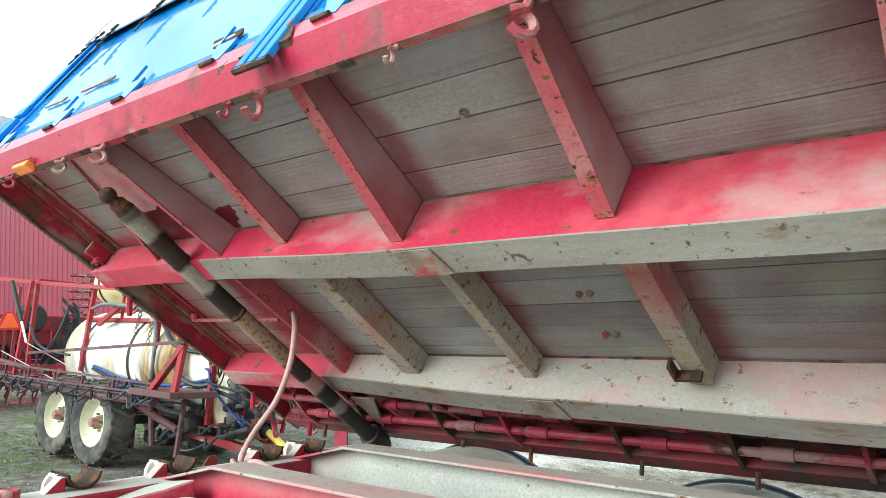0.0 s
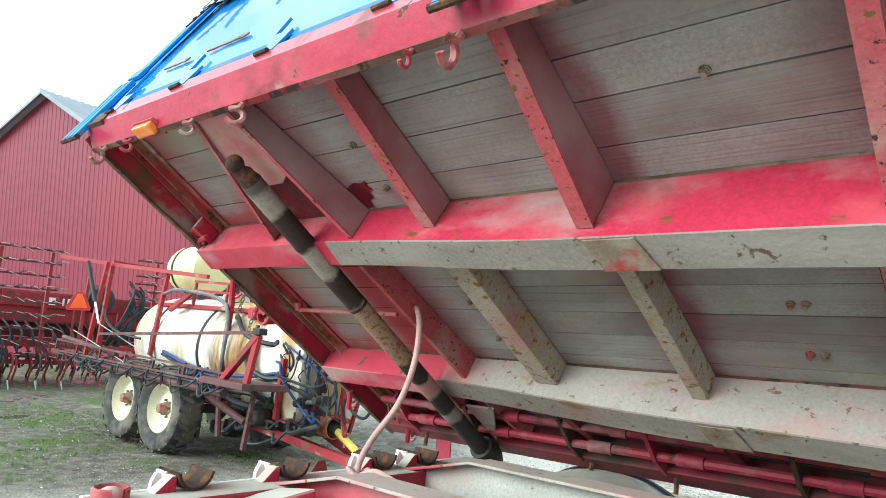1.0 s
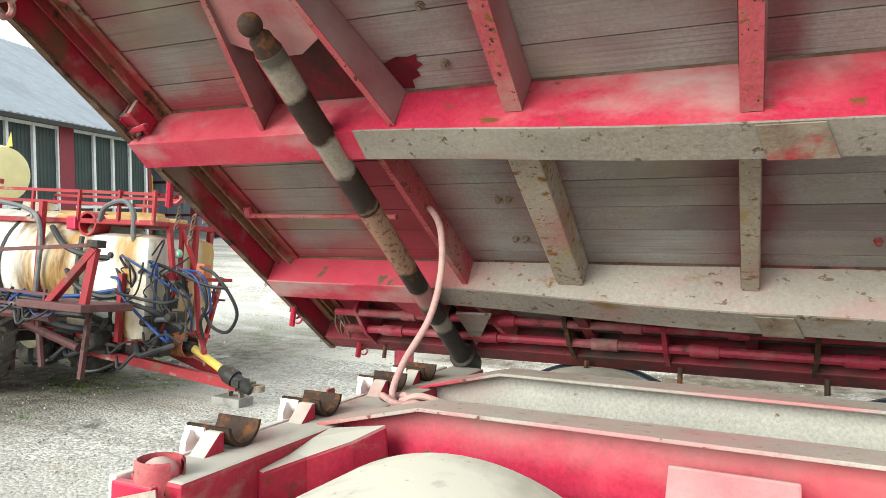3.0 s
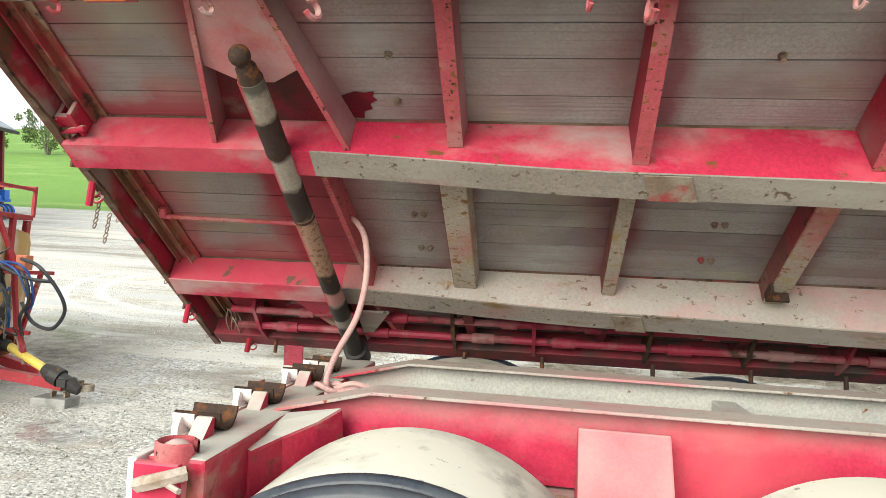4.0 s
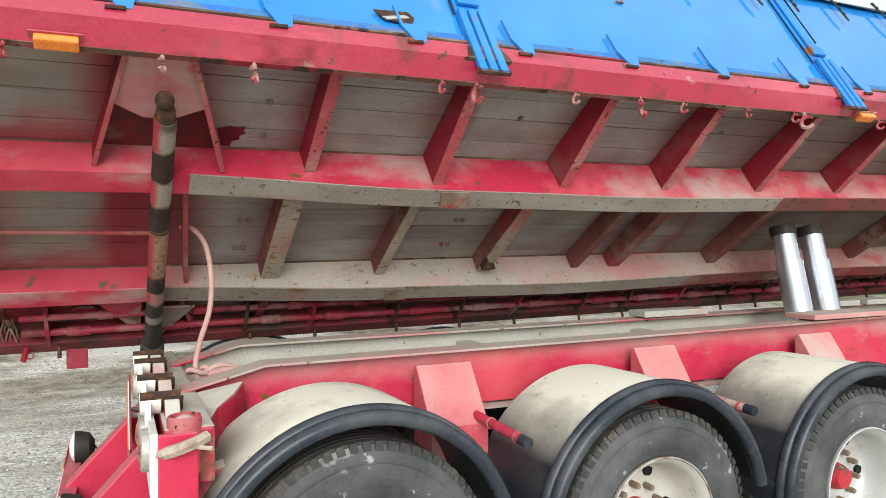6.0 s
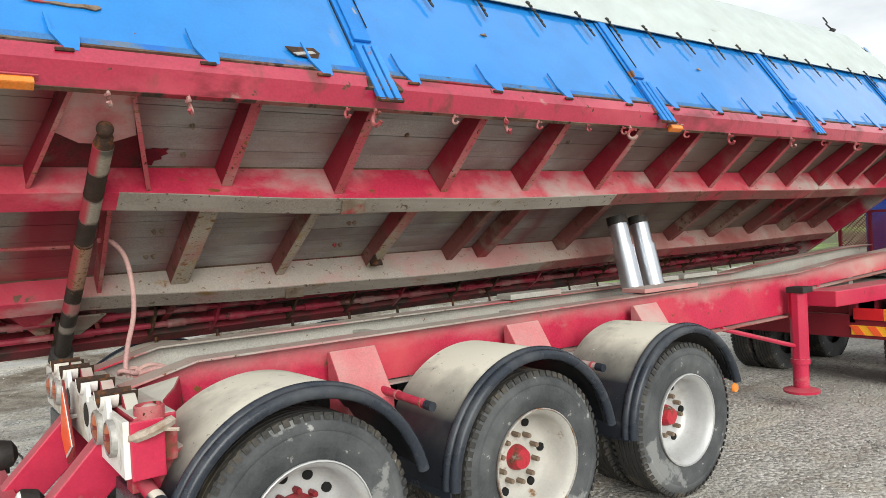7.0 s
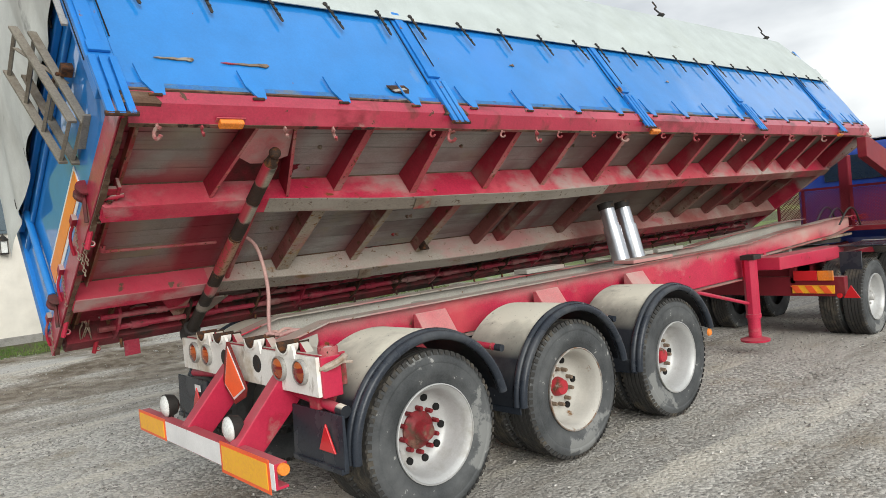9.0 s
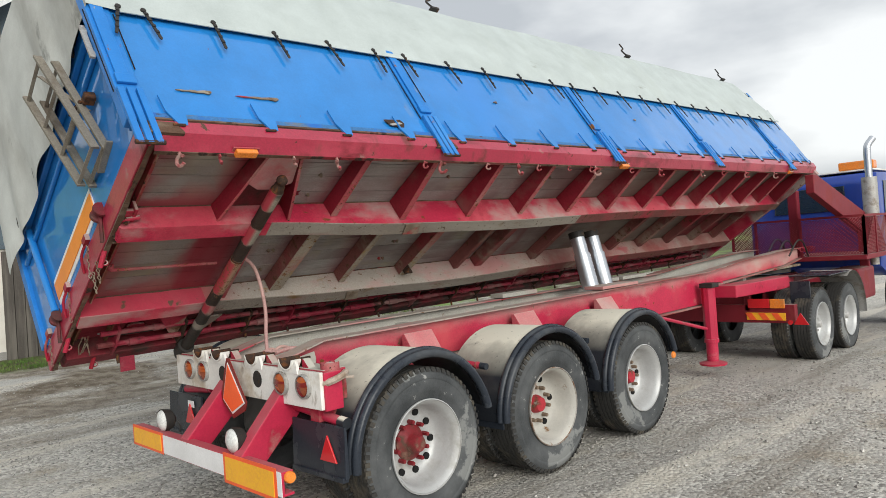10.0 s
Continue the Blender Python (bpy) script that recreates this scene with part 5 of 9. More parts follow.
# tailboard: red cross rail, blue board, striped plate, latches and folded ladder
TX = X0 - 0.07
bm = bmesh.new()
box(bm, TX - 0.074, TX - 0.0635, -0.005, WIDE + 0.055, -0.138, 0.02)
part("tail_rail", bm, red_rail, body, "chipped red tail rail", bevel=0.004)
bm = bmesh.new()
box(bm, TX - 0.07, TX - 0.02, 0.03, WIDE - 0.03, 0.024, 1.04)
tail = part("tailboard", bm, blue_paint, body, "blue steel tailboard with orange and white stripe", bevel=0.008)
for v, r in ((0.0, 0.07), (WIDE - 0.06, 0.07)):
    bm = bmesh.new()
    box(bm, TX - 0.10, TX - 0.004, v, v + 0.09, 0.026, 1.06)
    part("corner_post", bm, blue_chipped, tail, bevel=0.008)
bm = bmesh.new()
box(bm, TX - 0.115, TX - 0.072, 0.10, WIDE - 0.12, 0.86, 0.95)
part("stiffener", bm, blue_paint, tail, bevel=0.01)
bm = bmesh.new()
box(bm, TX - 0.10, TX - 0.072, 0.10, WIDE - 0.12, 0.70, 0.735)
part("stiffener", bm, blue_paint, tail, bevel=0.01)
bm = bmesh.new()
pipe(bm, [(TX - 0.10, 2.04, 0.82), (TX - 0.10, 1.97, 0.05)], 0.026, 10)
part("brace_tube", bm, blue_paint, tail, smooth=True)
for y0, y1, w0, w1, mtl, nm in ((0.86, 1.91, 0.065, 0.262, white_tape, "stripe_border"), (0.87, 1.90, 0.10, 0.228, stripe_orange, "stripe")):
    bm = bmesh.new()
    d = 0.006 if nm == "stripe" else 0.0
    box(bm, TX - 0.076 - d, TX - 0.071 - d, y0, y1, w0, w1)
    part(nm, bm, mtl, tail)
for v in (0.80, 2.0):
    bm = bmesh.new()
    lathe(bm, [(0.0, v - 0.045), (0.05, v - 0.04), (0.05, v - 0.025), (0.022, v - 0.015), (0.022, v + 0.015), (0.05, v + 0.025), (0.05, v + 0.045), (0.0, v + 0.05)], "y", 14, (TX - 0.085, 0, 0.02))
    pipe(bm, [(TX - 0.085, v, 0.02), (TX - 0.09, v + 0.09, -0.14)], 0.012, 6)
    part("locking_roller", bm, grime_and_shade_red, tail, smooth=True)
for v in (1.13, 1.67, 2.28):
    bm = bmesh.new()
    box(bm, TX - 0.10, TX - 0.058, v - 0.04, v + 0.03, 0.03, 0.075)
    pipe(bm, curve_pts([(TX - 0.08, v, 0.05), (TX - 0.10, v + 0.10, 0.0), (TX - 0.08, v + 0.19, -0.07), (TX - 0.07, v + 0.16, -0.02)], 5), 0.009, 6)
    latch = part("tail_latch", bm, red_worn, tail)
    bm = bmesh.new()
    for k in range(9):
        c = Vector((TX - 0.075, v + 0.02 + 0.014 * k, 0.03 - 0.021 * k))
        turn = 1.57 * (k % 2)
        pts = [c + Vector((0.008 * math.cos(a) * math.cos(turn), 0.011 * math.cos(a) * math.sin(turn), 0.014 * math.sin(a))) for a in [0.9 * q for q in range(8)]]
        pipe(bm, pts, 0.003, 5)
    part("chain", bm, rusty_steel, latch, smooth=True)
for v in (0.32, 0.9, 1.5, 2.1):
    bm = bmesh.new()
    pipe(bm, curve_pts([(TX - 0.10, v - 0.06, 1.13), (TX - 0.13, v - 0.02, 1.02), (TX - 0.135, v, 0.93), (TX - 0.12, v + 0.05, 0.90)], 5), 0.010, 6)
    part("tarp_strap", bm, black_iron, tail, smooth=True)
# folding ladder that stands out from the board
aluminium = surface("weathered_aluminium", (0.25, 0.225, 0.185), 0.55, 0.3, layers=[((0.16, 0.13, 0.10), 6.0, 0.52, 0.68, ONE, 8.0, 0.85)], bump=0.15)


def flat_bar(name, a, b, half, thick, across, label=""):
    """A flat bar from a to b, its broad side along the direction across."""
    a, b, u = Vector(a), Vector(b), Vector(across).normalized()
    n = (b - a).cross(u).normalized()
    bm = bmesh.new()
    rings = [[bm.verts.new(p + u * half * i + n * thick * j) for i, j in ((-1, -1), (1, -1), (1, 1), (-1, 1))] for p in (a, b)]
    bm.faces.new(rings[0])
    bm.faces.new(rings[1][::-1])
    for k in range(4):
        bm.faces.new((rings[0][k], rings[1][k], rings[1][(k + 1) % 4], rings[0][(k + 1) % 4]))
    return part(name, bm, aluminium, tail, label, bevel=0.002)


frames = (((-1.815, 0.93), (-1.665, 0.20), 4), ((-1.725, 0.90), (-1.60, 0.19), 3))
for (xa, wa), (xb, wb), n in frames:
    for v in (0.42, 0.76):
        flat_bar("ladder_stile", (xa, v, wa), (xb, v, wb), 0.024, 0.009, (1, 0, 0), "grey aluminium folding ladder")
    for k in range(n):
        t = (k + 0.12) / (n - 0.76)
        flat_bar("ladder_rung", (xa + (xb - xa) * t, 0.43, wa + (wb - wa) * t), (xa + (xb - xa) * t, 0.75, wa + (wb - wa) * t), 0.022, 0.010, (0.4, 0, 1))
flat_bar("ladder_brace", (-1.83, 0.44, 0.78), (-1.62, 0.44, 0.52), 0.014, 0.005, (1, 0, 0))
flat_bar("ladder_foot", (-1.60, 0.36, 0.20), (-1.60, 0.60, 0.17), 0.02, 0.008, (1, 0, 0))
bm = bmesh.new()
box(bm, TX - 0.15, TX - 0.085, 0.33, 0.40, 0.52, 0.57)
pipe(bm, [(TX - 0.15, 0.40, 0.56), (TX - 0.20, 0.50, 0.52)], 0.014, 6)
part("ladder_catch", bm, dark_rust, tail, bevel=0.01)
bm = bmesh.new()
box(bm, TX - 0.185, TX - 0.155, 0.035, 0.050, 0.54, 0.80)
box(bm, TX - 0.160, TX - 0.095, 0.038, 0.047, 0.56, 0.59)
box(bm, TX - 0.160, TX - 0.095, 0.038, 0.047, 0.75, 0.78)
part("grab_handle", bm, galv, tail, smooth=True)
bm = bmesh.new()
box(bm, TX - 0.13, TX - 0.04, -0.035, 0.03, 0.30, 0.315)
box(bm, TX - 0.13, TX - 0.04, -0.035, 0.03, 0.33, 0.34)
box(bm, TX - 0.10, TX - 0.075, -0.008, 0.012, 0.20, 0.30)
part("tail_catch", bm, dark_rust, tail, bevel=0.012)
bm = bmesh.new()
box(bm, X1 - 0.04, X1 + 0.03, 0.02, WIDE - 0.02, 0.06, 1.60)
part("headboard", bm, blue_paint, body, bevel=0.008)
bm = bmesh.new()
box(bm, X0, X1, WIDE - 0.04, WIDE + 0.03, 0.035, 1.13)
part("sideboard", bm, blue_paint, body)

# pipework and hinges along the lower rail
bm = bmesh.new()
pipe(bm, [(X0 + 0.12, 2.09, -0.118), (8.6, 2.09, -0.118)], 0.020, 10)
part("hinge_tube", bm, tail_red, body, smooth=True)
bm = bmesh.new()
pipe(bm, [(X0 + 0.12, 2.22, -0.145), (8.8, 2.22, -0.145)], 0.021, 8)
part("hinge_tube", bm, tail_red, body, smooth=True)
bm = bmesh.new()
pipe(bm, [(X0 + 0.2, 2.16, -0.10), (3.0, 2.15, -0.11), (8.5, 2.17, -0.10)], 0.011, 6)
part("brake_line", bm, black_iron, body, smooth=True)
x = X0 + 0.25
k = 0
while x < 8.6:
    bm = bmesh.new()
    prism(bm, [(2.05, -0.05), (2.05, -0.13), (2.22, -0.172), (2.36, -0.165), (2.36, -0.05)], "x", x - 0.010, x + 0.010)
    part("hinge_lug", bm, dark_rust if k % 3 else tail_red, body)
    bm = bmesh.new()
    pipe(bm, [(x + 0.05, 2.37, -0.16), (x + 0.05, 2.40, -0.225)], 0.012, 6)
    part("locking_pin", bm, dark_rust, body)
    for x0, x1, v, w in ((x + 0.10, x + 0.22, 2.22, -0.145), (x + 0.26, x + 0.34, 2.09, -0.118)):
        bm = bmesh.new()
        lathe(bm, [(0.022, x0), (0.029, x0), (0.029, x1), (0.022, x1)], "x", 10, (0, v, w))
        part("hinge_collar", bm, tail_red, body, smooth=True)
    x += 0.52 + 0.09 * math.sin(k * 2.4)
    k += 1
for x, s in ((-1.05, 0.058),):
    bm = bmesh.new()
    prism(bm, [(2.425, -0.160), (2.490, -0.259), (2.498, -0.254), (2.433, -0.155)], "x", x - s, x + s)
    part("tag_plate", bm, tail_red, body, bevel=0.004)
for x, y in ((-1.56, 1.00), (-1.55, 2.05), (-1.30, 2.38)):
    bm = bmesh.new()
    pipe(bm, [(x, y - 0.02, -0.13), (x - 0.03, y + 0.06, -0.21)], 0.016, 8)
    hook(bm, x, y + 0.05, -0.14, 0.6)
    part("tail_hook", bm, red_worn, body, smooth=True)
for (x, y, z) in ((-1.585, 1.10, -0.15), (-1.585, 1.20, -0.16)):
    bm = bmesh.new()
    for k in range(6):
        m = Matrix.Translation((x, y + 0.008 * k, z - 0.022 * k)) @ Matrix.Rotation(1.57 * (k % 2), 4, 'Z')
        pts = [m @ Vector((0.009 * math.cos(a), 0, 0.015 * math.sin(a))) for a in [0.9 * q for q in range(8)]]
        pipe(bm, pts, 0.003, 5)
    part("chain", bm, rusty_steel, body, smooth=True)

# ---- trailer chassis ----
def main_beam(y0, y1, name, mtl):
    """An I-section beam with its rear end cranked down."""
    s = 1 if y0 > 0 else -1
    bm = bmesh.new()
    top = [(-0.56, 1.135), (-0.20, 1.225), (6.0, 1.25), (7.2, 1.33), (8.9, 1.40), (9.6, 1.40)]
    bot = [(-0.56, 0.96), (-0.20, 0.93), (3.1, 0.90), (4.3, 0.82), (6.0, 0.82), (6.35, 1.06), (8.9, 1.14), (9.6, 1.22)]
    ym = (y0 + y1) / 2
    prism(bm, [(x, z - 0.012) for x, z in top] + [(x, z + 0.012) for x, z in bot[::-1]], "y", ym - 0.008, ym + 0.008)
    b = part(name, bm, mtl, trailer)
    for line, nm in ((top, "flange"), (bot, "flange")):
        bm = bmesh.new()
        bent(bm, [(x, [(y0, z - 0.012), (y1, z - 0.012), (y1, z), (y0, z)]) if nm else None for x, z in line])
        part(nm, bm, red_dusty, b, bevel=0.003)
    return b


right_beam = main_beam(-0.44, -0.28, "chassis_beam", red_paint)
left_beam = main_beam(0.29, 0.45, "chassis_beam", dusty_steel)
bm = bmesh.new()
box(bm, -0.3, 9.0, -0.27, 0.28, 0.98, 0.995)
part("chassis_plate", bm, dusty_steel, trailer)
for x in (1.2, 2.6, 4.2, 5.2, 7.4):
    bm = bmesh.new()
    box(bm, x - 0.05, x + 0.05, -0.35, 0.36, 0.90, 1.16)
    part("cross_member", bm, dusty_steel, trailer, bevel=0.008)

# rear cross beam with cradles for the tipping shaft
bm = bmesh.new()
box(bm, -0.67, -0.50, -1.08, 0.92, 0.93, 1.13)
rear_beam = part("rear_cross_beam", bm, red_worn, trailer, bevel=0.012)
bm = bmesh.new()
prism(bm, [(-0.67, 0.90), (-0.67, 0.80), (-0.30, 0.80), (-0.30, 1.0)], "y", -1.00, -0.90)
part("beam_gusset", bm, red_worn, rear_beam, bevel=0.008)
bm = bmesh.new()
bent(bm, [(-0.80, [(-0.505, 1.09), (-0.485, 1.085), (-0.485, 0.86), (-0.505, 0.80)]), (-0.66, [(-0.505, 1.10), (-0.44, 1.10), (-0.43, 0.86), (-0.505, 0.80)]), (-0.55, [(-0.505, 1.12), (-0.36, 1.13), (-0.33, 0.86), (-0.505, 0.80)]), (-0.445, [(-0.505, 1.13), (-0.30, 1.165), (-0.27, 0.90), (-0.505, 0.86)])], "y")
part("beam_gusset", bm, red_worn, rear_beam, "dusty red corner gusset with rust", bevel=0.012)
for y, r in ((-0.755, 0.064), (-0.32, 0.064), (0.18, 0.064), (0.47, 0.064)):
    bm = bmesh.new()
    rings = lathe(bm, [(r + 0.006, -0.735), (r + 0.006, -0.585), (r - 0.005, -0.585), (r - 0.005, -0.735), (r + 0.006, -0.735)], "x", 16, (0, y, 1.200), 186, 354)
    cup = part("shaft_cradle", bm, dark_rust, trailer, "rusty half-pipe cradle", smooth=True)
    bm = bmesh.new()
    prism(bm, [(y - 0.11, 1.10), (y + 0.12, 1.10), (y + 0.11, 1.145), (y + 0.085, 1.172), (y + 0.064, 1.170), (y + 0.045, 1.140), (y, 1.128), (y - 0.045, 1.140), (y - 0.064, 1.178), (y - 0.090, 1.180), (y - 0.105, 1.150)], "x", -0.722, -0.702)
    part("cradle_ear", bm, white_paint, cup)
    bm = bmesh.new()
    lathe(bm, [(r + 0.008, -0.737), (r + 0.016, -0.737), (r + 0.016, -0.665), (r + 0.008, -0.665), (r + 0.008, -0.737)], "x", 16, (0, y, 1.200), 190, 350)
    part("cradle_collar", bm, white_paint, cup, smooth=True)
    bm = bmesh.new()
    prism(bm, [(y - 0.15, 1.125), (y - 0.066, 1.125), (y - 0.066, 1.185), (y - 0.085, 1.185)], "x", -0.655, -0.60)
    part("cradle_wedge", bm, red_worn, cup, bevel=0.006)
# the outer cradle, strapped over a red knob
bm = bmesh.new()
lathe(bm, [(0.058, 0.97), (0.060, 1.165), (0.053, 1.17), (0.052, 1.08), (0.0, 1.07)], "z", 18, (-0.60, -1.05, 0), 20, 340)
cup = part("outer_socket", bm, rib_edge, trailer, smooth=True)
bm = bmesh.new()
ball(bm, (-0.60, -1.05, 1.12), 0.052, 14, 9)
part("socket_knob", bm, red_paint, cup, smooth=True)
bm = bmesh.new()
pipe(bm, [(-0.60 + 0.085 * math.cos(t), -1.06 + 0.095 * math.sin(t), 1.075 + 0.03 * math.sin(t + 2)) for t in [radians(40 + 20 * k) for k in range(15)]], 0.022, 6)
pipe(bm, [(-0.60, -1.13, 1.08), (-0.52, -1.18, 1.075)], 0.008, 6)
part("socket_strap", bm, webbing, cup, "frayed beige webbing strap", smooth=True)

# white lamp board across the tail
bm = bmesh.new()
box(bm, -0.715, -0.69, -1.10, 0.90, 0.895, 1.125)
lamp_board = part("lamp_board", bm, white_paint, trailer, "white painted board with tail lamps", bevel=0.004)
bm = bmesh.new()
box(bm, -0.69, -0.56, -1.115, -1.085, 0.885, 1.12)
part("board_end", bm, red_frame, lamp_board, bevel=0.006)
for y in (-0.93, -0.675, 0.42, 0.645):
    bm = bmesh.new()
    lathe(bm, [(0.0, -0.752), (0.03, -0.750), (0.062, -0.738), (0.07, -0.72)], "x", 22, (0, y, 1.03))
    lens = part("tail_lamp", bm, tail_lens, trailer, "round red and amber tail lamp", smooth=True)
    bm = bmesh.new()
    lathe(bm, [(0.068, -0.715), (0.068, -0.742), (0.077, -0.737), (0.078, -0.715)], "x", 22, (0, y, 1.03))
    part("bezel", bm, galv, lens, smooth=True)
    bm = bmesh.new()
    lathe(bm, [(0.0, -0.7535), (0.03, -0.7515), (0.0595, -0.7405)], "x", 12, (0, y, 1.03), 180, 250)
    part("indicator_segment", bm, tail_amber, lens, smooth=True)
for y in (0.13, -0.36):
    bm = bmesh.new()
    lathe(bm, [(0.0, -0.719), (0.055, -0.7185), (0.058, -0.716)], "x", 18, (0, y, 1.03))
    part("lamp_hole", bm, black_iron, lamp_board)
# diamond of the slow-vehicle sign
bm = bmesh.new()
prism(bm, [(-0.07, 1.16), (-0.28, 0.87), (-0.25, 0.81), (-0.08, 0.74), (0.06, 0.84), (0.08, 0.89), (-0.03, 1.16)], "x", -0.765, -0.758)
sign = part("warning_sign", bm, dark_red_border, trailer, "orange slow-vehicle warning plate with dark red edge")
bm = bmesh.new()
prism(bm, [(-0.052, 1.132), (-0.258, 0.863), (-0.08, 0.772), (0.048, 0.865)], "x", -0.7695, -0.766)
part("sign_outline", bm, white_tape, sign)
bm = bmesh.new()
prism(bm, [(-0.056, 1.115), (-0.245, 0.867), (-0.08, 0.788), (0.036, 0.872)], "x", -0.773, -0.770)
part("sign_face", bm, orange_sign, sign)
bm = bmesh.new()
for y in (-0.1, 0.03):
    pipe(bm, [(-0.757, y, 0.98), (-0.71, y, 0.98)], 0.012, 6)
part("sign_bolts", bm, galv, sign)

# bumper on two sloping arms
bm = bmesh.new()
prism(bm, [(-1.065, 0.49), (-1.065, 0.63), (-0.99, 0.63), (-0.99, 0.615), (-1.05, 0.615), (-1.05, 0.505), (-0.99, 0.505), (-0.99, 0.49)], "y", -1.175, 0.965)
bumper = part("rear_bumper", bm, red_frame, trailer, "red bumper with amber and white reflective sheets", bevel=0.002)
for y0, y1, z0, z1, mtl, nm, d in ((0.42, 0.965, 0.485, 0.64, orange_tape, "sheet_border", 0.004), (0.445, 0.94, 0.505, 0.62, amber_tape, "reflective_sheet", 0.008), (-0.49, 0.415, 0.495, 0.627, white_tape, "white_strip", 0.003), (-1.12, -0.495, 0.455, 0.645, orange_tape, "sheet_border", 0.004), (-1.095, -0.525, 0.478, 0.622, amber_tape, "reflective_sheet", 0.008), (-1.172, -1.125, 0.49, 0.63, white_tape, "white_strip", 0.003)):
    bm = bmesh.new()
    box(bm, -1.0655 - d, -1.0655, y0, y1, z0, z1)
    part(nm, bm, mtl, bumper)
for y in (-0.62, 0.13):
    bm = bmesh.new()
    prism(bm, [(-1.02, 0.50), (-1.05, 0.62), (-0.70, 1.00), (-0.56, 1.00), (-0.56, 0.85), (-0.93, 0.50)], "y", y - 0.055, y + 0.055)
    part("bumper_arm", bm, red_frame, bumper, bevel=0.008)
for y, x in ((0.53, -1.0), (-0.53, -1.0)):
    bm = bmesh.new()
    lathe(bm, [(0.0, x - 0.048), (0.04, x - 0.044), (0.072, x - 0.028), (0.078, x - 0.015)], "x", 22, (0, y, 0.705))
    wl = part("work_lamp", bm, lamp_glass, trailer, "round work lamp with frosted glass", smooth=True)
    bm = bmesh.new()
    lathe(bm, [(0.079, x - 0.016), (0.083, x - 0.02), (0.084, x - 0.005), (0.07, x + 0.05), (0.03, x + 0.075), (0.0, x + 0.077)], "x", 22, (0, y, 0.705))
    pipe(bm, [(x + 0.02, y, 0.65), (x + 0.02, y, 0.60)], 0.015, 6)
    pipe(bm, curve_pts([(x + 0.06, y, 0.72), (x + 0.10, y - 0.03, 0.66), (x + 0.08, y - 0.07, 0.61)], 4), 0.006, 5)
    part("lamp_housing", bm, black_iron, wl, smooth=True)
bm = bmesh.new()
lathe(bm, [(0.0, -1.205), (0.030, -1.203), (0.034, -1.195), (0.034, -1.176)], "y", 18, (-1.02, 0, 0.595))
part("side_marker", bm, amber_lens, bumper, smooth=True)
bm = bmesh.new()
pipe(bm, [(-0.62, -0.62, 0.87), (-0.62, -1.16, 0.815)], 0.032, 12)
part("guard_tube", bm, red_frame, trailer, smooth=True)
bm = bmesh.new()
pipe(bm, [(-0.62, -1.15, 0.816), (-0.62, -1.215, 0.81)], 0.036, 12)
part("tube_cap", bm, plastic_black, trailer, smooth=True)
bm = bmesh.new()
pipe(bm, [(-0.62, 0.50, 0.87), (-0.62, 0.95, 0.83)], 0.032, 12)
part("guard_tube", bm, red_frame, trailer, smooth=True)


# wheels: twin tyres on a dished rim, axle at the origin, outer side towards -y
def tyre(bm_side, bm_tread, y0, y1, R=0.52):
    w = y1 - y0
    side_out = [(0.298, y0 + 0.030), (0.318, y0 + 0.012), (0.345, y0 + 0.010), (0.352, y0 + 0.004), (0.40, y0 - 0.004), (0.44, y0 + 0.002), (0.446, y0 - 0.002), (0.462, y0 + 0.000), (0.487, y0 + 0.012), (R - 0.012, y0 + 0.024)]
    lathe(bm_side, side_out, "y", 64)
    lathe(bm_side, [(r, y0 + y1 - h) for r, h in side_out], "y", 64)
    prof = [(R - 0.012, y0 + 0.024)]
    for k in range(5):
        a = y0 + 0.03 + (w - 0.06) * k / 5
        b = y0 + 0.03 + (w - 0.06) * (k + 1) / 5
        prof += [(R, a + 0.002), (R, b - 0.008), (R - 0.012, b - 0.006), (R - 0.012, b - 0.001)]
    prof.append((R - 0.012, y1 - 0.024))
    lathe(bm_tread, prof, "y", 64)
    for k in range(64):
        t = 6.28318 * k / 64
        for yy, s in ((y0 + 0.018, 1), (y1 - 0.018, -1)):
            c, sn = math.cos(t), math.sin(t)
            m = Matrix(((c, 0, -sn, 0), (0, 1, 0, 0), (sn, 0, c, 0), (0, 0, 0, 1)))
            vs = [bm_tread.verts.new(m @ Vector(p)) for p in ((R - 0.03, yy - 0.012 * s, -0.016), (R - 0.03, yy - 0.012 * s, 0.016), (R + 0.001, yy, 0.014), (R + 0.001, yy, -0.014), (R + 0.001, yy + 0.02 * s, 0.014), (R + 0.001, yy + 0.02 * s, -0.014))]
            bm_tread.faces.new((vs[0], vs[1], vs[2], vs[3]))
            bm_tread.faces.new((vs[3], vs[2], vs[4], vs[5]))
            bm_tread.faces.new((vs[0], vs[3], vs[5]))
            bm_tread.faces.new((vs[1], vs[4], vs[2]))


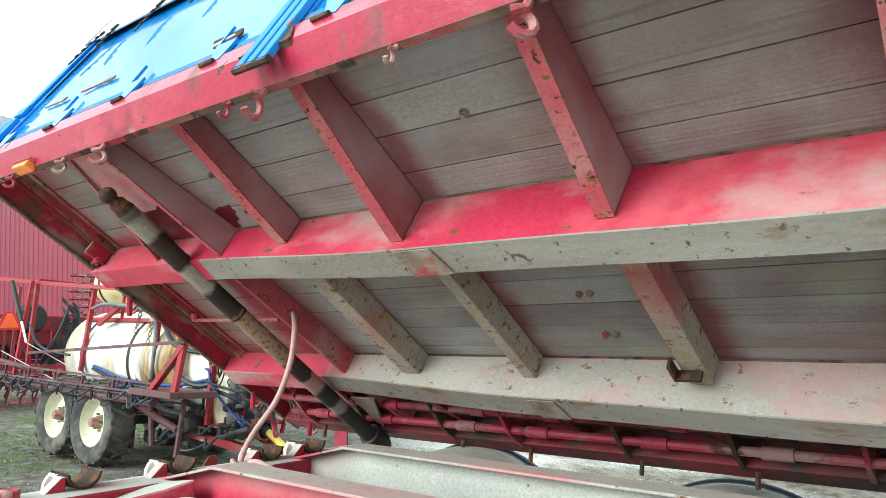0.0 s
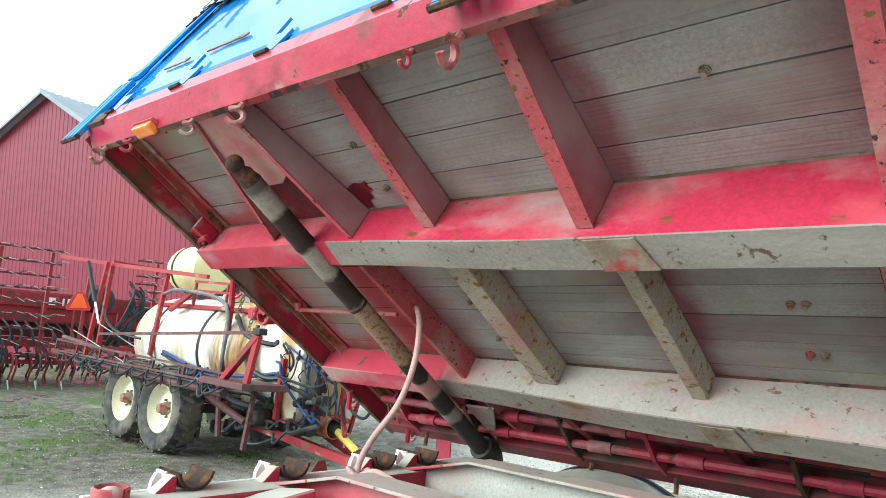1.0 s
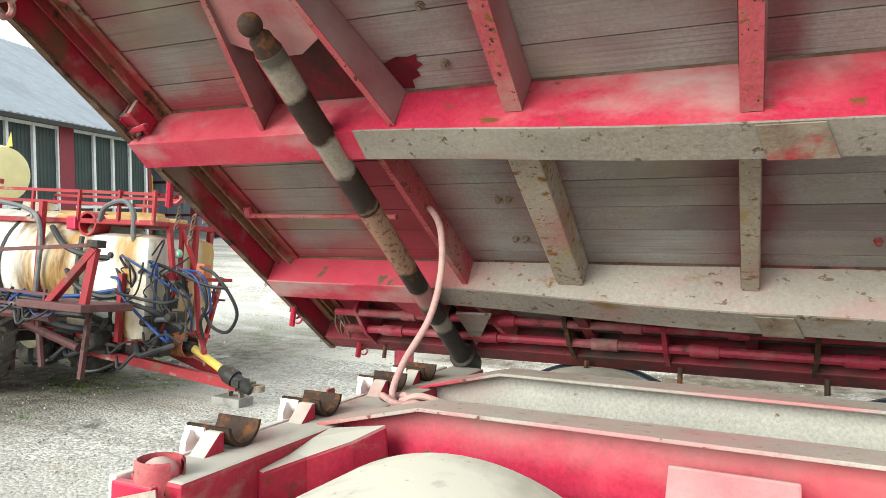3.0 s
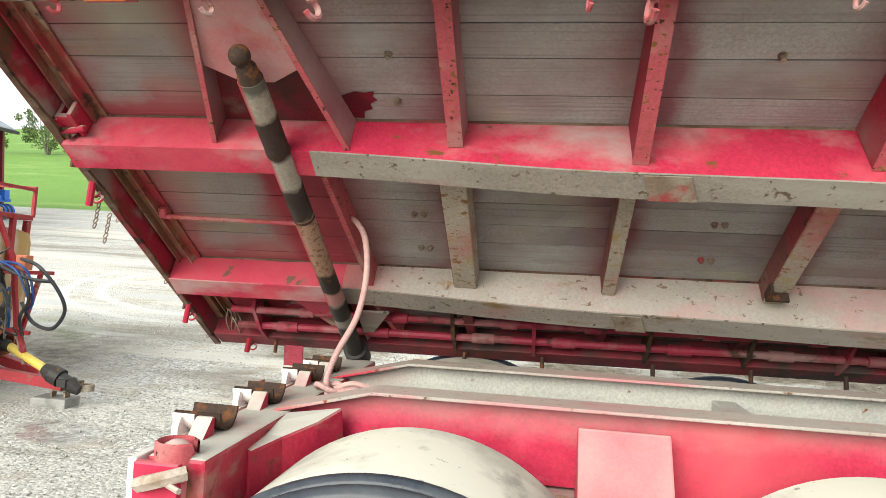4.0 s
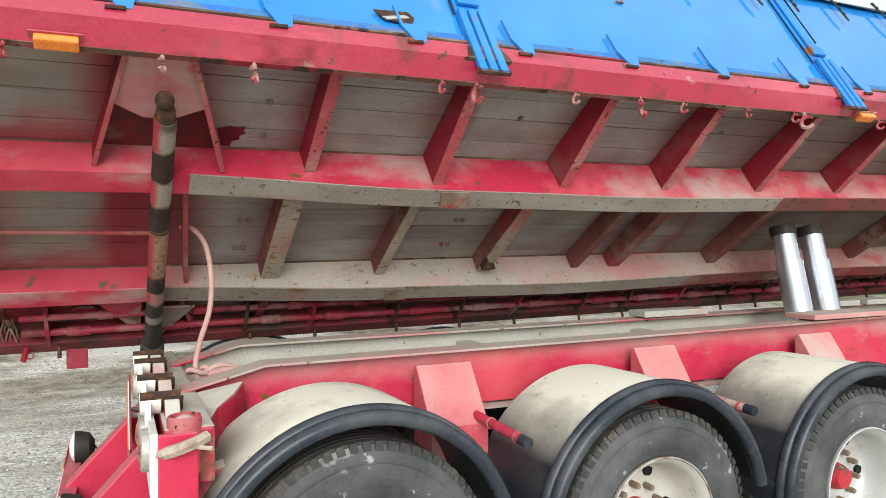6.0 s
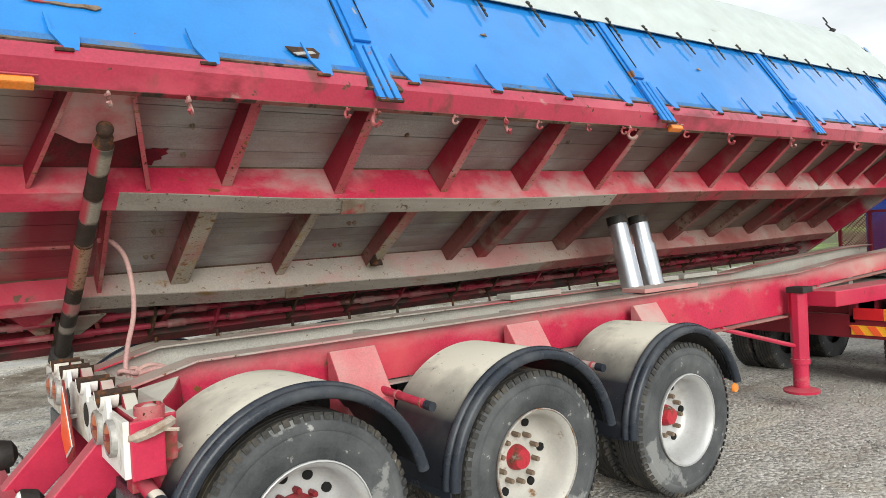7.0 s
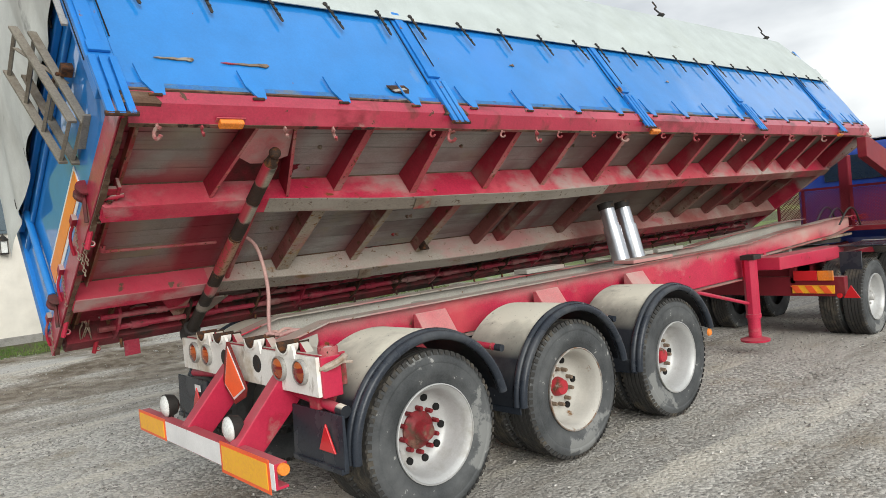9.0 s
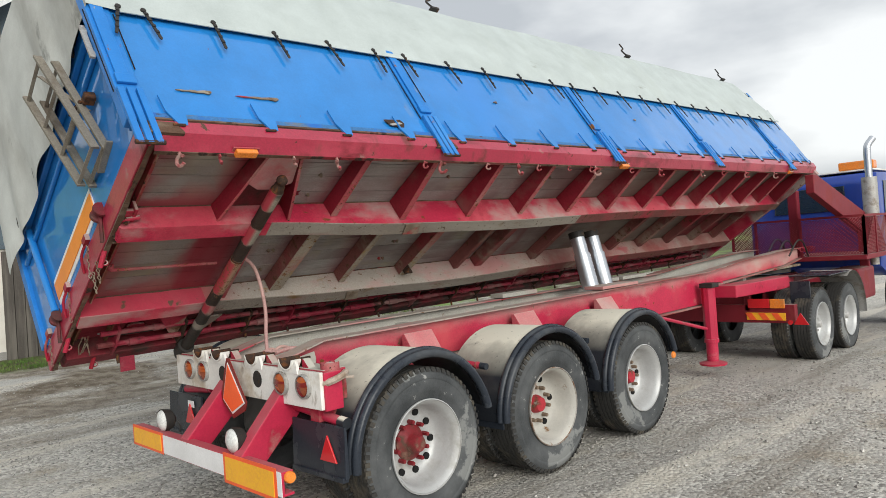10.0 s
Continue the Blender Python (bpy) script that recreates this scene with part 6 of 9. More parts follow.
def wheel(parent, name, label, tyre_m, rim_m, edge_m, hub_m, deep=0.15, holes=10, twin=True, R=0.52, big=True):
    bs, bt = bmesh.new(), bmesh.new()
    tyre(bs, bt, -0.13, 0.13, R)
    w = part(name, bs, tyre_m, parent, label, smooth=True)
    if twin:
        b2, t2 = bmesh.new(), bmesh.new()
        tyre(b2, t2, 0.17, 0.43, R)
        part("inner_tyre", b2, tyre_m, w, smooth=True)
        part("inner_tread", t2, tread_rubber, w)
    part("tread", bt, tread_rubber, w)
    d = -0.13 + deep
    bm = bmesh.new()
    lathe(bm, [(0.300, -0.118), (0.306, -0.135), (0.312, -0.133), (0.313, -0.122), (0.300, -0.10)], "y", 48)
    part("rim_flange", bm, edge_m, w, smooth=True)
    bm = bmesh.new()
    lathe(bm, [(0.302, -0.128), (0.285, -0.11), (0.272, -0.085), (0.262, -0.02), (0.245, d - 0.03), (0.215, d), (0.17, d + 0.006), (0.12, d - 0.010), (0.0, d - 0.010)], "y", 48)
    rim = part("rim", bm, rim_m, w, smooth=True)
    bm = bmesh.new()
    lathe(bm, [(0.0, d - 0.012), (0.024, d - 0.012), (0.027, d + 0.01)], "y", 12)
    hole = part("hand_hole", bm, black_hole, w)
    for k in range(holes):
        t = 6.28318 * (k + 0.5) / holes
        if k:
            hole = again(hole, Matrix.Identity(4), w)
        hole.matrix_basis = Matrix.Translation((0.205 * math.cos(t), 0, 0.205 * math.sin(t)))
    bm = bmesh.new()
    lathe(bm, [(0.122, d - 0.010), (0.122, d - 0.022), (0.105, d - 0.034), (0.068, d - 0.046), (0.060, d - 0.055), (0.056, d - 0.115), (0.046, d - 0.128), (0.0, d - 0.131)] if big else [(0.075, d - 0.010), (0.07, d - 0.04), (0.055, d - 0.075), (0.0, d - 0.08)], "y", 28)
    part("hub", bm, hub_m, w, smooth=True)
    bm = bmesh.new()
    lathe(bm, [(0.0, d - 0.06), (0.014, d - 0.06), (0.017, d - 0.045), (0.017, d - 0.008)], "y", 6)
    nut = part("wheel_nut", bm, hub_m if big else rusty_steel, w)
    for k in range(10):
        t = 6.28318 * k / 10
        if k:
            nut = again(nut, Matrix.Identity(4), w)
        nut.matrix_basis = Matrix.Translation((0.138 * math.cos(t), 0, 0.138 * math.sin(t)))
    return w


AXLES = (0.013, 1.405, 2.82)
wheels = []
for i, x in enumerate(AXLES):
    w = wheel(trailer, "wheel", "worn twin truck tyre on a grey steel rim with red hub", rubber, rim_tan if i == 1 else rim_steel, rim_edge if i == 1 else rim_steel, hub_dark if i == 0 else hub_paint, deep=0.205, holes=10 if i == 0 else 6, big=i == 0)
    zw = 0.52 - 0.0175 * x
    w.matrix_basis = Matrix.Translation((x, -1.10, zw)) @ Matrix.Rotation(0.4 + i * 1.1, 4, 'Y')
    o = copy_thing(w, Matrix.Translation((x, 1.08, zw)) @ Matrix.Rotation(math.pi, 4, 'Z'))
    bm = bmesh.new()
    pipe(bm, [(x, -0.75, zw), (x, 0.75, zw)], 0.07, 12)
    box(bm, x - 0.05, x + 0.05, -0.45, -0.27, 0.58, 0.90)
    box(bm, x - 0.05, x + 0.05, 0.28, 0.46, 0.58, 0.90)
    box(bm, x - 0.6, x + 0.6, -0.40, -0.32, 0.60, 0.66)
    part("axle", bm, black_iron, trailer, smooth=True)


# plastic mudguards
def mudguard(x, y0, y1, a0, a1, tail=0.0, r=0.622):
    """A half barrel round the wheel with a rolled outer edge; tail: metres of straight flap below its rear end."""
    bm = bmesh.new()
    c = (x, 0, 0.525 - 0.0175 * x)
    n = 40
    yo = min(y0, y1, key=lambda v: -abs(v))
    yi = y1 if yo == y0 else y0
    s = 1 if yi > yo else -1
    prof = [(r - 0.03, yo + 0.006 * s), (r - 0.005, yo), (r + 0.004, yo + 0.03 * s), (r + 0.012, yo + 0.07 * s), (r + 0.018, yo + 0.15 * s), (r + 0.012, yi), (r + 0.004, yi), (r + 0.008, yo + 0.15 * s), (r - 0.006, yo + 0.05 * s), (r - 0.03, yo + 0.006 * s)]
    lathe(bm, prof, "y", n, c, a0, a1)
    g = part("mudguard", bm, plastic_black, trailer, "black plastic mudguard with dust on top", smooth=True)
    bm = bmesh.new()
    pts = []
    for k in range(n + 1):
        t = radians(a0 + (a1 - a0) * k / n)
        pts.append((c[0] + (r - 0.012) * math.cos(t), yo - 0.006 * s, c[2] + (r - 0.012) * math.sin(t)))
    pipe(bm, pts, 0.030, 10)
    pts2 = [(p[0] + (p[0] - c[0]) * 0.03, p[1] + 0.045 * s, p[2] + (p[2] - c[2]) * 0.03) for p in pts]
    pipe(bm, pts2, 0.026, 10)
    part("rolled_edge", bm, plastic_lip, g, smooth=True)
    return g


for side, y0, y1 in ((-1, -1.24, -0.62), (1, 1.22, 0.60)):
    mudguard(0.013, y0, y1, 13, 182)
    mudguard(1.405, y0, y1, 10, 180)
    mudguard(2.82, y0, y1, 16, 181)
for x, y0, y1, z0, z1 in ((-0.66, -1.245, -0.68, 0.49, 0.80), (-0.66, 0.62, 1.20, 0.49, 0.80)):
    bm = bmesh.new()
    bent(bm, [(y0, [(x - 0.02, z0), (x + 0.01, z0), (x + 0.01, z1), (x - 0.005, z1)]), (y1, [(x - 0.02, z0), (x + 0.01, z0), (x + 0.01, z1), (x - 0.005, z1)])], "y")
    box(bm, x - 0.035, x + 0.01, y0 + 0.01, y1 - 0.01, z0 - 0.02, z0 + 0.012)
    fl = part("mud_flap", bm, plastic_lip, trailer, "black rubber mud flap with red triangle", bevel=0.004)
    if y0 > 0:
        bm = bmesh.new()
        box(bm, x - 0.045, x + 0.0, y0 + 0.01, y1 - 0.03, z0 - 0.065, z0 - 0.022)
        part("flap_bar", bm, galv, fl, bevel=0.004)
        bm = bmesh.new()
        box(bm, x - 0.024, x - 0.019, y0 + 0.10, y0 + 0.20, z1 - 0.09, z1 - 0.04)
        part("paper_tag", bm, white_tape, fl)
    ym = (y0 + y1) / 2 - 0.13
    bm = bmesh.new()
    prism(bm, [(ym - 0.085, z0 + 0.09), (ym + 0.085, z0 + 0.09), (ym, z0 + 0.25)], "x", x - 0.034, x - 0.021)
    part("reflector_triangle", bm, red_reflex, fl, bevel=0.004)
for x in (2.20, 0.785):
    bm = bmesh.new()
    prism(bm, [(-1.23, 0.45), (-0.64, 0.45), (-0.64, 0.60), (-1.23, 0.56)], "x", x - 0.012, x - 0.002)
    part("mud_flap", bm, plastic_lip, trailer)

# sprung brackets on the beam between the wheels, and tubes that carry the guards
for x in (0.68, 2.035, 3.40):
    bm = bmesh.new()
    bent(bm, [(x - 0.155, [(-0.443, 1.165), (-0.475, 1.172), (-0.66, 0.90), (-0.66, 0.72), (-0.443, 0.72)]), (x + 0.15, [(-0.443, 1.165), (-0.475, 1.172), (-0.66, 0.90), (-0.66, 0.72), (-0.443, 0.72)])])
    br = part("spring_bracket", bm, pale_red, trailer, "pinkish dusty spring bracket", bevel=0.008)
    if x < 3:
        bm = bmesh.new()
        pipe(bm, [(x + 0.10, -0.60, 0.935), (x + 0.112, -1.03, 0.911)], 0.023, 14)
        part("guard_tube", bm, red_under, br, smooth=True)
        for yy in (-0.76, -0.985):
            bm = bmesh.new()
            pipe(bm, [(x + 0.10 - 0.028 * (yy + 0.60), yy, 0.935 + 0.0558 * (yy + 0.60)), (x + 0.10 - 0.028 * (yy + 0.585), yy - 0.014, 0.934 + 0.0558 * (yy + 0.60))], 0.028, 14)
            part("tube_clamp", bm, rib_edge, br, smooth=True)
        bm = bmesh.new()
        pipe(bm, [(x + 0.112, -1.028, 0.911), (x + 0.114, -1.085, 0.907)], 0.0255, 14)
        part("tube_end", bm, plastic_lip, br, "black end cap", smooth=True)

# twin telescopic rams
for (x, y) in ((3.72, -0.12), (4.02, -0.12)):
    bm = bmesh.new()
    lo, hi = Vector((x, y, 1.20)), Vector((x, y + 0.165, 1.90))
    d = (hi - lo)
    pipe(bm, [lo, lo + d * 0.62], 0.095, 22)
    ram = part("hydraulic_ram", bm, chrome, trailer, "bright steel telescopic tipping ram", smooth=True)
    bm = bmesh.new()
    pipe(bm, [lo + d * 0.62, lo + d * 0.90], 0.082, 22)
    part("ram_stage", bm, chrome, ram, smooth=True)
    # black colour carries the shading at the ram's top, itself bright steel
    bm = bmesh.new()
    pipe(bm, [lo + d * 0.90, lo + d * 1.0], 0.09, 22)
    part("ram_head", bm, black_iron, ram, smooth=True)
    bm = bmesh.new()
    pipe(bm, [lo - d * 0.12, lo], 0.10, 22)
    part("ram_foot", bm, black_iron, ram, smooth=True)
bm = bmesh.new()
box(bm, 3.45, 4.2, -0.44, -0.20, 1.25, 1.285)
part("ram_seat", bm, red_paint, trailer, bevel=0.006)
for x, y in ((2.9, 0.32), (4.6, 0.30), (5.3, 0.30)):
    bm = bmesh.new()
    box(bm, x - 0.3, x + 0.3, y - 0.06, y + 0.12, 1.245, 1.29)
    part("wear_pad", bm, dusty_steel, trailer, bevel=0.006)

# landing leg
bm = bmesh.new()
prism(bm, [(5.80 + 0.085 * math.cos(t), -0.52 + 0.085 * math.sin(t)) for t in [radians(22.5 + 45 * k) for k in range(8)]], "z", 0.36, 1.08)
leg = part("landing_leg", bm, red_frame, trailer, "red steel landing leg on a round foot", bevel=0.006)
bm = bmesh.new()
pipe(bm, [(5.80, -0.52, 0.09), (5.80, -0.52, 0.37)], 0.075, 16)
pipe(bm, [(5.80, -0.52, 0.34), (5.80, -0.52, 0.39)], 0.092, 16)
part("inner_leg", bm, red_paint, leg, smooth=True)
bm = bmesh.new()
lathe(bm, [(0.0, 0.05), (0.17, 0.05), (0.175, 0.075), (0.09, 0.10), (0.0, 0.105)], "z", 24, (5.80, -0.52, 0))
part("foot_plate", bm, red_frame, leg, smooth=True)
bm = bmesh.new()
box(bm, 5.71, 5.91, -0.62, -0.44, 1.06, 1.12)
part("leg_cap", bm, black_iron, leg, bevel=0.01)
bm = bmesh.new()
pipe(bm, [(4.6, -0.40, 0.82), (5.75, -0.50, 0.52)], 0.022, 8)
pipe(bm, [(5.85, -0.50, 0.80), (6.5, -0.40, 1.07)], 0.02, 8)
part("leg_brace", bm, red_frame, leg, smooth=True)
leg2 = copy_thing(leg, Matrix.Translation((0, 1.05, 0)))
# side tray by the gooseneck
bm = bmesh.new()
prism(bm, [(6.05, 1.06), (8.2, 1.03), (8.1, 0.90), (7.8, 0.86), (6.05, 0.90)], "y", -0.78, -0.46)
part("side_tray", bm, red_frame, trailer, bevel=0.012)
bm = bmesh.new()
box(bm, 3.55, 3.72, -0.66, -0.44, 0.86, 0.97)
lathe(bm, [(0.0, -0.74), (0.055, -0.73), (0.06, -0.66)], "y", 14, (3.62, 0, 0.90))
valve = part("brake_valve", bm, rusty_steel, trailer, bevel=0.006)
bm = bmesh.new()
box(bm, 3.70, 3.78, -0.70, -0.66, 0.87, 0.93)
part("valve_button", bm, blue_paint, valve, bevel=0.006)
bm = bmesh.new()
lathe(bm, [(0.0, -1.262), (0.03, -1.26), (0.036, -1.245)], "y", 14, (3.37, 0, 0.60))
part("side_marker", bm, amber_lens, trailer, smooth=True)
# fifth-wheel plate and suzi coil
bm = bmesh.new()
box(bm, 8.3, 9.5, -0.44, 0.45, 1.10, 1.135)
part("coupling_plate", bm, rusty_steel, trailer, bevel=0.008)
bm = bmesh.new()
pts = []
for k in range(90):
    t = k * 0.55
    pts.append((9.62 + 0.012 * k * 0.55, -0.42 + 0.04 * math.cos(t), 1.36 + 0.04 * math.sin(t)))
pipe(bm, pts, 0.008, 5)
part("coiled_air_line", bm, red_frame, trailer, smooth=True)
bm = bmesh.new()
pipe(bm, curve_pts([(-0.44, -0.10, 1.135), (-0.40, -0.12, 1.15), (-0.30, -0.2, 1.17), (-0.2, -0.28, 1.10)], 6), 0.016, 8)
part("hose_tail", bm, pink_hose, trailer, smooth=True)

# ---- tractor unit ----
truck_red = surface("dark_red_truck_paint", (0.19, 0.010, 0.020), 0.5, layers=[((0.26, 0.06, 0.05), 2.0, 0.56, 0.8, ONE, 7.0, 0.9)], dust=(DUST, 0.5, 2.0), bump=0.1)
cab_blue = surface("blue_cab_paint", (0.010, 0.045, 0.30), 0.28, coat=0.4, layers=[((0.05, 0.09, 0.30), 2.0, 0.55, 0.8, ONE, 6.0, 0.5)])
cab_glass = surface("dark_cab_glass", (0.02, 0.025, 0.03), 0.06, spec=0.8)
truck = thing("tractor_truck", "blue tractor unit with red deck, coupled to the trailer", "truck", Matrix.Translation((0.0, 0.06, -0.01)))
for x in (7.78, 9.05):
    w = wheel(truck, "wheel", "truck drive wheel with knobbly tyre", rubber, rim_steel, rim_steel, rim_steel, deep=0.16, holes=8)
    w.matrix_basis = Matrix.Translation((x, -1.20, 0.50 - 0.0175 * x)) @ Matrix.Rotation(x, 4, 'Y')
    copy_thing(w, Matrix.Translation((x, 0.95, 0.50 - 0.0175 * x)) @ Matrix.Rotation(math.pi, 4, 'Z'))
w = wheel(truck, "wheel", "truck steering wheel", rubber, rim_steel, rim_steel, rim_steel, deep=0.05, holes=8, twin=False)
w.matrix_basis = Matrix.Translation((12.6, -1.2, 0.28))
copy_thing(w, Matrix.Translation((12.6, 0.95, 0.28)) @ Matrix.Rotation(math.pi, 4, 'Z'))
for y in (-0.58, 0.30):
    bm = bmesh.new()
    box(bm, 7.0, 13.2, y - 0.04, y + 0.04, 0.62, 0.88)
    part("frame_rail", bm, truck_red, truck, bevel=0.01)
bm = bmesh.new()
box(bm, 7.0, 7.12, -1.22, 0.95, 0.46, 0.72)
rear = part("rear_panel", bm, truck_red, truck, bevel=0.01)
bm = bmesh.new()
box(bm, 7.05, 7.5, -0.62, 0.35, 0.45, 0.95)
part("rear_housing", bm, truck_red, truck, bevel=0.02)
bm = bmesh.new()
box(bm, 6.97, 6.998, -0.90, -0.60, 0.67, 0.80)
lamp = part("tail_lamp", bm, red_reflex, truck, "red and amber truck tail lamp", bevel=0.008)
bm = bmesh.new()
box(bm, 6.968, 6.998, -1.10, -0.905, 0.67, 0.80)
part("indicator", bm, amber_lens, lamp, bevel=0.008)
bm = bmesh.new()
box(bm, 6.985, 6.998, -1.10, -0.57, 0.50, 0.605)
plate = part("marker_plate", bm, amber_tape, truck, "yellow and red striped marker plate")
for k in range(3):
    y = -1.02 + k * 0.18
    bm = bmesh.new()
    prism(bm, [(y - 0.05, 0.503), (y + 0.04, 0.503), (y + 0.11, 0.602), (y + 0.02, 0.602)], "x", 6.980, 6.9845)
    part("stripe", bm, orange_tape, plate)
bm = bmesh.new()
lathe(bm, [(0.0, 6.965), (0.032, 6.97), (0.032, 7.0)], "x", 14, (0, -1.16, 0.475))
part("round_reflector", bm, red_reflex, rear, smooth=True)
bm = bmesh.new()
prism(bm, [(-1.40, 0.45), (-1.21, 0.45), (-1.30, 0.61)], "x", 6.97, 6.985)
part("reflector_triangle", bm, red_reflex, rear)
bm = bmesh.new()
box(bm, 7.45, 7.48, -1.285, -1.02, 0.55, 1.0)
part("mud_flap", bm, plastic_lip, truck)
for x, a0, a1 in ((9.05, -8, 118),):
    bm = bmesh.new()
    lathe(bm, [(0.62, -1.40), (0.63, -1.36), (0.63, -0.80), (0.615, -0.80), (0.615, -1.36)], "y", 24, (x, 0, 0.42), a0, a1)
    part("mudguard", bm, galv if x > 8 else plastic_lip, truck, smooth=True)
bm = bmesh.new()
box(bm, 7.95, 8.9, -1.40, -0.82, 1.035, 1.05)
part("guard_top", bm, plastic_lip, truck, bevel=0.004)
bm = bmesh.new()
lathe(bm, [(0.0, 1.05), (0.45, 1.05), (0.45, 1.10), (0.0, 1.10)], "z", 24, (8.8, -0.1, 0))
part("fifth_wheel", bm, black_iron, truck)
# raised deck with expanded-metal guards
bm = bmesh.new()
box(bm, 9.72, 11.3, -1.44, 1.0, 1.16, 1.24)
part("deck", bm, truck_red, truck, bevel=0.01)
for x, y0, y1 in ((9.75, -1.42, 0.72),):
    bm = bmesh.new()
    for y in (y0, -0.45, 0.3, y1):
        box(bm, x - 0.02, x + 0.02, y - 0.02, y + 0.02, 1.22, 1.88)
    box(bm, x - 0.022, x + 0.022, y0, y1, 1.86, 1.90)
    guard = part("deck_guard", bm, truck_red, truck)
    bm = bmesh.new()
    n = 48
    for k in range(n):
        ya = y0 + (y1 - y0) * k / n
        for s in (1, -1):
            yb = ya + s * 0.6
            ca = (x, ya, 1.25)
            yb = min(max(yb, y0), y1)
            zz = 1.25 + 0.6 * abs(yb - ya) / 0.6
            pipe(bm, [ca, (x, yb, zz)], 0.008, 4, cap=False)
    for k in range(1, 8):
        z0 = 1.25 + 0.075 * k
        pipe(bm, [(x, y0, z0), (x, y0 + (1.85 - z0), 1.85)], 0.008, 4, cap=False)
        pipe(bm, [(x, y1, z0), (x, y1 - (1.85 - z0), 1.85)], 0.008, 4, cap=False)
    part("expanded_mesh", bm, truck_red, guard)
bm = bmesh.new()
for x in (9.75, 10.4, 11.1):
    box(bm, x - 0.02, x + 0.02, -1.44, -1.40, 1.22, 1.88)
box(bm, 9.75, 11.1, -1.442, -1.398, 1.86, 1.90)
guard2 = part("deck_guard", bm, truck_red, truck)
bm = bmesh.new()
for k in range(30):
    xa = 9.75 + 1.35 * k / 30
    for s in (1, -1):
        xb = min(max(xa + s * 0.6, 9.75), 11.1)
        pipe(bm, [(xa, -1.42, 1.25), (xb, -1.42, 1.25 + abs(xb - xa))], 0.005, 4, cap=False)
part("expanded_mesh", bm, truck_red, guard2)
# red side brace and post
bm = bmesh.new()
prism(bm, [(8.40, 2.27), (8.40, 2.55), (8.60, 2.54), (11.45, 1.82), (11.66, 1.70), (11.62, 1.54), (10.95, 1.55)], "y", -1.14, -1.02)
part("cab_guard_brace", bm, truck_red, truck, bevel=0.01)
bm = bmesh.new()
box(bm, 9.95, 10.1, -0.36, -0.20, 1.2, 2.4)
part("guard_post", bm, truck_red, truck, bevel=0.02)
bm = bmesh.new()
box(bm, 10.75, 10.85, -1.2, -1.05, 0.55, 1.75)
part("guard_post", bm, truck_red, truck, bevel=0.02)
# cab
bm = bmesh.new()
prism(bm, [(11.3, 0.95), (11.3, 2.50), (11.42, 2.66), (12.9, 2.69), (13.4, 2.0), (13.5, 0.75), (11.8, 0.75)], "y", -1.26, 1.0)
cab = part("cab", bm, cab_blue, truck, "blue truck cab", bevel=0.05, smooth=True)
bm = bmesh.new()
box(bm, 11.27, 11.297, -0.75, 0.5, 2.0, 2.45)
part("rear_window", bm, cab_glass, cab, bevel=0.01)
bm = bmesh.new()
prism(bm, [(11.75, 1.75), (11.75, 2.5), (12.7, 2.5), (12.95, 1.75)], "y", -1.275, -1.263)
part("side_window", bm, cab_glass, cab)
bm = bmesh.new()
box(bm, 11.45, 13.0, -1.2, 0.95, 2.70, 2.73)
part("roof_panel", bm, white_paint, cab, bevel=0.01)
bm = bmesh.new()
box(bm, 11.6, 11.85, -1.17, -0.58, 2.74, 2.90)
part("beacon", bm, amber_lens, cab, "amber roof beacon bar", bevel=0.03)
bm = bmesh.new()
pipe(bm, [(11.05, -1.22, 1.0), (11.05, -1.22, 1.6)], 0.07, 14)
pipe(bm, [(11.05, -1.22, 1.85), (11.05, -1.22, 2.55)], 0.125, 16)
stack = part("exhaust_guard", bm, galv, truck, "grey steel exhaust stack beside the cab", smooth=True)
bm = bmesh.new()
pipe(bm, curve_pts([(11.05, -1.22, 1.0), (11.05, -1.22, 2.5), (11.05, -1.22, 3.0), (11.08, -1.23, 3.12), (11.2, -1.28, 3.24)], 5), 0.06, 12)
part("exhaust_pipe", bm, chrome, stack, smooth=True)
bm = bmesh.new()
box(bm, 10.0, 11.0, -1.22, -0.75, 0.45, 1.0)
part("fuel_tank", bm, truck_red, truck, bevel=0.06)
bm = bmesh.new()
for k, (y, z) in enumerate(((-0.55, 1.25), (-0.35, 1.25), (-0.2, 1.28))):
    pipe(bm, curve_pts([(9.75, y, z), (9.45, y - 0.03, z + 0.25), (9.2, y - 0.02, z + 0.28), (9.0, y + 0.05, z + 0.05)], 6), 0.014, 6)
part("air_lines", bm, black_iron, truck, smooth=True)

# ---- field sprayer ----
poly_white = surface("stained_white_polythene", (0.72, 0.71, 0.64), 0.45, layers=[((0.38, 0.23, 0.08), 1.1, 0.46, 0.60, (1.4, 1, 0.35), 8.0, 0.6), ((0.14, 0.07, 0.025), 2.2, 0.58, 0.68, (1.4, 1, 0.3), 8.0, 0.7), ((0.50, 0.47, 0.40), 2.0, 0.5, 0.7, (1, 1, 0.3), 6.0, 0.6)], bump=0.05, grit=0.25)
poly_cream = surface("pale_yellow_polythene", (0.72, 0.66, 0.34), 0.42, layers=[((0.60, 0.53, 0.24), 1.6, 0.5, 0.75, ONE, 5.0, 0.5)], bump=0.05, grit=0.25)
spray_red = surface("weathered_red_frame", (0.29, 0.014, 0.022), 0.5, layers=[((0.20, 0.10, 0.07), 5.0, 0.58, 0.70, ONE, 8.0, 0.85), (DUST, 3.0, 0.62, 0.76, ONE, 7.0, 0.9)], bump=0.15)
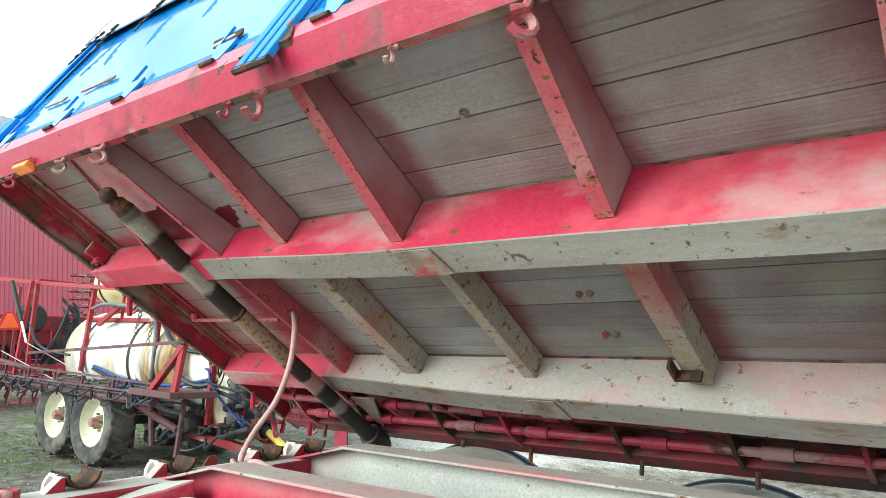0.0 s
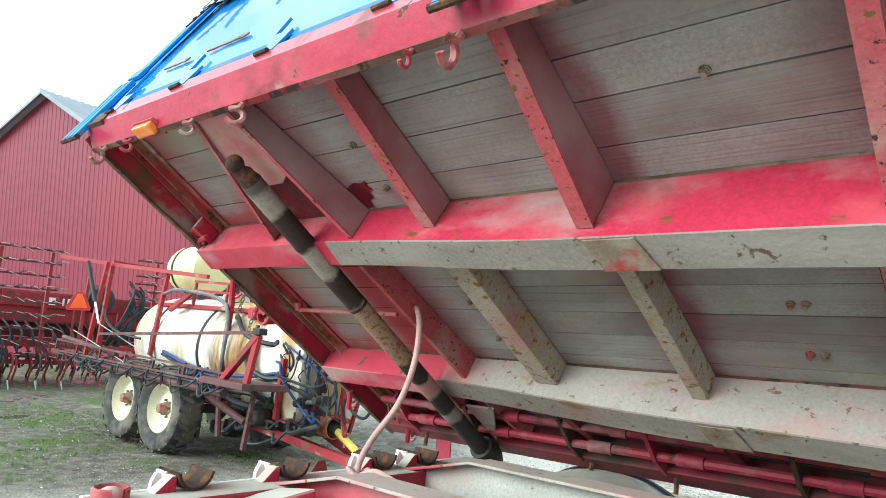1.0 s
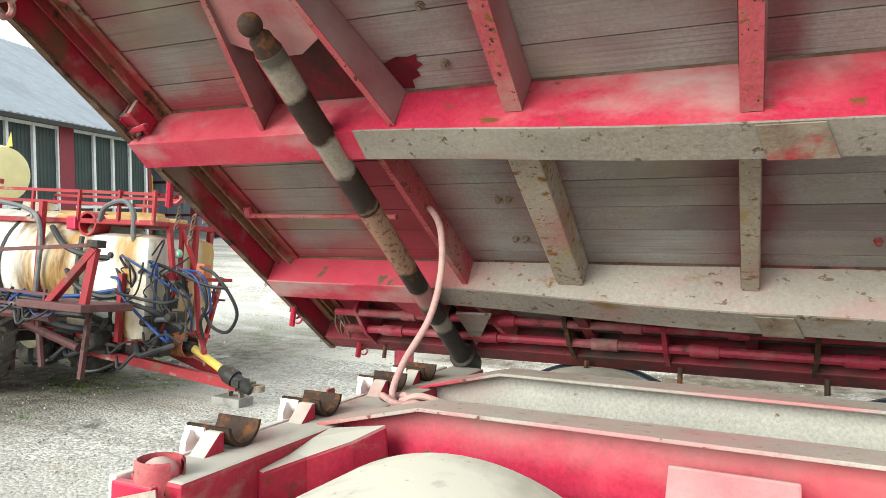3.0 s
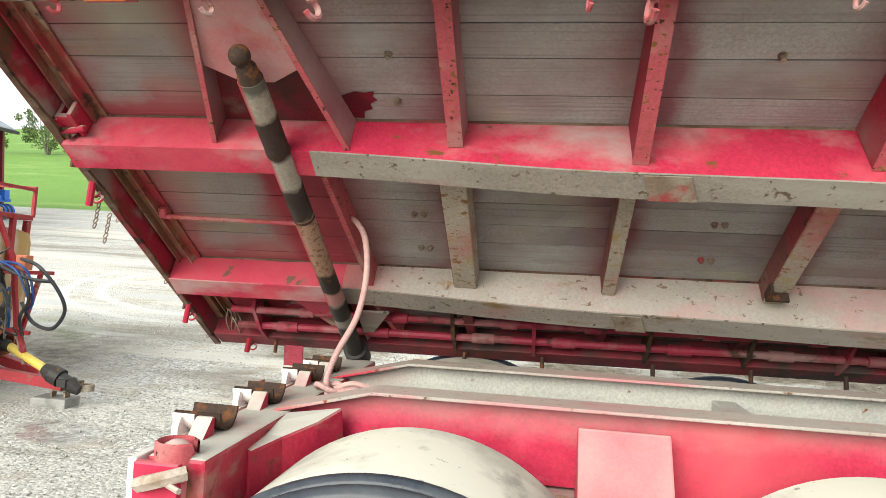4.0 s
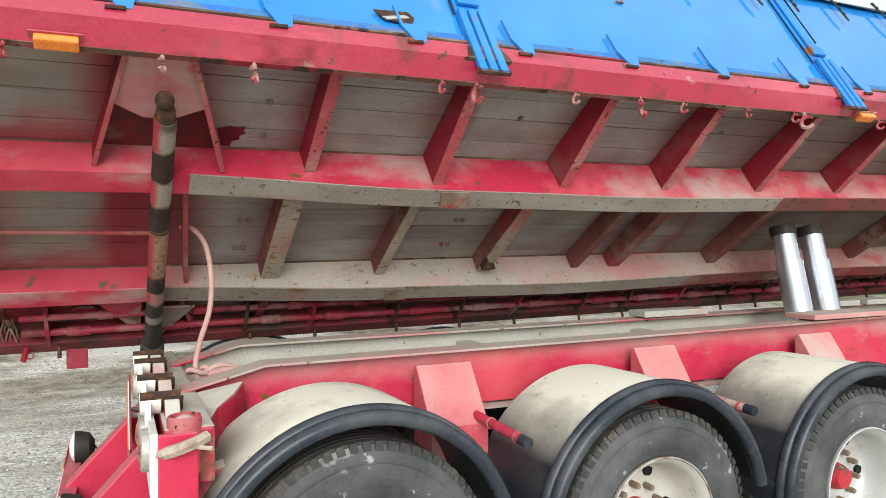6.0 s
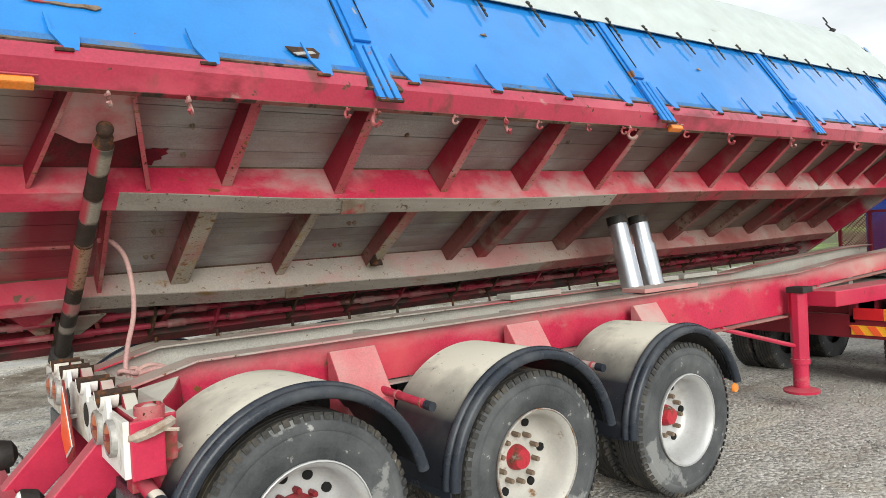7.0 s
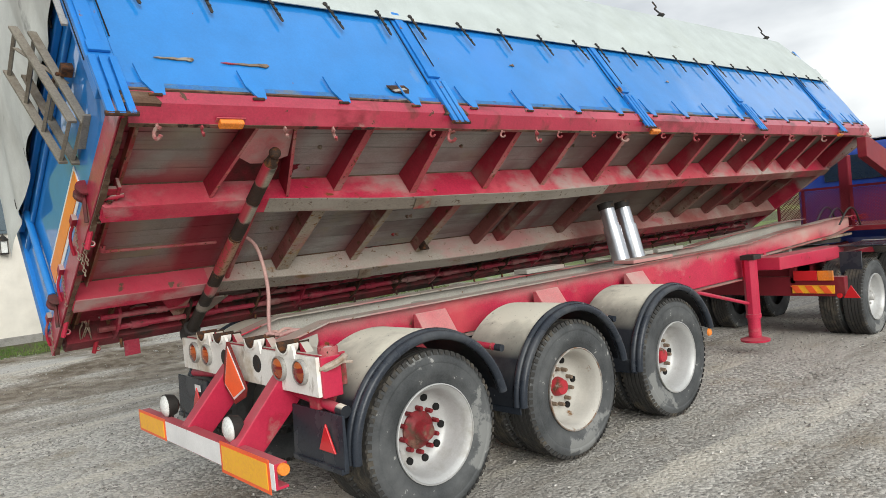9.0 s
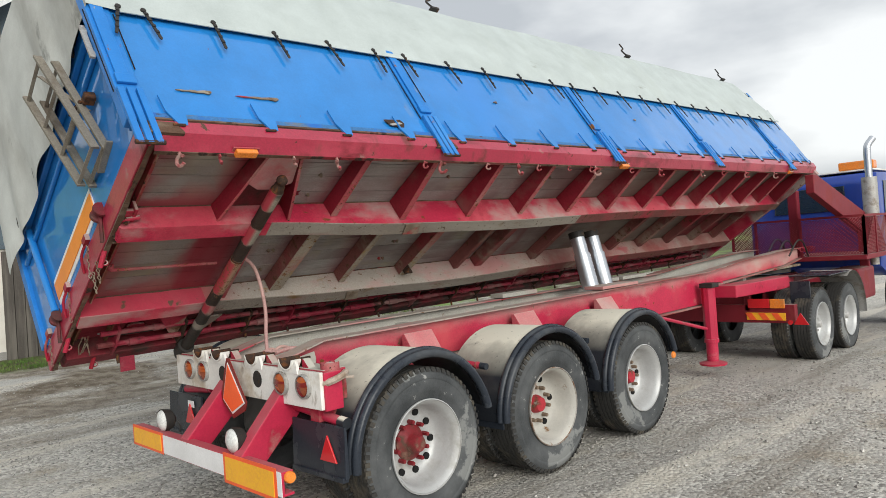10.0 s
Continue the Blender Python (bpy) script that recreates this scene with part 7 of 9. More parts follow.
hose_black = surface("black_rubber_hose", (0.02, 0.021, 0.024), 0.45, layers=[((0.09, 0.09, 0.085), 3.0, 0.5, 0.75, ONE, 6.0, 0.7)])
hose_blue = surface("blue_plastic_hose", (0.012, 0.05, 0.20), 0.4, layers=[((0.06, 0.08, 0.12), 4.0, 0.48, 0.66, ONE, 6.0, 0.7)])
hose_grey = surface("grey_ribbed_hose", (0.13, 0.135, 0.14), 0.55, layers=[((0.22, 0.22, 0.21), 5.0, 0.5, 0.7, ONE, 6.0, 0.7)])
pto_yellow = surface("yellow_shaft_guard", (0.62, 0.45, 0.07), 0.5, layers=[((0.42, 0.33, 0.14), 5.0, 0.5, 0.7, ONE, 6.0, 0.7)])
rim_cream = surface("cream_wheel_paint", (0.66, 0.62, 0.46), 0.5, layers=[((0.35, 0.28, 0.18), 5.0, 0.56, 0.72, ONE, 8.0, 0.8)])
mud_rubber = surface("muddy_farm_tyre", (0.04, 0.04, 0.04), 0.85, layers=[((0.14, 0.125, 0.10), 3.0, 0.42, 0.62, ONE, 8.0, 0.95)], bump=0.3)
board_wood = surface("yellow_pine_board", (0.50, 0.32, 0.12), 0.65, layers=[((0.62, 0.45, 0.22), 4.0, 0.45, 0.65, (0.3, 6, 6), 5.0, 0.7)])
concrete = surface("grey_concrete", (0.30, 0.29, 0.27), 0.9, layers=[((0.18, 0.175, 0.16), 4.0, 0.5, 0.65, ONE, 8.0, 0.9)], bump=0.35)

drill_red = surface("dull_red_drill_paint", (0.27, 0.016, 0.024), 0.5, layers=[((0.12, 0.05, 0.04), 3.0, 0.50, 0.66, ONE, 8.0, 0.85), ((0.30, 0.17, 0.14), 4.0, 0.62, 0.74, ONE, 7.0, 0.9)], bump=0.15)
boom_steel = surface("grimy_boom_steel", (0.11, 0.045, 0.045), 0.65, layers=[((0.20, 0.17, 0.155), 3.0, 0.54, 0.70, ONE, 8.0, 0.8), ((0.05, 0.035, 0.03), 7.0, 0.56, 0.68, ONE, 8.0, 0.9)], bump=0.2)
SPRAYER = Matrix.Translation((-6.726, 3.632, -0.033)) @ Matrix.Rotation(0.0187, 4, 'Z') @ Matrix.Rotation(0.0156, 4, 'Y') @ Matrix.Rotation(-0.0318, 4, 'X') @ Matrix.Scale(0.944, 4) @ Matrix.Translation((7.0, -4.0, 0.0))
sprayer = thing("crop_sprayer", "trailed crop sprayer with stained white tank and red frame", "sprayer", SPRAYER)


def farm_wheel(parent, x, y, z, R, w, spin, rim_m):
    bm = bmesh.new()
    prof = [(R * 0.53, -w * 0.36), (R * 0.62, -w * 0.47), (R * 0.80, -w * 0.52), (R * 0.92, -w * 0.47), (R * 0.95, -w * 0.40), (R * 0.955, 0.0), (R * 0.95, w * 0.40), (R * 0.92, w * 0.47), (R * 0.80, w * 0.52), (R * 0.62, w * 0.47), (R * 0.53, w * 0.36)]
    lathe(bm, prof, "y", 48)
    wh = part("wheel", bm, mud_rubber, parent, "muddy farm tyre on a cream rim", smooth=True)
    wh.matrix_basis = Matrix.Translation((x, y, z)) @ Matrix.Rotation(spin, 4, 'Y')
    for s in (1, -1):
        bm = bmesh.new()
        a = []
        for t, yy, rr in ((-0.045, -0.02, 1.0), (0.045, -0.02, 1.0), (0.19, w * 0.5, 0.97), (0.10, w * 0.5, 0.97)):
            for r in (R * 0.93, R * rr):
                a.append(bm.verts.new((r * math.cos(t), yy * s, r * math.sin(t))))
        for f in ((1, 3, 5, 7), (0, 1, 7, 6), (2, 3, 1, 0), (4, 5, 3, 2), (6, 7, 5, 4)):
            bm.faces.new([a[i] for i in f])
        lug = part("lug", bm, mud_rubber, wh)
        for k in range(20):
            if k:
                lug = again(lug, Matrix.Identity(4), wh)
            lug.matrix_basis = Matrix.Rotation(-6.28318 * (k + (0.5 if s < 0 else 0)) / 20, 4, 'Y')
    bm = bmesh.new()
    lathe(bm, [(R * 0.56, -w * 0.40), (R * 0.54, -w * 0.42), (R * 0.51, -w * 0.30), (R * 0.47, -w * 0.10), (R * 0.40, -w * 0.02), (R * 0.25, -w * 0.08), (0.0, -w * 0.08)], "y", 36)
    part("rim", bm, rim_m, wh, smooth=True)
    bm = bmesh.new()
    lathe(bm, [(0.10, -w * 0.08), (0.085, -w * 0.22), (0.06, -w * 0.45), (0.0, -w * 0.46)], "y", 16)
    for k in range(6):
        t = 1.0472 * k
        lathe(bm, [(0.0, -w * 0.18), (0.016, -w * 0.18), (0.016, -w * 0.05)], "y", 6, (0.12 * math.cos(t), 0, 0.12 * math.sin(t)))
    part("hub", bm, rusty_steel, wh, smooth=True)
    return wh


farm_wheel(sprayer, -7.66, 3.02, 0.60, 0.61, 0.36, 0.2, rim_cream)
farm_wheel(sprayer, -8.86, 3.06, 0.60, 0.61, 0.36, 0.9, rim_cream)
farm_wheel(sprayer, -7.66, 4.85, 0.60, 0.61, 0.36, 0.5, rim_cream)
farm_wheel(sprayer, -8.86, 4.85, 0.60, 0.61, 0.36, 1.4, rim_cream)
bm = bmesh.new()
for x in (-7.66, -8.86):
    box(bm, x - 0.06, x + 0.06, 3.2, 4.9, 0.55, 0.67)
box(bm, -9.0, -7.5, 3.30, 3.40, 0.58, 0.72)
box(bm, -9.0, -7.5, 4.58, 4.68, 0.58, 0.72)
part("axles", bm, black_iron, sprayer, bevel=0.01)
# main tank with domed ends
bm = bmesh.new()
prof = [(0.0, -10.05), (0.30, -10.02), (0.55, -9.92), (0.68, -9.75), (0.72, -9.5), (0.72, -8.7), (0.735, -8.65), (0.735, -8.55), (0.72, -8.5), (0.72, -7.0), (0.69, -6.62), (0.60, -6.44), (0.35, -6.35), (0.0, -6.33)]
lathe(bm, prof, "x", 40, (0, 4.05, 1.52))
tank = part("main_tank", bm, poly_white, sprayer, "white polythene tank with brown stains", smooth=True)
for x in (-9.1, -7.7):
    bm = bmesh.new()
    lathe(bm, [(0.726, x - 0.03), (0.731, x - 0.03), (0.731, x + 0.03), (0.726, x + 0.03)], "x", 40, (0, 4.05, 1.52))
    part("tank_strap", bm, black_iron, tank)
bm = bmesh.new()
lathe(bm, [(0.0, 2.34), (0.20, 2.34), (0.21, 2.30), (0.22, 2.2)], "z", 24, (-8.0, 4.05, 0))
part("tank_lid", bm, poly_white, tank, smooth=True)
bm = bmesh.new()
box(bm, -6.75, -5.46, 3.50, 4.66, 0.72, 1.96)
part("front_tank", bm, poly_white, sprayer, "square white polythene rinse tank", bevel=0.16, smooth=True)
# yellow drum on the platform
bm = bmesh.new()
lathe(bm, [(0.0, -9.52), (0.28, -9.51), (0.37, -9.46), (0.40, -9.36), (0.40, -9.05), (0.41, -9.03), (0.41, -8.99), (0.40, -8.97), (0.40, -8.72), (0.37, -8.60), (0.28, -8.55), (0.0, -8.54)], "x", 36, (0, 3.95, 2.72))
drum = part("clean_water_drum", bm, poly_cream, sprayer, "pale yellow round plastic drum", smooth=True)
bm = bmesh.new()
lathe(bm, [(0.405, -9.26), (0.412, -9.26), (0.412, -9.22), (0.405, -9.22)], "x", 36, (0, 3.95, 2.72))
part("drum_band", bm, black_iron, drum)
bm = bmesh.new()
lathe(bm, [(0.0, 3.19), (0.13, 3.19), (0.14, 3.16), (0.14, 3.08)], "z", 20, (-9.05, 3.95, 0))
part("drum_lid", bm, spray_red, drum, smooth=True)
bm = bmesh.new()
prism(bm, [(-8.62, 3.10), (-8.50, 3.10), (-8.55, 3.30)], "y", 3.95, 3.955)
part("drum_flag", bm, pto_yellow, drum)


def bars(name, mtl, segs, r, label="", square=True):
    """Straight bars, each one a part of the sprayer."""
    for a, b in segs:
        bm = bmesh.new()
        pipe(bm, [a, b], r * (1.25 if square else 1.0), 4 if square else 8)
        part(name, bm, mtl, sprayer, label)


# main frame, drawbar and hitch
bars("frame_bar", spray_red, [((-10.4, 3.55, 0.80), (-5.6, 3.55, 0.72)), ((-10.4, 4.6, 0.80), (-5.6, 4.6, 0.72)), ((-5.65, 3.5, 0.72), (-5.65, 4.65, 0.72)), ((-7.02, 3.35, 0.75), (-7.02, 3.35, 2.30)), ((-7.02, 4.75, 0.75), (-7.02, 4.75, 2.30)), ((-5.78, 3.46, 0.72), (-5.78, 3.46, 1.5)), ((-5.62, 4.6, 0.72), (-5.55, 4.6, 2.06))], 0.036)
bars("drawbar", spray_red, [((-6.4, 3.60, 0.56), (-4.45, 3.96, 0.31)), ((-6.4, 4.55, 0.60), (-4.45, 4.06, 0.31))], 0.06)
bm = bmesh.new()
box(bm, -4.55, -4.30, 3.95, 4.09, 0.24, 0.36)
lathe(bm, [(0.045, 0.26), (0.085, 0.26), (0.085, 0.33), (0.045, 0.33), (0.045, 0.26)], "z", 16, (-4.23, 4.02, 0))
part("hitch_eye", bm, rusty_steel, sprayer, bevel=0.0)
bm = bmesh.new()
lathe(bm, [(0.07, 3.98), (0.09, 3.98), (0.09, 4.06), (0.07, 4.06), (0.07, 3.98)], "y", 16, (-4.52, 0, 0.19))
part("parking_hoop", bm, rusty_steel, sprayer)
blk = part("concrete_block", dims(-4.62, -4.24, 3.58, 3.82, -0.02, 0.09), concrete, None, bevel=0.012)
tagged(blk, "small grey concrete block under the sprayer hitch", "block")
# pump, drive shaft
bm = bmesh.new()
lathe(bm, [(0.0, -5.85), (0.17, -5.85), (0.21, -5.78), (0.21, -5.62), (0.18, -5.52), (0.18, -5.44), (0.10, -5.40), (0.0, -5.40)], "x", 20, (0, 3.92, 0.78))
pump = part("diaphragm_pump", bm, black_iron, sprayer, "oily black diaphragm pump", smooth=True)
for k in range(6):
    t = 1.0472 * k
    bm = bmesh.new()
    lathe(bm, [(0.0, -5.82), (0.075, -5.82), (0.075, -5.48), (0.0, -5.47)], "x", 10, (0, 3.92 + 0.20 * math.cos(t), 0.78 + 0.20 * math.sin(t)))
    part("pump_head", bm, black_iron, pump, smooth=True)
bm = bmesh.new()
box(bm, -6.25, -5.95, 3.45, 3.75, 0.55, 0.90)
lathe(bm, [(0.0, 3.30), (0.09, 3.30), (0.11, 3.36), (0.11, 3.46)], "y", 14, (-6.0, 0, 0.72))
part("filter_housing", bm, black_iron, sprayer, bevel=0.03)
bm = bmesh.new()
lathe(bm, [(0.125, -5.40), (0.14, -5.34), (0.145, -5.14), (0.13, -5.14), (0.12, -5.34)], "x", 22, (0, 3.92, 0.70))
part("shaft_cone", bm, surface("rusty_orange_guard", (0.36, 0.12, 0.06), 0.7, layers=[(RUST, 6.0, 0.5, 0.65, ONE, 7.0, 0.9)]), sprayer, "rusty orange shaft guard cone", smooth=True)
bm = bmesh.new()
pipe(bm, [(-5.30, 3.92, 0.72), (-5.08, 3.92, 0.67)], [0.085, 0.06], 12)
part("shaft_joint", bm, black_iron, sprayer, smooth=True)
bm = bmesh.new()
pipe(bm, [(-5.10, 3.92, 0.675), (-4.62, 3.92, 0.455)], 0.047, 14)
part("drive_shaft_guard", bm, pto_yellow, sprayer, "yellow plastic drive shaft guard", smooth=True)
bm = bmesh.new()
pipe(bm, [(-4.66, 3.92, 0.475), (-4.56, 3.92, 0.425)], [0.06, 0.10], 12)
pipe(bm, [(-4.56, 3.92, 0.425), (-4.46, 3.92, 0.385)], 0.10, 12)
pipe(bm, [(-4.46, 3.92, 0.385), (-4.36, 3.92, 0.335)], 0.075, 10)
pipe(bm, [(-4.36, 3.92, 0.335), (-4.24, 3.92, 0.27)], [0.09, 0.05], 10)
box(bm, -4.44, -4.34, 3.82, 4.02, 0.31, 0.39)
part("shaft_yoke", bm, black_iron, sprayer, smooth=True)
# control frame above the pump
bars("control_frame", spray_red, [((-6.2, 3.62, 0.50), (-5.40, 3.80, 1.52)), ((-6.40, 3.60, 1.53), (-5.10, 3.85, 1.47)), ((-5.10, 3.85, 1.47), (-5.05, 4.45, 1.47)), ((-5.38, 4.4, 0.6), (-5.15, 4.4, 1.5)), ((-5.35, 3.9, 1.45), (-5.36, 3.9, 2.05)), ((-5.36, 3.9, 2.05), (-5.15, 4.0, 1.5)), ((-5.52, 3.7, 1.5), (-5.60, 3.7, 1.85)), ((-5.05, 3.95, 0.85), (-5.15, 3.95, 1.5)), ((-4.90, 3.9, 0.62), (-4.98, 3.9, 0.85)), ((-5.15, 3.9, 0.86), (-4.86, 3.9, 0.83)), ((-5.62, 3.7, 0.85), (-5.60, 3.7, 1.5)), ((-5.45, 3.75, 0.85), (-5.28, 3.8, 1.45))], 0.024)
bars("control_frame", rusty_steel, [((-5.0, 3.9, 0.83), (-4.88, 3.9, 0.50)), ((-5.95, 3.62, 0.6), (-5.95, 3.62, 1.5)), ((-5.3, 4.1, 0.8), (-5.25, 4.1, 1.45))], 0.02)
bm = bmesh.new()
box(bm, -5.06, -4.94, 3.84, 3.96, 1.50, 1.66)
part("junction_box", bm, surface("faded_orange_box", (0.45, 0.13, 0.06), 0.6), sprayer, bevel=0.012)
for k, (x, y, z, s) in enumerate(((-6.02, 3.60, 1.70, 0.08), (-5.86, 3.64, 1.70, 0.06), (-5.74, 3.66, 1.72, 0.05), (-5.62, 3.68, 1.60, 0.05), (-5.95, 3.62, 1.57, 0.05), (-5.22, 3.8, 1.40, 0.05), (-5.35, 3.78, 1.18, 0.06))):
    bm = bmesh.new()
    box(bm, x - s, x + s, y - s, y + s, z - s, z + s)
    lathe(bm, [(0.0, z + s + 0.07), (0.03, z + s + 0.07), (0.03, z + s)], "z", 10, (x, y, 0))
    lathe(bm, [(0.0, y - s - 0.05), (0.035, y - s - 0.05), (0.04, y - s)], "y", 10, (x, 0, z))
    part("spray_valve", bm, black_iron, sprayer, bevel=0.01)
bm = bmesh.new()
box(bm, -5.90, -5.83, 3.60, 3.66, 1.80, 1.90)
part("valve_knob", bm, surface("green_plastic_knob", (0.10, 0.35, 0.22), 0.5), sprayer, bevel=0.01)
bm = bmesh.new()
lathe(bm, [(0.0, 3.80), (0.05, 3.80), (0.055, 3.82), (0.05, 3.86)], "y", 16, (-5.34, 0, 1.76))
gauge = part("pressure_gauge", bm, surface("pale_green_dial", (0.25, 0.55, 0.35), 0.4), sprayer, "small pressure gauge with pale green rim", smooth=True)
bm = bmesh.new()
lathe(bm, [(0.0, 3.795), (0.036, 3.795), (0.036, 3.80)], "y", 16, (-5.34, 0, 1.76))
part("gauge_face", bm, white_tape, gauge)
bm = bmesh.new()
box(bm, -6.75, -6.60, 3.46, 3.6, 1.98, 2.14)
part("filler_valve", bm, red_frame, sprayer, bevel=0.02)
bm = bmesh.new()
lathe(bm, [(0.12, 3.50), (0.15, 3.50), (0.15, 3.72), (0.12, 3.72), (0.12, 3.5)], "y", 18, (-6.45, 0, 2.06))
part("filler_neck", bm, spray_red, sprayer, smooth=True)
# walkway, rails and boards
bm = bmesh.new()
box(bm, -9.4, -5.40, 3.5, 4.5, 2.06, 2.12)
part("walkway", bm, spray_red, sprayer, bevel=0.01)
bars("handrail", spray_red, [((-8.3, 3.48, 2.48), (-5.41, 3.55, 2.42)), ((-8.3, 3.48, 2.34), (-5.41, 3.55, 2.28)), ((-5.41, 3.55, 2.42), (-5.41, 4.5, 2.42)), ((-8.3, 4.5, 2.50), (-5.41, 4.5, 2.44))] + [((x, 3.5, 2.10), (x, 3.5, 2.46)) for x in (-8.3, -7.4, -6.6, -5.95, -5.41)] + [((x, 4.5, 2.10), (x, 4.5, 2.46)) for x in (-8.3, -6.6, -5.41)], 0.02)
for y, z in ((3.65, 2.125), (3.95, 2.125), (3.8, 2.18)):
    bm = bmesh.new()
    box(bm, -7.1 - (y - 3.6), -5.5 - (z - 2.12) * 4, y, y + 0.20, z, z + 0.05)
    part("timber_board", bm, board_wood, sprayer, "yellowish timber board", bevel=0.006)
bars("ladder_bar", spray_red, [((-5.30, 3.75, 1.45), (-5.42, 3.75, 2.1)), ((-5.42, 4.2, 1.45), (-5.42, 4.2, 2.1))], 0.03)


def hose(pts, r, mtl, name="hose"):
    bm = bmesh.new()
    pipe(bm, curve_pts(pts, 6), r, 8)
    part(name, bm, mtl, sprayer, smooth=True)


hose([(-7.6, 3.5, 1.15), (-7.0, 3.33, 1.0), (-6.6, 3.3, 0.86), (-6.2, 3.4, 0.82), (-5.9, 3.7, 0.85)], 0.05, hose_black)
hose([(-6.9, 3.40, 2.0), (-6.6, 3.35, 1.78), (-6.3, 3.42, 1.68), (-6.0, 3.55, 1.66)], 0.035, hose_black)
hose([(-6.6, 3.4, 1.5), (-6.35, 3.35, 1.32), (-6.0, 3.40, 1.22), (-5.75, 3.5, 1.28), (-5.62, 3.6, 1.42)], 0.036, hose_black)
hose([(-6.45, 3.45, 1.9), (-6.42, 3.38, 1.4), (-6.30, 3.40, 1.05), (-6.0, 3.5, 0.92), (-5.85, 3.6, 0.88)], 0.03, hose_black)
hose([(-6.9, 3.38, 0.95), (-6.5, 3.35, 0.98), (-6.2, 3.42, 0.96), (-5.95, 3.55, 0.85)], 0.034, hose_black)
hose([(-5.95, 3.55, 0.85), (-5.95, 3.5, 1.08), (-5.7, 3.5, 1.16), (-5.4, 3.6, 1.08), (-5.3, 3.75, 0.95)], 0.034, hose_black)
hose([(-6.0, 3.55, 1.6), (-5.85, 3.5, 1.45), (-5.88, 3.52, 1.2), (-5.9, 3.6, 0.95)], 0.03, hose_black)
hose([(-5.85, 3.6, 1.62), (-5.55, 3.55, 1.66), (-5.2, 3.7, 1.55), (-4.85, 3.78, 1.42), (-4.60, 3.85, 1.40)], 0.02, hose_black)
hose([(-5.0, 3.85, 1.62), (-4.75, 3.8, 1.55), (-4.55, 3.85, 1.32), (-4.48, 3.9, 1.10), (-4.62, 3.92, 0.90), (-4.85, 3.92, 0.95), (-5.0, 3.92, 1.15)], 0.02, hose_black)
hose([(-5.1, 3.82, 1.50), (-4.9, 3.78, 1.45), (-4.83, 3.8, 1.2), (-4.95, 3.85, 1.0), (-4.92, 3.88, 0.8)], 0.018, hose_black)
hose([(-5.4, 3.72, 1.45), (-5.3, 3.68, 1.30), (-5.32, 3.7, 1.05), (-5.5, 3.78, 0.95)], 0.026, hose_black)
hose([(-5.75, 3.6, 1.0), (-5.45, 3.55, 0.98), (-5.25, 3.65, 1.0), (-5.15, 3.8, 0.9)], 0.03, hose_grey)
hose([(-5.2, 3.8, 1.58), (-4.92, 3.75, 1.55), (-4.83, 3.8, 1.40), (-4.82, 3.85, 1.15), (-4.95, 3.88, 1.05)], 0.014, hose_blue)
hose([(-5.3, 3.8, 1.6), (-4.98, 3.75, 1.5), (-4.87, 3.78, 1.3), (-4.84, 3.82, 1.18)], 0.014, hose_blue)
hose([(-5.1, 3.8, 1.15), (-5.02, 3.78, 1.02), (-5.05, 3.82, 0.88)], 0.014, hose_blue)
hose([(-5.8, 3.55, 1.38), (-5.6, 3.52, 1.42), (-5.45, 3.6, 1.5)], 0.014, hose_blue)
hose([(-8.6, 3.3, 1.35), (-7.8, 3.28, 1.22), (-7.0, 3.3, 1.18), (-6.4, 3.35, 1.2), (-5.9, 3.5, 1.3)], 0.026, hose_blue)
hose([(-8.6, 3.28, 1.31), (-7.8, 3.26, 1.17), (-7.0, 3.28, 1.13), (-6.4, 3.33, 1.14), (-6.0, 3.5, 1.2)], 0.02, hose_black)
hose([(-8.9, 3.32, 2.25), (-8.4, 3.3, 2.32), (-7.3, 3.3, 2.22), (-6.95, 3.28, 1.95), (-6.95, 3.28, 1.2)], 0.028, hose_grey)
hose([(-6.25, 3.5, 2.1), (-6.10, 3.45, 2.26), (-5.85, 3.47, 2.33), (-5.72, 3.5, 2.2), (-5.72, 3.52, 1.95), (-5.72, 3.6, 1.75)], 0.030, hose_grey)
hose([(-10.3, 3.0, 2.0), (-9.8, 2.9, 1.7), (-9.4, 2.95, 1.55), (-9.0, 3.1, 1.5)], 0.02, hose_black)
rr = random.Random(8)
for k in range(12):
    x, z = rr.uniform(-6.1, -5.1), rr.uniform(1.3, 1.62)
    pts = [(x, 3.62 + rr.uniform(-0.05, 0.2), z)]
    for j in range(3):
        pts.append((pts[-1][0] + rr.uniform(-0.18, 0.22), 3.65 + rr.uniform(-0.1, 0.2), pts[-1][2] - rr.uniform(0.05, 0.25)))
    hose(pts, rr.choice((0.010, 0.014, 0.02)), hose_black, "thin_hose")
rr = random.Random(9)
for k in range(8):
    x = -10.6 + 0.6 * k + rr.uniform(-0.2, 0.2)
    hose([(x, 2.66, 1.10), (x + 0.12, 2.60, 1.0 + rr.uniform(-0.03, 0.05)), (x + 0.3, 2.62, 1.02), (x + 0.42, 2.67, 1.12)], 0.013, hose_black, "nozzle_hose")

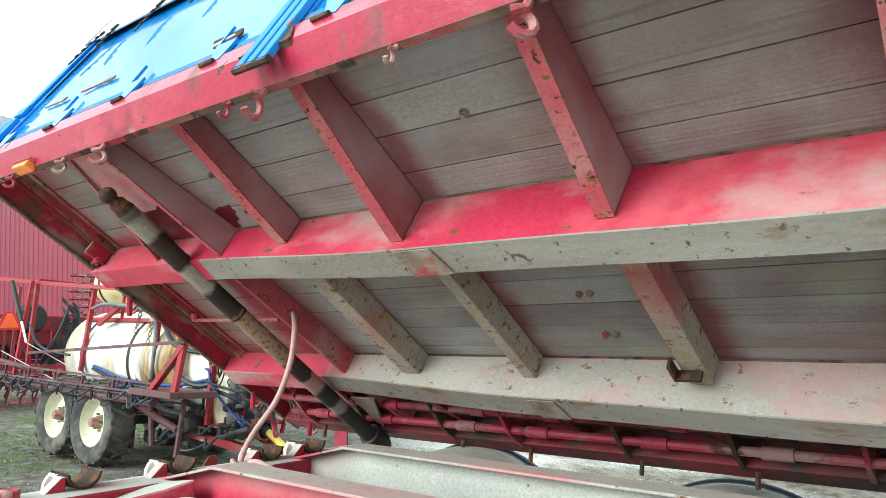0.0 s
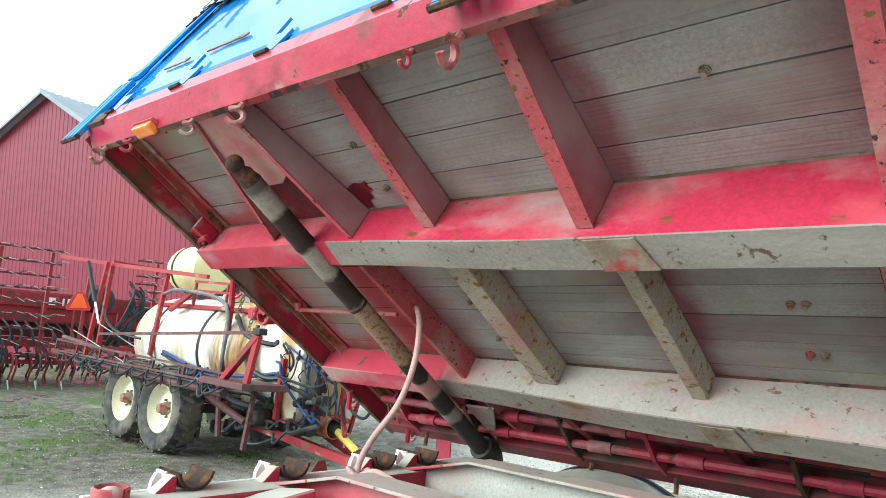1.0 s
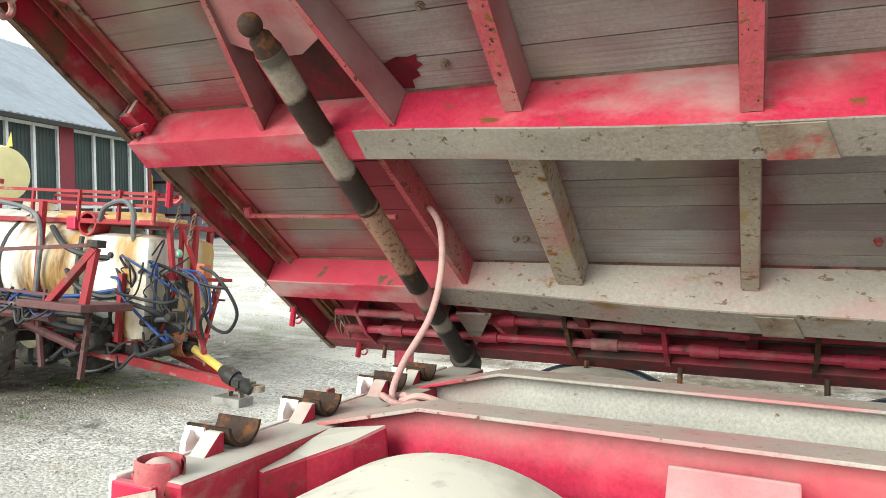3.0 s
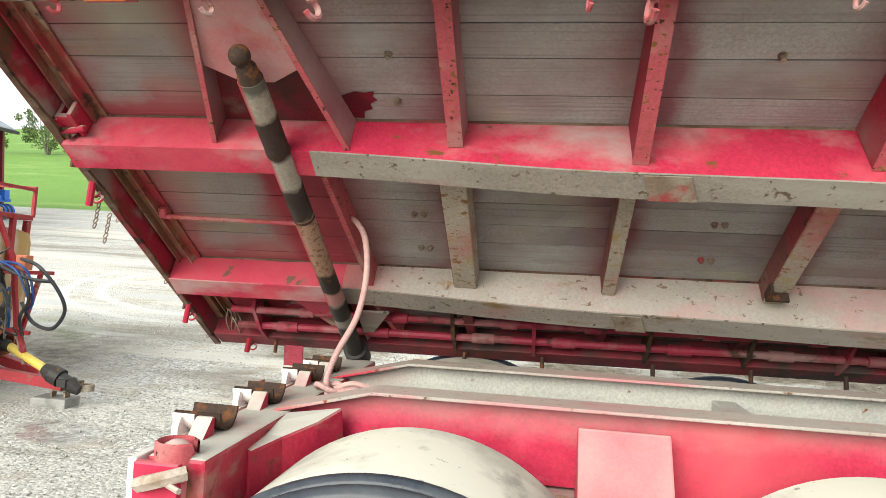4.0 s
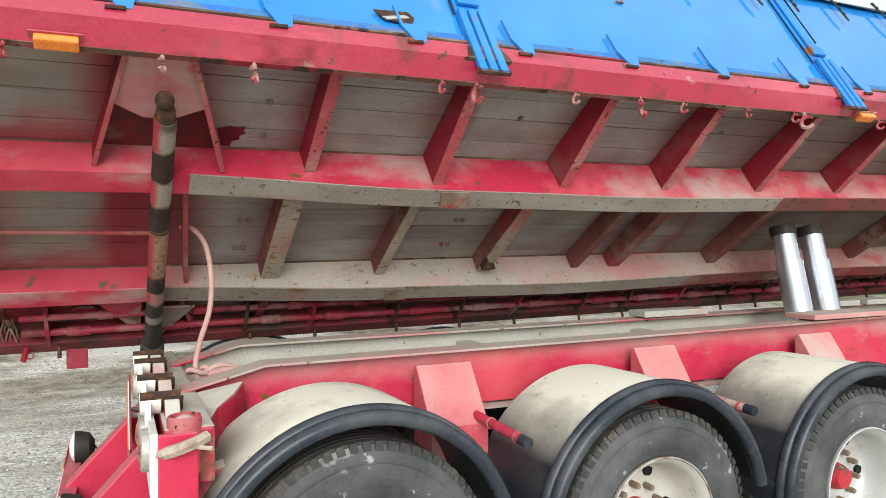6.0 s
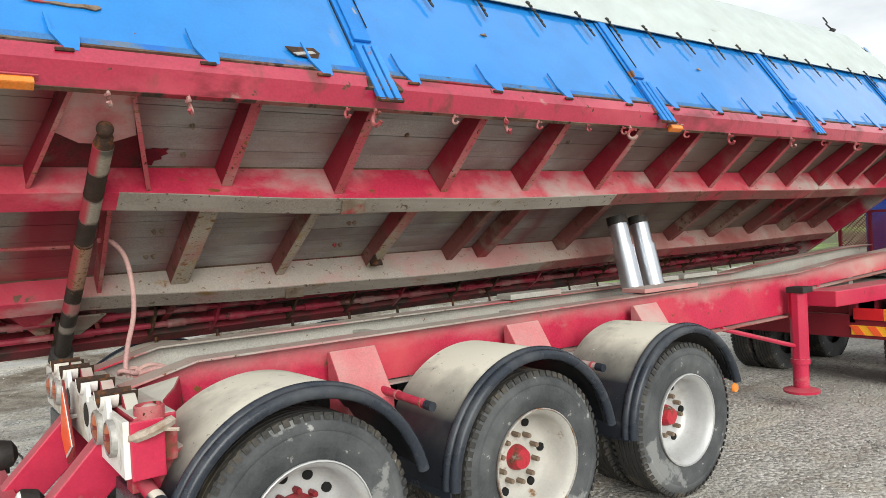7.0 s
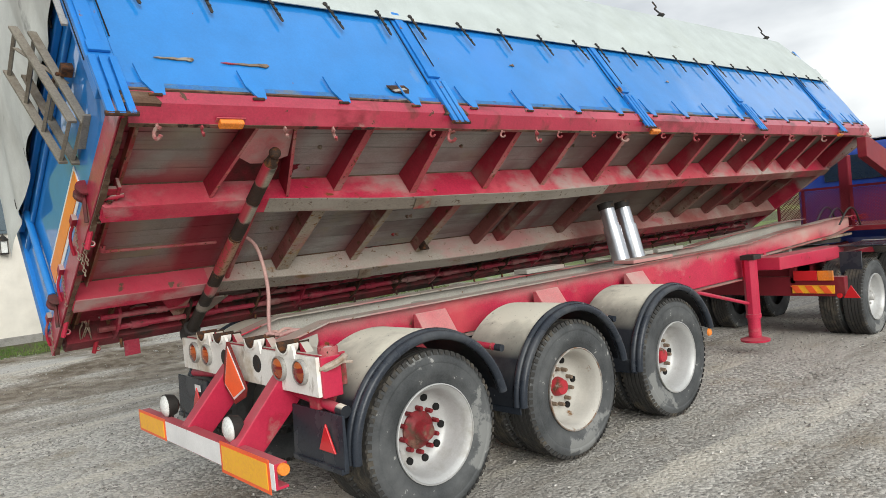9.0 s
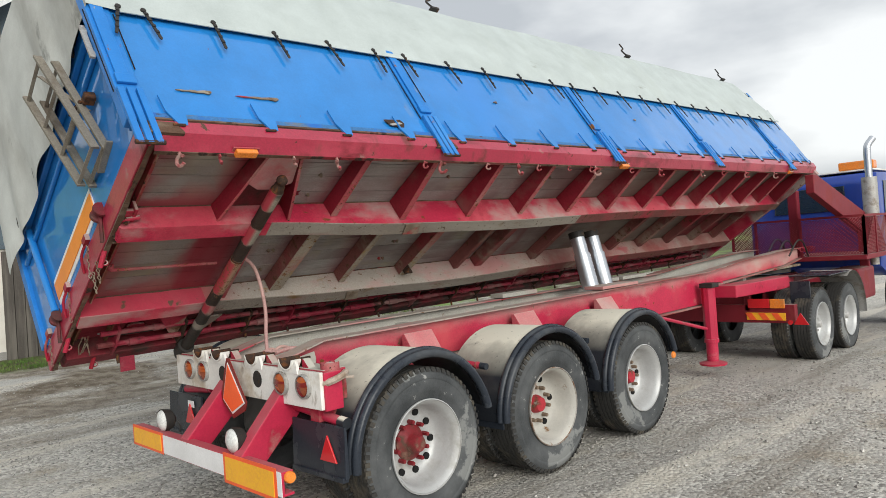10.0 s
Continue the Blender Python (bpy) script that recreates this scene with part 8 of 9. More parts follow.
# tangle of thin hoses round the valves and the pump
rr = random.Random(31)
for k in range(15):
    a = Vector((rr.uniform(-6.0, -5.1), rr.uniform(3.48, 3.66), rr.uniform(1.25, 1.75)))
    b = Vector((rr.uniform(-5.9, -4.85), rr.uniform(3.5, 3.9), rr.uniform(0.80, 1.55)))
    sag = rr.uniform(-0.10, 0.22)
    hose([a, a + Vector((rr.uniform(0.02, 0.25), -0.08, sag)), (a + b) / 2 + Vector((rr.uniform(-0.15, 0.25), -0.10, rr.uniform(-0.15, 0.1))), b + Vector((rr.uniform(-0.1, 0.15), -0.06, rr.uniform(-0.12, 0.05))), b], rr.choice((0.008, 0.010, 0.014, 0.018)), hose_blue if k % 7 == 0 else hose_black)
for k in range(9):
    x, z = rr.uniform(-6.3, -5.0), rr.uniform(0.62, 1.25)
    bm = bmesh.new()
    box(bm, x - 0.07, x + 0.07, 3.52, 3.68, z - 0.06, z + 0.06)
    lathe(bm, [(0.0, 3.44), (0.045, 3.44), (0.05, 3.48), (0.05, 3.54)], "y", 12, (x, 0, z))
    part("pipe_fitting", bm, black_iron, sprayer, bevel=0.012)
# heavier rear links and step under the tank
for a, b, r in (((-7.6, 3.25, 0.95), (-6.2, 3.30, 0.62), 0.05), ((-6.9, 3.28, 1.05), (-6.75, 3.28, 0.35), 0.04), ((-9.4, 2.78, 1.02), (-6.0, 2.78, 1.00), 0.055), ((-10.9, 2.72, 1.36), (-9.2, 2.86, 1.22), 0.04)):
    bm = bmesh.new()
    pipe(bm, [a, b], r, 8)
    part("under_frame", bm, boom_steel, sprayer)

rr = random.Random(52)
for k in range(26):
    x = rr.uniform(-10.6, -6.2)
    a = Vector((x, 2.70 + rr.uniform(0, 0.25), 1.06 + rr.uniform(-0.05, 0.16)))
    hose([a, a + Vector((0.15, -0.05, -rr.uniform(0.05, 0.2))), a + Vector((0.32, 0.0, -rr.uniform(0.0, 0.14))), a + Vector((0.45, 0.03, rr.uniform(-0.03, 0.1)))], rr.choice((0.009, 0.013, 0.018)), hose_blue if k % 9 == 0 else hose_black, "nozzle_hose")
for k in range(12):
    x, z = rr.uniform(-7.2, -5.2), rr.uniform(0.45, 0.95)
    hose([(x, 3.45, z), (x + 0.15, 3.36, z - 0.1), (x + 0.35, 3.40, z + rr.uniform(-0.15, 0.1)), (x + 0.5, 3.5, z + rr.uniform(-0.1, 0.2))], rr.choice((0.014, 0.02, 0.03)), hose_black)

# folded spray booms along both sides
def boom(y):
    lo, hi = 1.12, 1.30
    segs = [((-11.2, y, lo), (-6.0, y, lo)), ((-11.2, y, hi), (-6.0, y, hi - 0.05)), ((-11.2, y + 0.14, lo + 0.02), (-6.0, y + 0.14, lo + 0.02))]
    x = -11.2
    while x < -6.1:
        segs += [((x, y, lo), (x + 0.02, y, hi)), ((x, y, lo), (x, y + 0.14, lo + 0.02))]
        x += 0.85
    bars("boom_bar", boom_steel, segs, 0.016)
    bm = bmesh.new()
    pipe(bm, [(-11.1, y - 0.05, 1.08), (-6.1, y - 0.05, 1.08)], 0.016, 8)
    part("spray_line", bm, hose_black, sprayer)
    for k in range(10):
        x = -10.9 + 0.5 * k
        bm = bmesh.new()
        pipe(bm, [(x, y - 0.05, 1.08), (x, y - 0.05, 0.98)], 0.022, 6)
        pipe(bm, [(x, y - 0.05, 0.98), (x, y - 0.05, 0.94)], 0.012, 6)
        part("nozzle", bm, black_iron, sprayer)


boom(2.74)
boom(5.35)
bars("boom_stay", boom_steel, [((-9.6, 2.72, 1.50), (-5.40, 2.75, 1.80))], 0.022)
bars("boom_stay", spray_red, [((-11.6, 2.72, 2.76), (-9.8, 3.0, 2.64)), ((-9.8, 3.0, 2.64), (-8.0, 3.5, 2.56)), ((-10.15, 2.8, 1.1), (-10.05, 2.85, 2.68)), ((-9.0, 3.3, 1.25), (-8.95, 3.35, 2.6)), ((-10.2, 3.0, 0.8), (-10.2, 3.0, 2.7)), ((-10.2, 5.0, 0.8), (-10.2, 5.0, 2.7)), ((-10.2, 3.0, 2.7), (-10.2, 5.0, 2.7)), ((-8.7, 3.35, 2.0), (-8.2, 3.4, 2.3))], 0.035)
bm = bmesh.new()
prism(bm, [(-6.15, 1.10), (-6.04, 1.10), (-5.36, 1.74), (-5.44, 1.78)], "y", 2.71, 2.79)
prism(bm, [(-5.58, 1.10), (-5.48, 1.10), (-5.36, 1.76), (-5.45, 1.78)], "y", 2.72, 2.78)
cr = part("boom_cradle", bm, drill_red, sprayer, bevel=0.008)
bm = bmesh.new()
box(bm, -5.47, -5.32, 2.69, 2.81, 1.77, 1.85)
part("cradle_pad", bm, black_iron, cr, bevel=0.012)
bm = bmesh.new()
pipe(bm, [(-10.5, 2.72, 2.66), (-10.0, 2.74, 2.0)], 0.035, 10)
part("boom_ram", bm, black_iron, sprayer, smooth=True)
bm = bmesh.new()
pipe(bm, [(-10.0, 2.74, 2.0), (-9.75, 2.75, 1.66)], 0.018, 8)
part("ram_rod", bm, chrome, sprayer, smooth=True)
bm = bmesh.new()
pipe(bm, [(-9.75, 2.75, 1.66), (-7.6, 2.95, 1.12)], 0.008, 6)
pipe(bm, [(-10.6, 2.73, 1.5), (-8.6, 2.9, 1.05)], 0.008, 6)
part("stay_wire", bm, galv, sprayer)
bm = bmesh.new()
box(bm, -6.35, -5.4, 2.62, 3.3, 1.10, 1.18)
part("boom_rest", bm, boom_steel, sprayer, bevel=0.01)
bars("parking_stand", boom_steel, [((-5.95, 3.2, 1.1), (-6.0, 3.18, 0.30)), ((-7.3, 3.3, 0.8), (-7.3, 3.3, 0.25))], 0.03)

# ---- cultivator drill behind the sprayer ----
drill = thing("cultivator_drill", "red cultivator drill with folded tine wings and grain hopper", "cultivator", Matrix.Translation((-0.19, 0.30, -0.12)))


def dbar(name, mtl, a, b, r, n=4):
    bm = bmesh.new()
    pipe(bm, [a, b], r, n)
    return part(name, bm, mtl, drill)


bm = bmesh.new()
prism(bm, [(3.2, 1.55), (7.6, 1.55), (7.6, 2.35), (3.2, 2.35)], "x", -18.6, -17.6)
hop = part("grain_hopper", bm, drill_red, drill, bevel=0.03)
bm = bmesh.new()
box(bm, -17.62, -17.55, 3.3, 7.5, 1.95, 2.30)
part("hopper_band", bm, drill_red, hop, bevel=0.01)
for y, l in ((4.45, 0.16), (4.72, 0.05), (4.90, 0.17), (5.18, 0.15)):
    bm = bmesh.new()
    box(bm, -17.546, -17.54, y - l / 2, y + l / 2, 2.03, 2.22)
    part("lettering_bar", bm, white_tape, hop)
for z in (0.75, 1.15):
    dbar("frame_tube", drill_red, (-17.2, 2.6, z), (-17.2, 7.8, z), 0.07)
    dbar("frame_tube", drill_red, (-16.4, 2.6, z - 0.1), (-16.4, 7.8, z - 0.1), 0.07)
for y in (3.0, 4.2, 5.4, 6.6):
    dbar("frame_tube", drill_red, (-18.2, y, 1.2), (-15.8, y, 0.7), 0.06)
    dbar("frame_post", drill_red, (-17.2, y, 0.7), (-17.4, y, 2.0), 0.05)
for k in range(16):
    y = 2.7 + k * 0.32
    bm = bmesh.new()
    pipe(bm, curve_pts([(-16.4, y, 0.72), (-16.1, y, 0.78), (-15.95, y, 0.55), (-16.1, y, 0.25), (-15.95, y, 0.04)], 4), 0.022, 6)
    part("tine", bm, drill_red, drill, smooth=True)
for k in range(20):
    y = 2.9 + k * 0.24
    bm = bmesh.new()
    pipe(bm, curve_pts([(-17.5, y, 1.6), (-17.1, y + 0.1, 1.3), (-16.8, y - 0.05, 0.9), (-16.6, y, 0.5)], 4), 0.03, 6)
    part("seed_hose", bm, hose_black, drill, smooth=True)
# upright folded wing: bars one above the other, each full of spring tines with worn bright tips
def tined_bar(x, y0, y1, z, count, seed):
    rr = random.Random(seed)
    dbar("wing_bar", boom_steel, (x, y0, z), (x, y1, z + 0.02), 0.028)
    for k in range(count):
        y = y0 + (y1 - y0) * (k + 0.5) / count + rr.uniform(-0.05, 0.05)
        a = Vector((x + 0.02, y, z + 0.02))
        b = a + Vector((0.16 + rr.uniform(-0.04, 0.04), 0.05 + rr.uniform(-0.03, 0.05), rr.uniform(-0.02, 0.07)))
        c = b + Vector((rr.uniform(-0.02, 0.10), 0.16 + rr.uniform(-0.03, 0.06), rr.uniform(-0.09, 0.03)))
        bm = bmesh.new()
        pipe(bm, [a, (a + b) / 2 + Vector((0.03, 0, 0.03)), b], 0.017, 5)
        tine = part("wing_tine", bm, boom_steel if k % 3 else drill_red, drill)
        bm = bmesh.new()
        pipe(bm, [b, c], [0.014, 0.008], 5)
        part("tine_tip", bm, galv, tine)


for y in (2.75, 3.85):
    dbar("wing_post", drill_red, (-16.25, y, 0.5), (-16.25, y, 3.25), 0.05)
for k in range(9):
    tined_bar(-16.18, 2.45, 4.05, 0.80 + 0.31 * k, 6, 40 + k)
for k in range(8):
    tined_bar(-17.0, 6.25, 6.95, 1.95 + 0.21 * k, 4, 60 + k)
dbar("wing_post", drill_red, (-17.05, 6.85, 0.6), (-17.05, 6.85, 3.4), 0.05)
dbar("wing_post", drill_red, (-17.0, 5.95, 0.6), (-17.0, 5.95, 1.95), 0.06)
rr = random.Random(77)
for k in range(14):
    y = 6.2 + rr.uniform(-0.15, 0.25)
    top = 2.1 + rr.uniform(0.2, 0.75)
    bm = bmesh.new()
    pipe(bm, curve_pts([(-16.9, y, top), (-16.75, y + 0.10, top - 0.25), (-16.7, y - 0.12, 1.9), (-16.6, y - 0.35 + rr.uniform(-0.1, 0.1), 1.45), (-16.7, y - 0.5, 1.1)], 4), 0.028, 6)
    part("seed_hose", bm, hose_black, drill, smooth=True)
for k in range(9):
    y = 6.3 + 0.09 * k
    bm = bmesh.new()
    pipe(bm, curve_pts([(-16.6, y - 0.25, 1.75), (-16.5, y, 2.05), (-16.4, y + 0.30, 2.15), (-16.3, y + 0.6, 1.95)], 4), 0.022, 6)
    part("seed_hose", bm, hose_black, drill, smooth=True)
# dark filler block added for the dark space below the hopper
bm = bmesh.new()
prism(bm, [(3.2, 1.20), (7.6, 1.20), (7.6, 1.55), (3.2, 1.55)], "x", -18.4, -17.8)
part("metering_trough", bm, grime_and_shade_red, drill, "dark filler block under the hopper", bevel=0.02)
for k in range(26):
    y = 2.6 + 0.20 * k + rr.uniform(-0.05, 0.05)
    x = rr.choice((-15.7, -16.9, -17.3))
    bm = bmesh.new()
    pipe(bm, curve_pts([(x, y, 0.80), (x + 0.26, y, 0.90), (x + 0.34, y + 0.03, 0.62), (x + 0.18, y + 0.02, 0.30)], 4), 0.020, 6)
    tine = part("tine", bm, boom_steel if k % 2 else drill_red, drill, smooth=True)
    bm = bmesh.new()
    pipe(bm, [(x + 0.18, y + 0.02, 0.30), (x + 0.34, y + 0.02, 0.08)], [0.022, 0.014], 5)
    part("tine_tip", bm, galv if k % 3 else black_iron, tine)
for k in range(18):
    x, y = rr.uniform(-17.2, -15.6), rr.uniform(2.5, 5.0)
    bm = bmesh.new()
    pipe(bm, curve_pts([(x, y, rr.uniform(0.9, 1.5)), (x + 0.1, y + 0.12, 1.0), (x + 0.15, y + 0.2, 0.75), (x + 0.1, y + 0.1, 0.5)], 4), 0.025, 6)
    part("seed_hose", bm, hose_black, drill, smooth=True)
dbar("mast", drill_red, (-16.0, 4.6, 0.6), (-16.2, 4.75, 3.0), 0.05)
bm = bmesh.new()
prism(bm, [(4.22, 1.93), (4.74, 1.95), (4.77, 2.02), (4.56, 2.38), (4.38, 2.38), (4.18, 2.0)], "x", -15.93, -15.92)
sg = part("warning_sign", bm, red_reflex, drill, "orange and red warning triangle")
bm = bmesh.new()
prism(bm, [(4.27, 1.99), (4.69, 2.01), (4.52, 2.34), (4.41, 2.34)], "x", -15.915, -15.91)
part("sign_face", bm, orange_sign, sg)
dbar("sign_post", drill_red, (-15.95, 4.41, 0.9), (-15.95, 4.41, 2.0), 0.03)
bm = bmesh.new()
lathe(bm, [(0.0, -16.55), (0.30, -16.5), (0.38, -16.3), (0.30, -16.1), (0.0, -16.05)], "x", 20, (0, 5.1, 2.25))
part("fan_housing", bm, black_iron, drill, smooth=True)
for y in (3.0, 3.4, 6.4, 6.8):
    bm = bmesh.new()
    lathe(bm, [(0.0, y - 0.12), (0.28, y - 0.12), (0.33, y - 0.06), (0.33, y + 0.06), (0.28, y + 0.12), (0.0, y + 0.12)], "y", 24, (-17.6, 0, 0.33))
    part("packer_wheel", bm, mud_rubber, drill, smooth=True)
# red grain cart at the edge of the yard
cart = thing("grain_cart", "red steel grain cart on a black wheel", "trailer", Matrix.Translation((-0.19, -0.15, -0.05)))
bm = bmesh.new()
prism(bm, [(0.4, 0.75), (2.55, 0.75), (2.75, 2.05), (0.2, 2.05)], "x", -18.8, -15.6)
part("cart_body", bm, drill_red, cart, bevel=0.02)
for k in range(5):
    x = -18.6 + 0.72 * k
    bm = bmesh.new()
    prism(bm, [(2.57, 0.75), (2.63, 0.75), (2.82, 2.05), (2.76, 2.05)], "x", x - 0.04, x + 0.04)
    part("body_rib", bm, drill_red, cart)
bm = bmesh.new()
box(bm, -15.597, -15.58, 1.85, 2.0, 1.15, 1.3)
part("cart_lamp", bm, amber_lens, cart, bevel=0.01)
for y in (0.5, 2.35):
    farm_wheel(cart, -16.2, y, 0.52, 0.52, 0.34, 0.3, rim_cream)
bm = bmesh.new()
box(bm, -18.6, -15.5, 1.1, 1.9, 0.6, 0.74)
part("cart_chassis", bm, drill_red, cart, bevel=0.01)

# ---- farm buildings ----
# the far side of the yard leans with the rising ground
FAR = Matrix.Translation((0, 4, 0)) @ Matrix.Rotation(radians(4.04), 4, 'X') @ Matrix.Translation((0, -4, 0))
cladding_red = surface("red_profiled_cladding", (0.185, 0.013, 0.036), 0.5, layers=[((0.21, 0.028, 0.042), 0.4, 0.45, 0.7, (1, 1, 0.3), 5.0, 0.55)], bump=0.05, grit=0.25)
cladding_green = surface("dark_green_cladding", (0.030, 0.045, 0.045), 0.42, layers=[((0.05, 0.065, 0.065), 0.8, 0.45, 0.7, ONE, 5.0, 0.5)])
roof_grey = surface("grey_sheet_roof", (0.27, 0.30, 0.34), 0.55, layers=[((0.20, 0.22, 0.25), 0.6, 0.5, 0.7, (1, 0.3, 1), 5.0, 0.6)])
white_steel = surface("white_steel_frame", (0.70, 0.71, 0.72), 0.5, layers=[((0.5, 0.5, 0.48), 2.0, 0.55, 0.75, ONE, 5.0, 0.6)])
grey_sheet = surface("galvanised_wall_sheet", (0.46, 0.53, 0.60), 0.5, 0.0, layers=[((0.34, 0.40, 0.46), 0.8, 0.48, 0.7, (1, 1, 0.4), 5.0, 0.6)], grit=0.25)
dark_red_post = surface("dark_red_steel_post", (0.16, 0.018, 0.022), 0.55, layers=[((0.26, 0.05, 0.05), 2.0, 0.55, 0.75, ONE, 5.0, 0.6)])
render_white = surface("white_house_render", (0.70, 0.67, 0.60), 0.85, layers=[((0.58, 0.54, 0.46), 0.9, 0.5, 0.75, (1, 1, 0.4), 7.0, 0.9)], bump=0.12, bump_scale=30, grit=0.25)
slate_blue = surface("grey_blue_boards", (0.10, 0.135, 0.16), 0.7, layers=[((0.14, 0.175, 0.20), 1.5, 0.5, 0.7, (1, 1, 0.2), 5.0, 0.75)])
loader_yellow = surface("yellow_machine_paint", (0.68, 0.36, 0.02), 0.45, layers=[((0.4, 0.24, 0.05), 3.0, 0.55, 0.7, ONE, 6.0, 0.7)])
roller_blue = surface("blue_machine_paint", (0.01, 0.13, 0.55), 0.4, layers=[((0.02, 0.07, 0.30), 5.0, 0.5, 0.7, ONE, 6.0, 0.6)])
green_machine = surface("green_machine_paint", (0.03, 0.14, 0.035), 0.5, layers=[((0.10, 0.09, 0.06), 4.0, 0.5, 0.7, ONE, 6.0, 0.8)])

# local axes of the barn: p runs along the long side from the near corner, q along the gable
BARN = FAR @ Matrix.Translation((-19.03, 9.64, 0.04)) @ Matrix(((-0.3048, -0.9524, 0, 0), (0.9524, -0.3048, 0, 0), (0, 0, 1, 0), (0, 0, 0, 1)))
EAVE, APEX, LONG, SPAN = 5.12, 9.44, 18.06, 15.34
barn = thing("barn", "large red clad barn with grey roof and an open machinery bay", "building", BARN)


def sheeted(p0, p1, q0, q1, top, base=-0.6, pitch=0.22, deep=0.011):
    """A wall of profiled sheet between two places; top gives its height along the wall."""
    bm = bmesh.new()
    length = math.hypot(p1 - p0, q1 - q0)
    ux, uy = (p1 - p0) / length, (q1 - q0) / length
    nx, ny = uy, -ux
    cols = []
    n = int(length / pitch)
    for i in range(n + 1):
        for f, d in ((0.0, 0.0), (0.55, 0.0), (0.65, deep), (0.90, deep)):
            s = (i + f) * length / (n + 0.95)
            if s > length:
                continue
            x, y = p0 + ux * s + nx * d, q0 + uy * s + ny * d
            cols.append((bm.verts.new((x, y, base)), bm.verts.new((x, y, top(s)))))
    for a, b in zip(cols, cols[1:]):
        bm.faces.new((a[0], b[0], b[1], a[1]))
    return bm


gable = lambda s: EAVE + (APEX - EAVE) * (1 - abs(s - SPAN / 2) / (SPAN / 2))
part("gable_wall", sheeted(0, 0, SPAN, 0, gable), cladding_red, barn, "red profiled steel gable wall")
part("far_gable_wall", sheeted(LONG, LONG, 0, SPAN, gable), cladding_red, barn)
part("back_wall", sheeted(0, LONG, SPAN, SPAN, lambda s: EAVE), cladding_red, barn)
bm = bmesh.new()
box(bm, -0.12, 0.10, -0.10, 0.10, -0.6, EAVE)
part("corner_flashing", bm, cladding_green, barn)
bm = bmesh.new()
box(bm, 0.10, 0.85, -0.06, 0.10, -0.6, EAVE - 0.15)
part("corner_post", bm, cladding_red, barn)
for p0, p1, n in ((0.86, 4.35, 3), (5.15, 9.75, 4)):
    for k in range(n):
        a, b = p0 + (p1 - p0) * k / n, p0 + (p1 - p0) * (k + 1) / n
        w = part("door_panel", sheeted(a + 0.06, b - 0.06, 0, 0, lambda s: EAVE - 0.35, -0.2, 0.2, 0.02), cladding_green, barn, "dark green sheeted sliding door panel")
        bm = bmesh.new()
        box(bm, b - 0.06, b + 0.06, -0.10, 0.02, -0.2, EAVE - 0.35)
        part("door_stile", bm, white_steel, barn)
    bm = bmesh.new()
    box(bm, p0, p1, -0.09, -0.045, EAVE - 0.45, EAVE - 0.33)
    part("door_rail", bm, white_steel, barn)
    bm = bmesh.new()
    box(bm, p0, p1, -0.08, -0.04, 2.1, 2.2)
    part("door_rail", bm, white_steel, barn)
bm = bmesh.new()
box(bm, 4.37, 5.12, -0.12, 0.10, -0.6, EAVE - 0.15)
part("wall_pier", bm, cladding_red, barn)
for p in (9.95, 14.0, LONG - 0.1):
    bm = bmesh.new()
    box(bm, p - 0.11, p + 0.11, -0.12, 0.12, -0.6, EAVE)
    part("bay_post", bm, dark_red_post, barn)
part("bay_back_wall", sheeted(9.9, LONG, 6.5, 6.5, lambda s: EAVE + 1.5, -0.6, 0.3), grey_sheet, barn)
part("bay_end_wall", sheeted(LONG - 0.2, LONG - 0.2, 6.5, 0.0, lambda s: EAVE + 1.5 - s * 0.2, -0.6, 0.3), grey_sheet, barn)
part("bay_side_wall", sheeted(9.85, 9.85, 0.0, 6.5, lambda s: EAVE, -0.6, 0.3), cladding_green, barn)
for z in (1.7, 3.4):
    bm = bmesh.new()
    box(bm, LONG - 0.32, LONG - 0.22, 0.0, 6.5, z, z + 0.12)
    part("wall_girt", bm, dark_red_post, barn)
for s, q0, q1 in ((0, -0.5, SPAN / 2), (1, SPAN + 0.5, SPAN / 2)):
    z0 = EAVE - 0.25
    bm = bmesh.new()
    n = 60
    rows = []
    for i in range(n * 2 + 1):
        p = -0.35 + (LONG + 0.7) * i / (n * 2)
        d = 0.05 if i % 2 else 0.0
        rows.append([bm.verts.new((p, q0, z0 + d)), bm.verts.new((p, q1, APEX + 0.1 + d)), bm.verts.new((p, q1, APEX + 0.0 + d)), bm.verts.new((p, q0, z0 - 0.1 + d))])
    for a, b in zip(rows, rows[1:]):
        for j in range(4):
            bm.faces.new((a[j], a[(j + 1) % 4], b[(j + 1) % 4], b[j]))
    bm.faces.new(rows[0])
    bm.faces.new(rows[-1])
    part("roof_sheet", bm, roof_grey, barn, "grey steel roof")
bm = bmesh.new()
prism(bm, [(-0.55, EAVE - 0.42), (SPAN / 2, APEX - 0.02), (SPAN / 2, APEX + 0.16), (-0.55, EAVE - 0.22)], "x", -0.42, -0.352)
part("barge_board", bm, roof_grey, barn)
bm = bmesh.new()
box(bm, -0.35, LONG + 0.35, -0.62, -0.50, EAVE - 0.42, EAVE - 0.28)
part("gutter", bm, black_iron, barn)

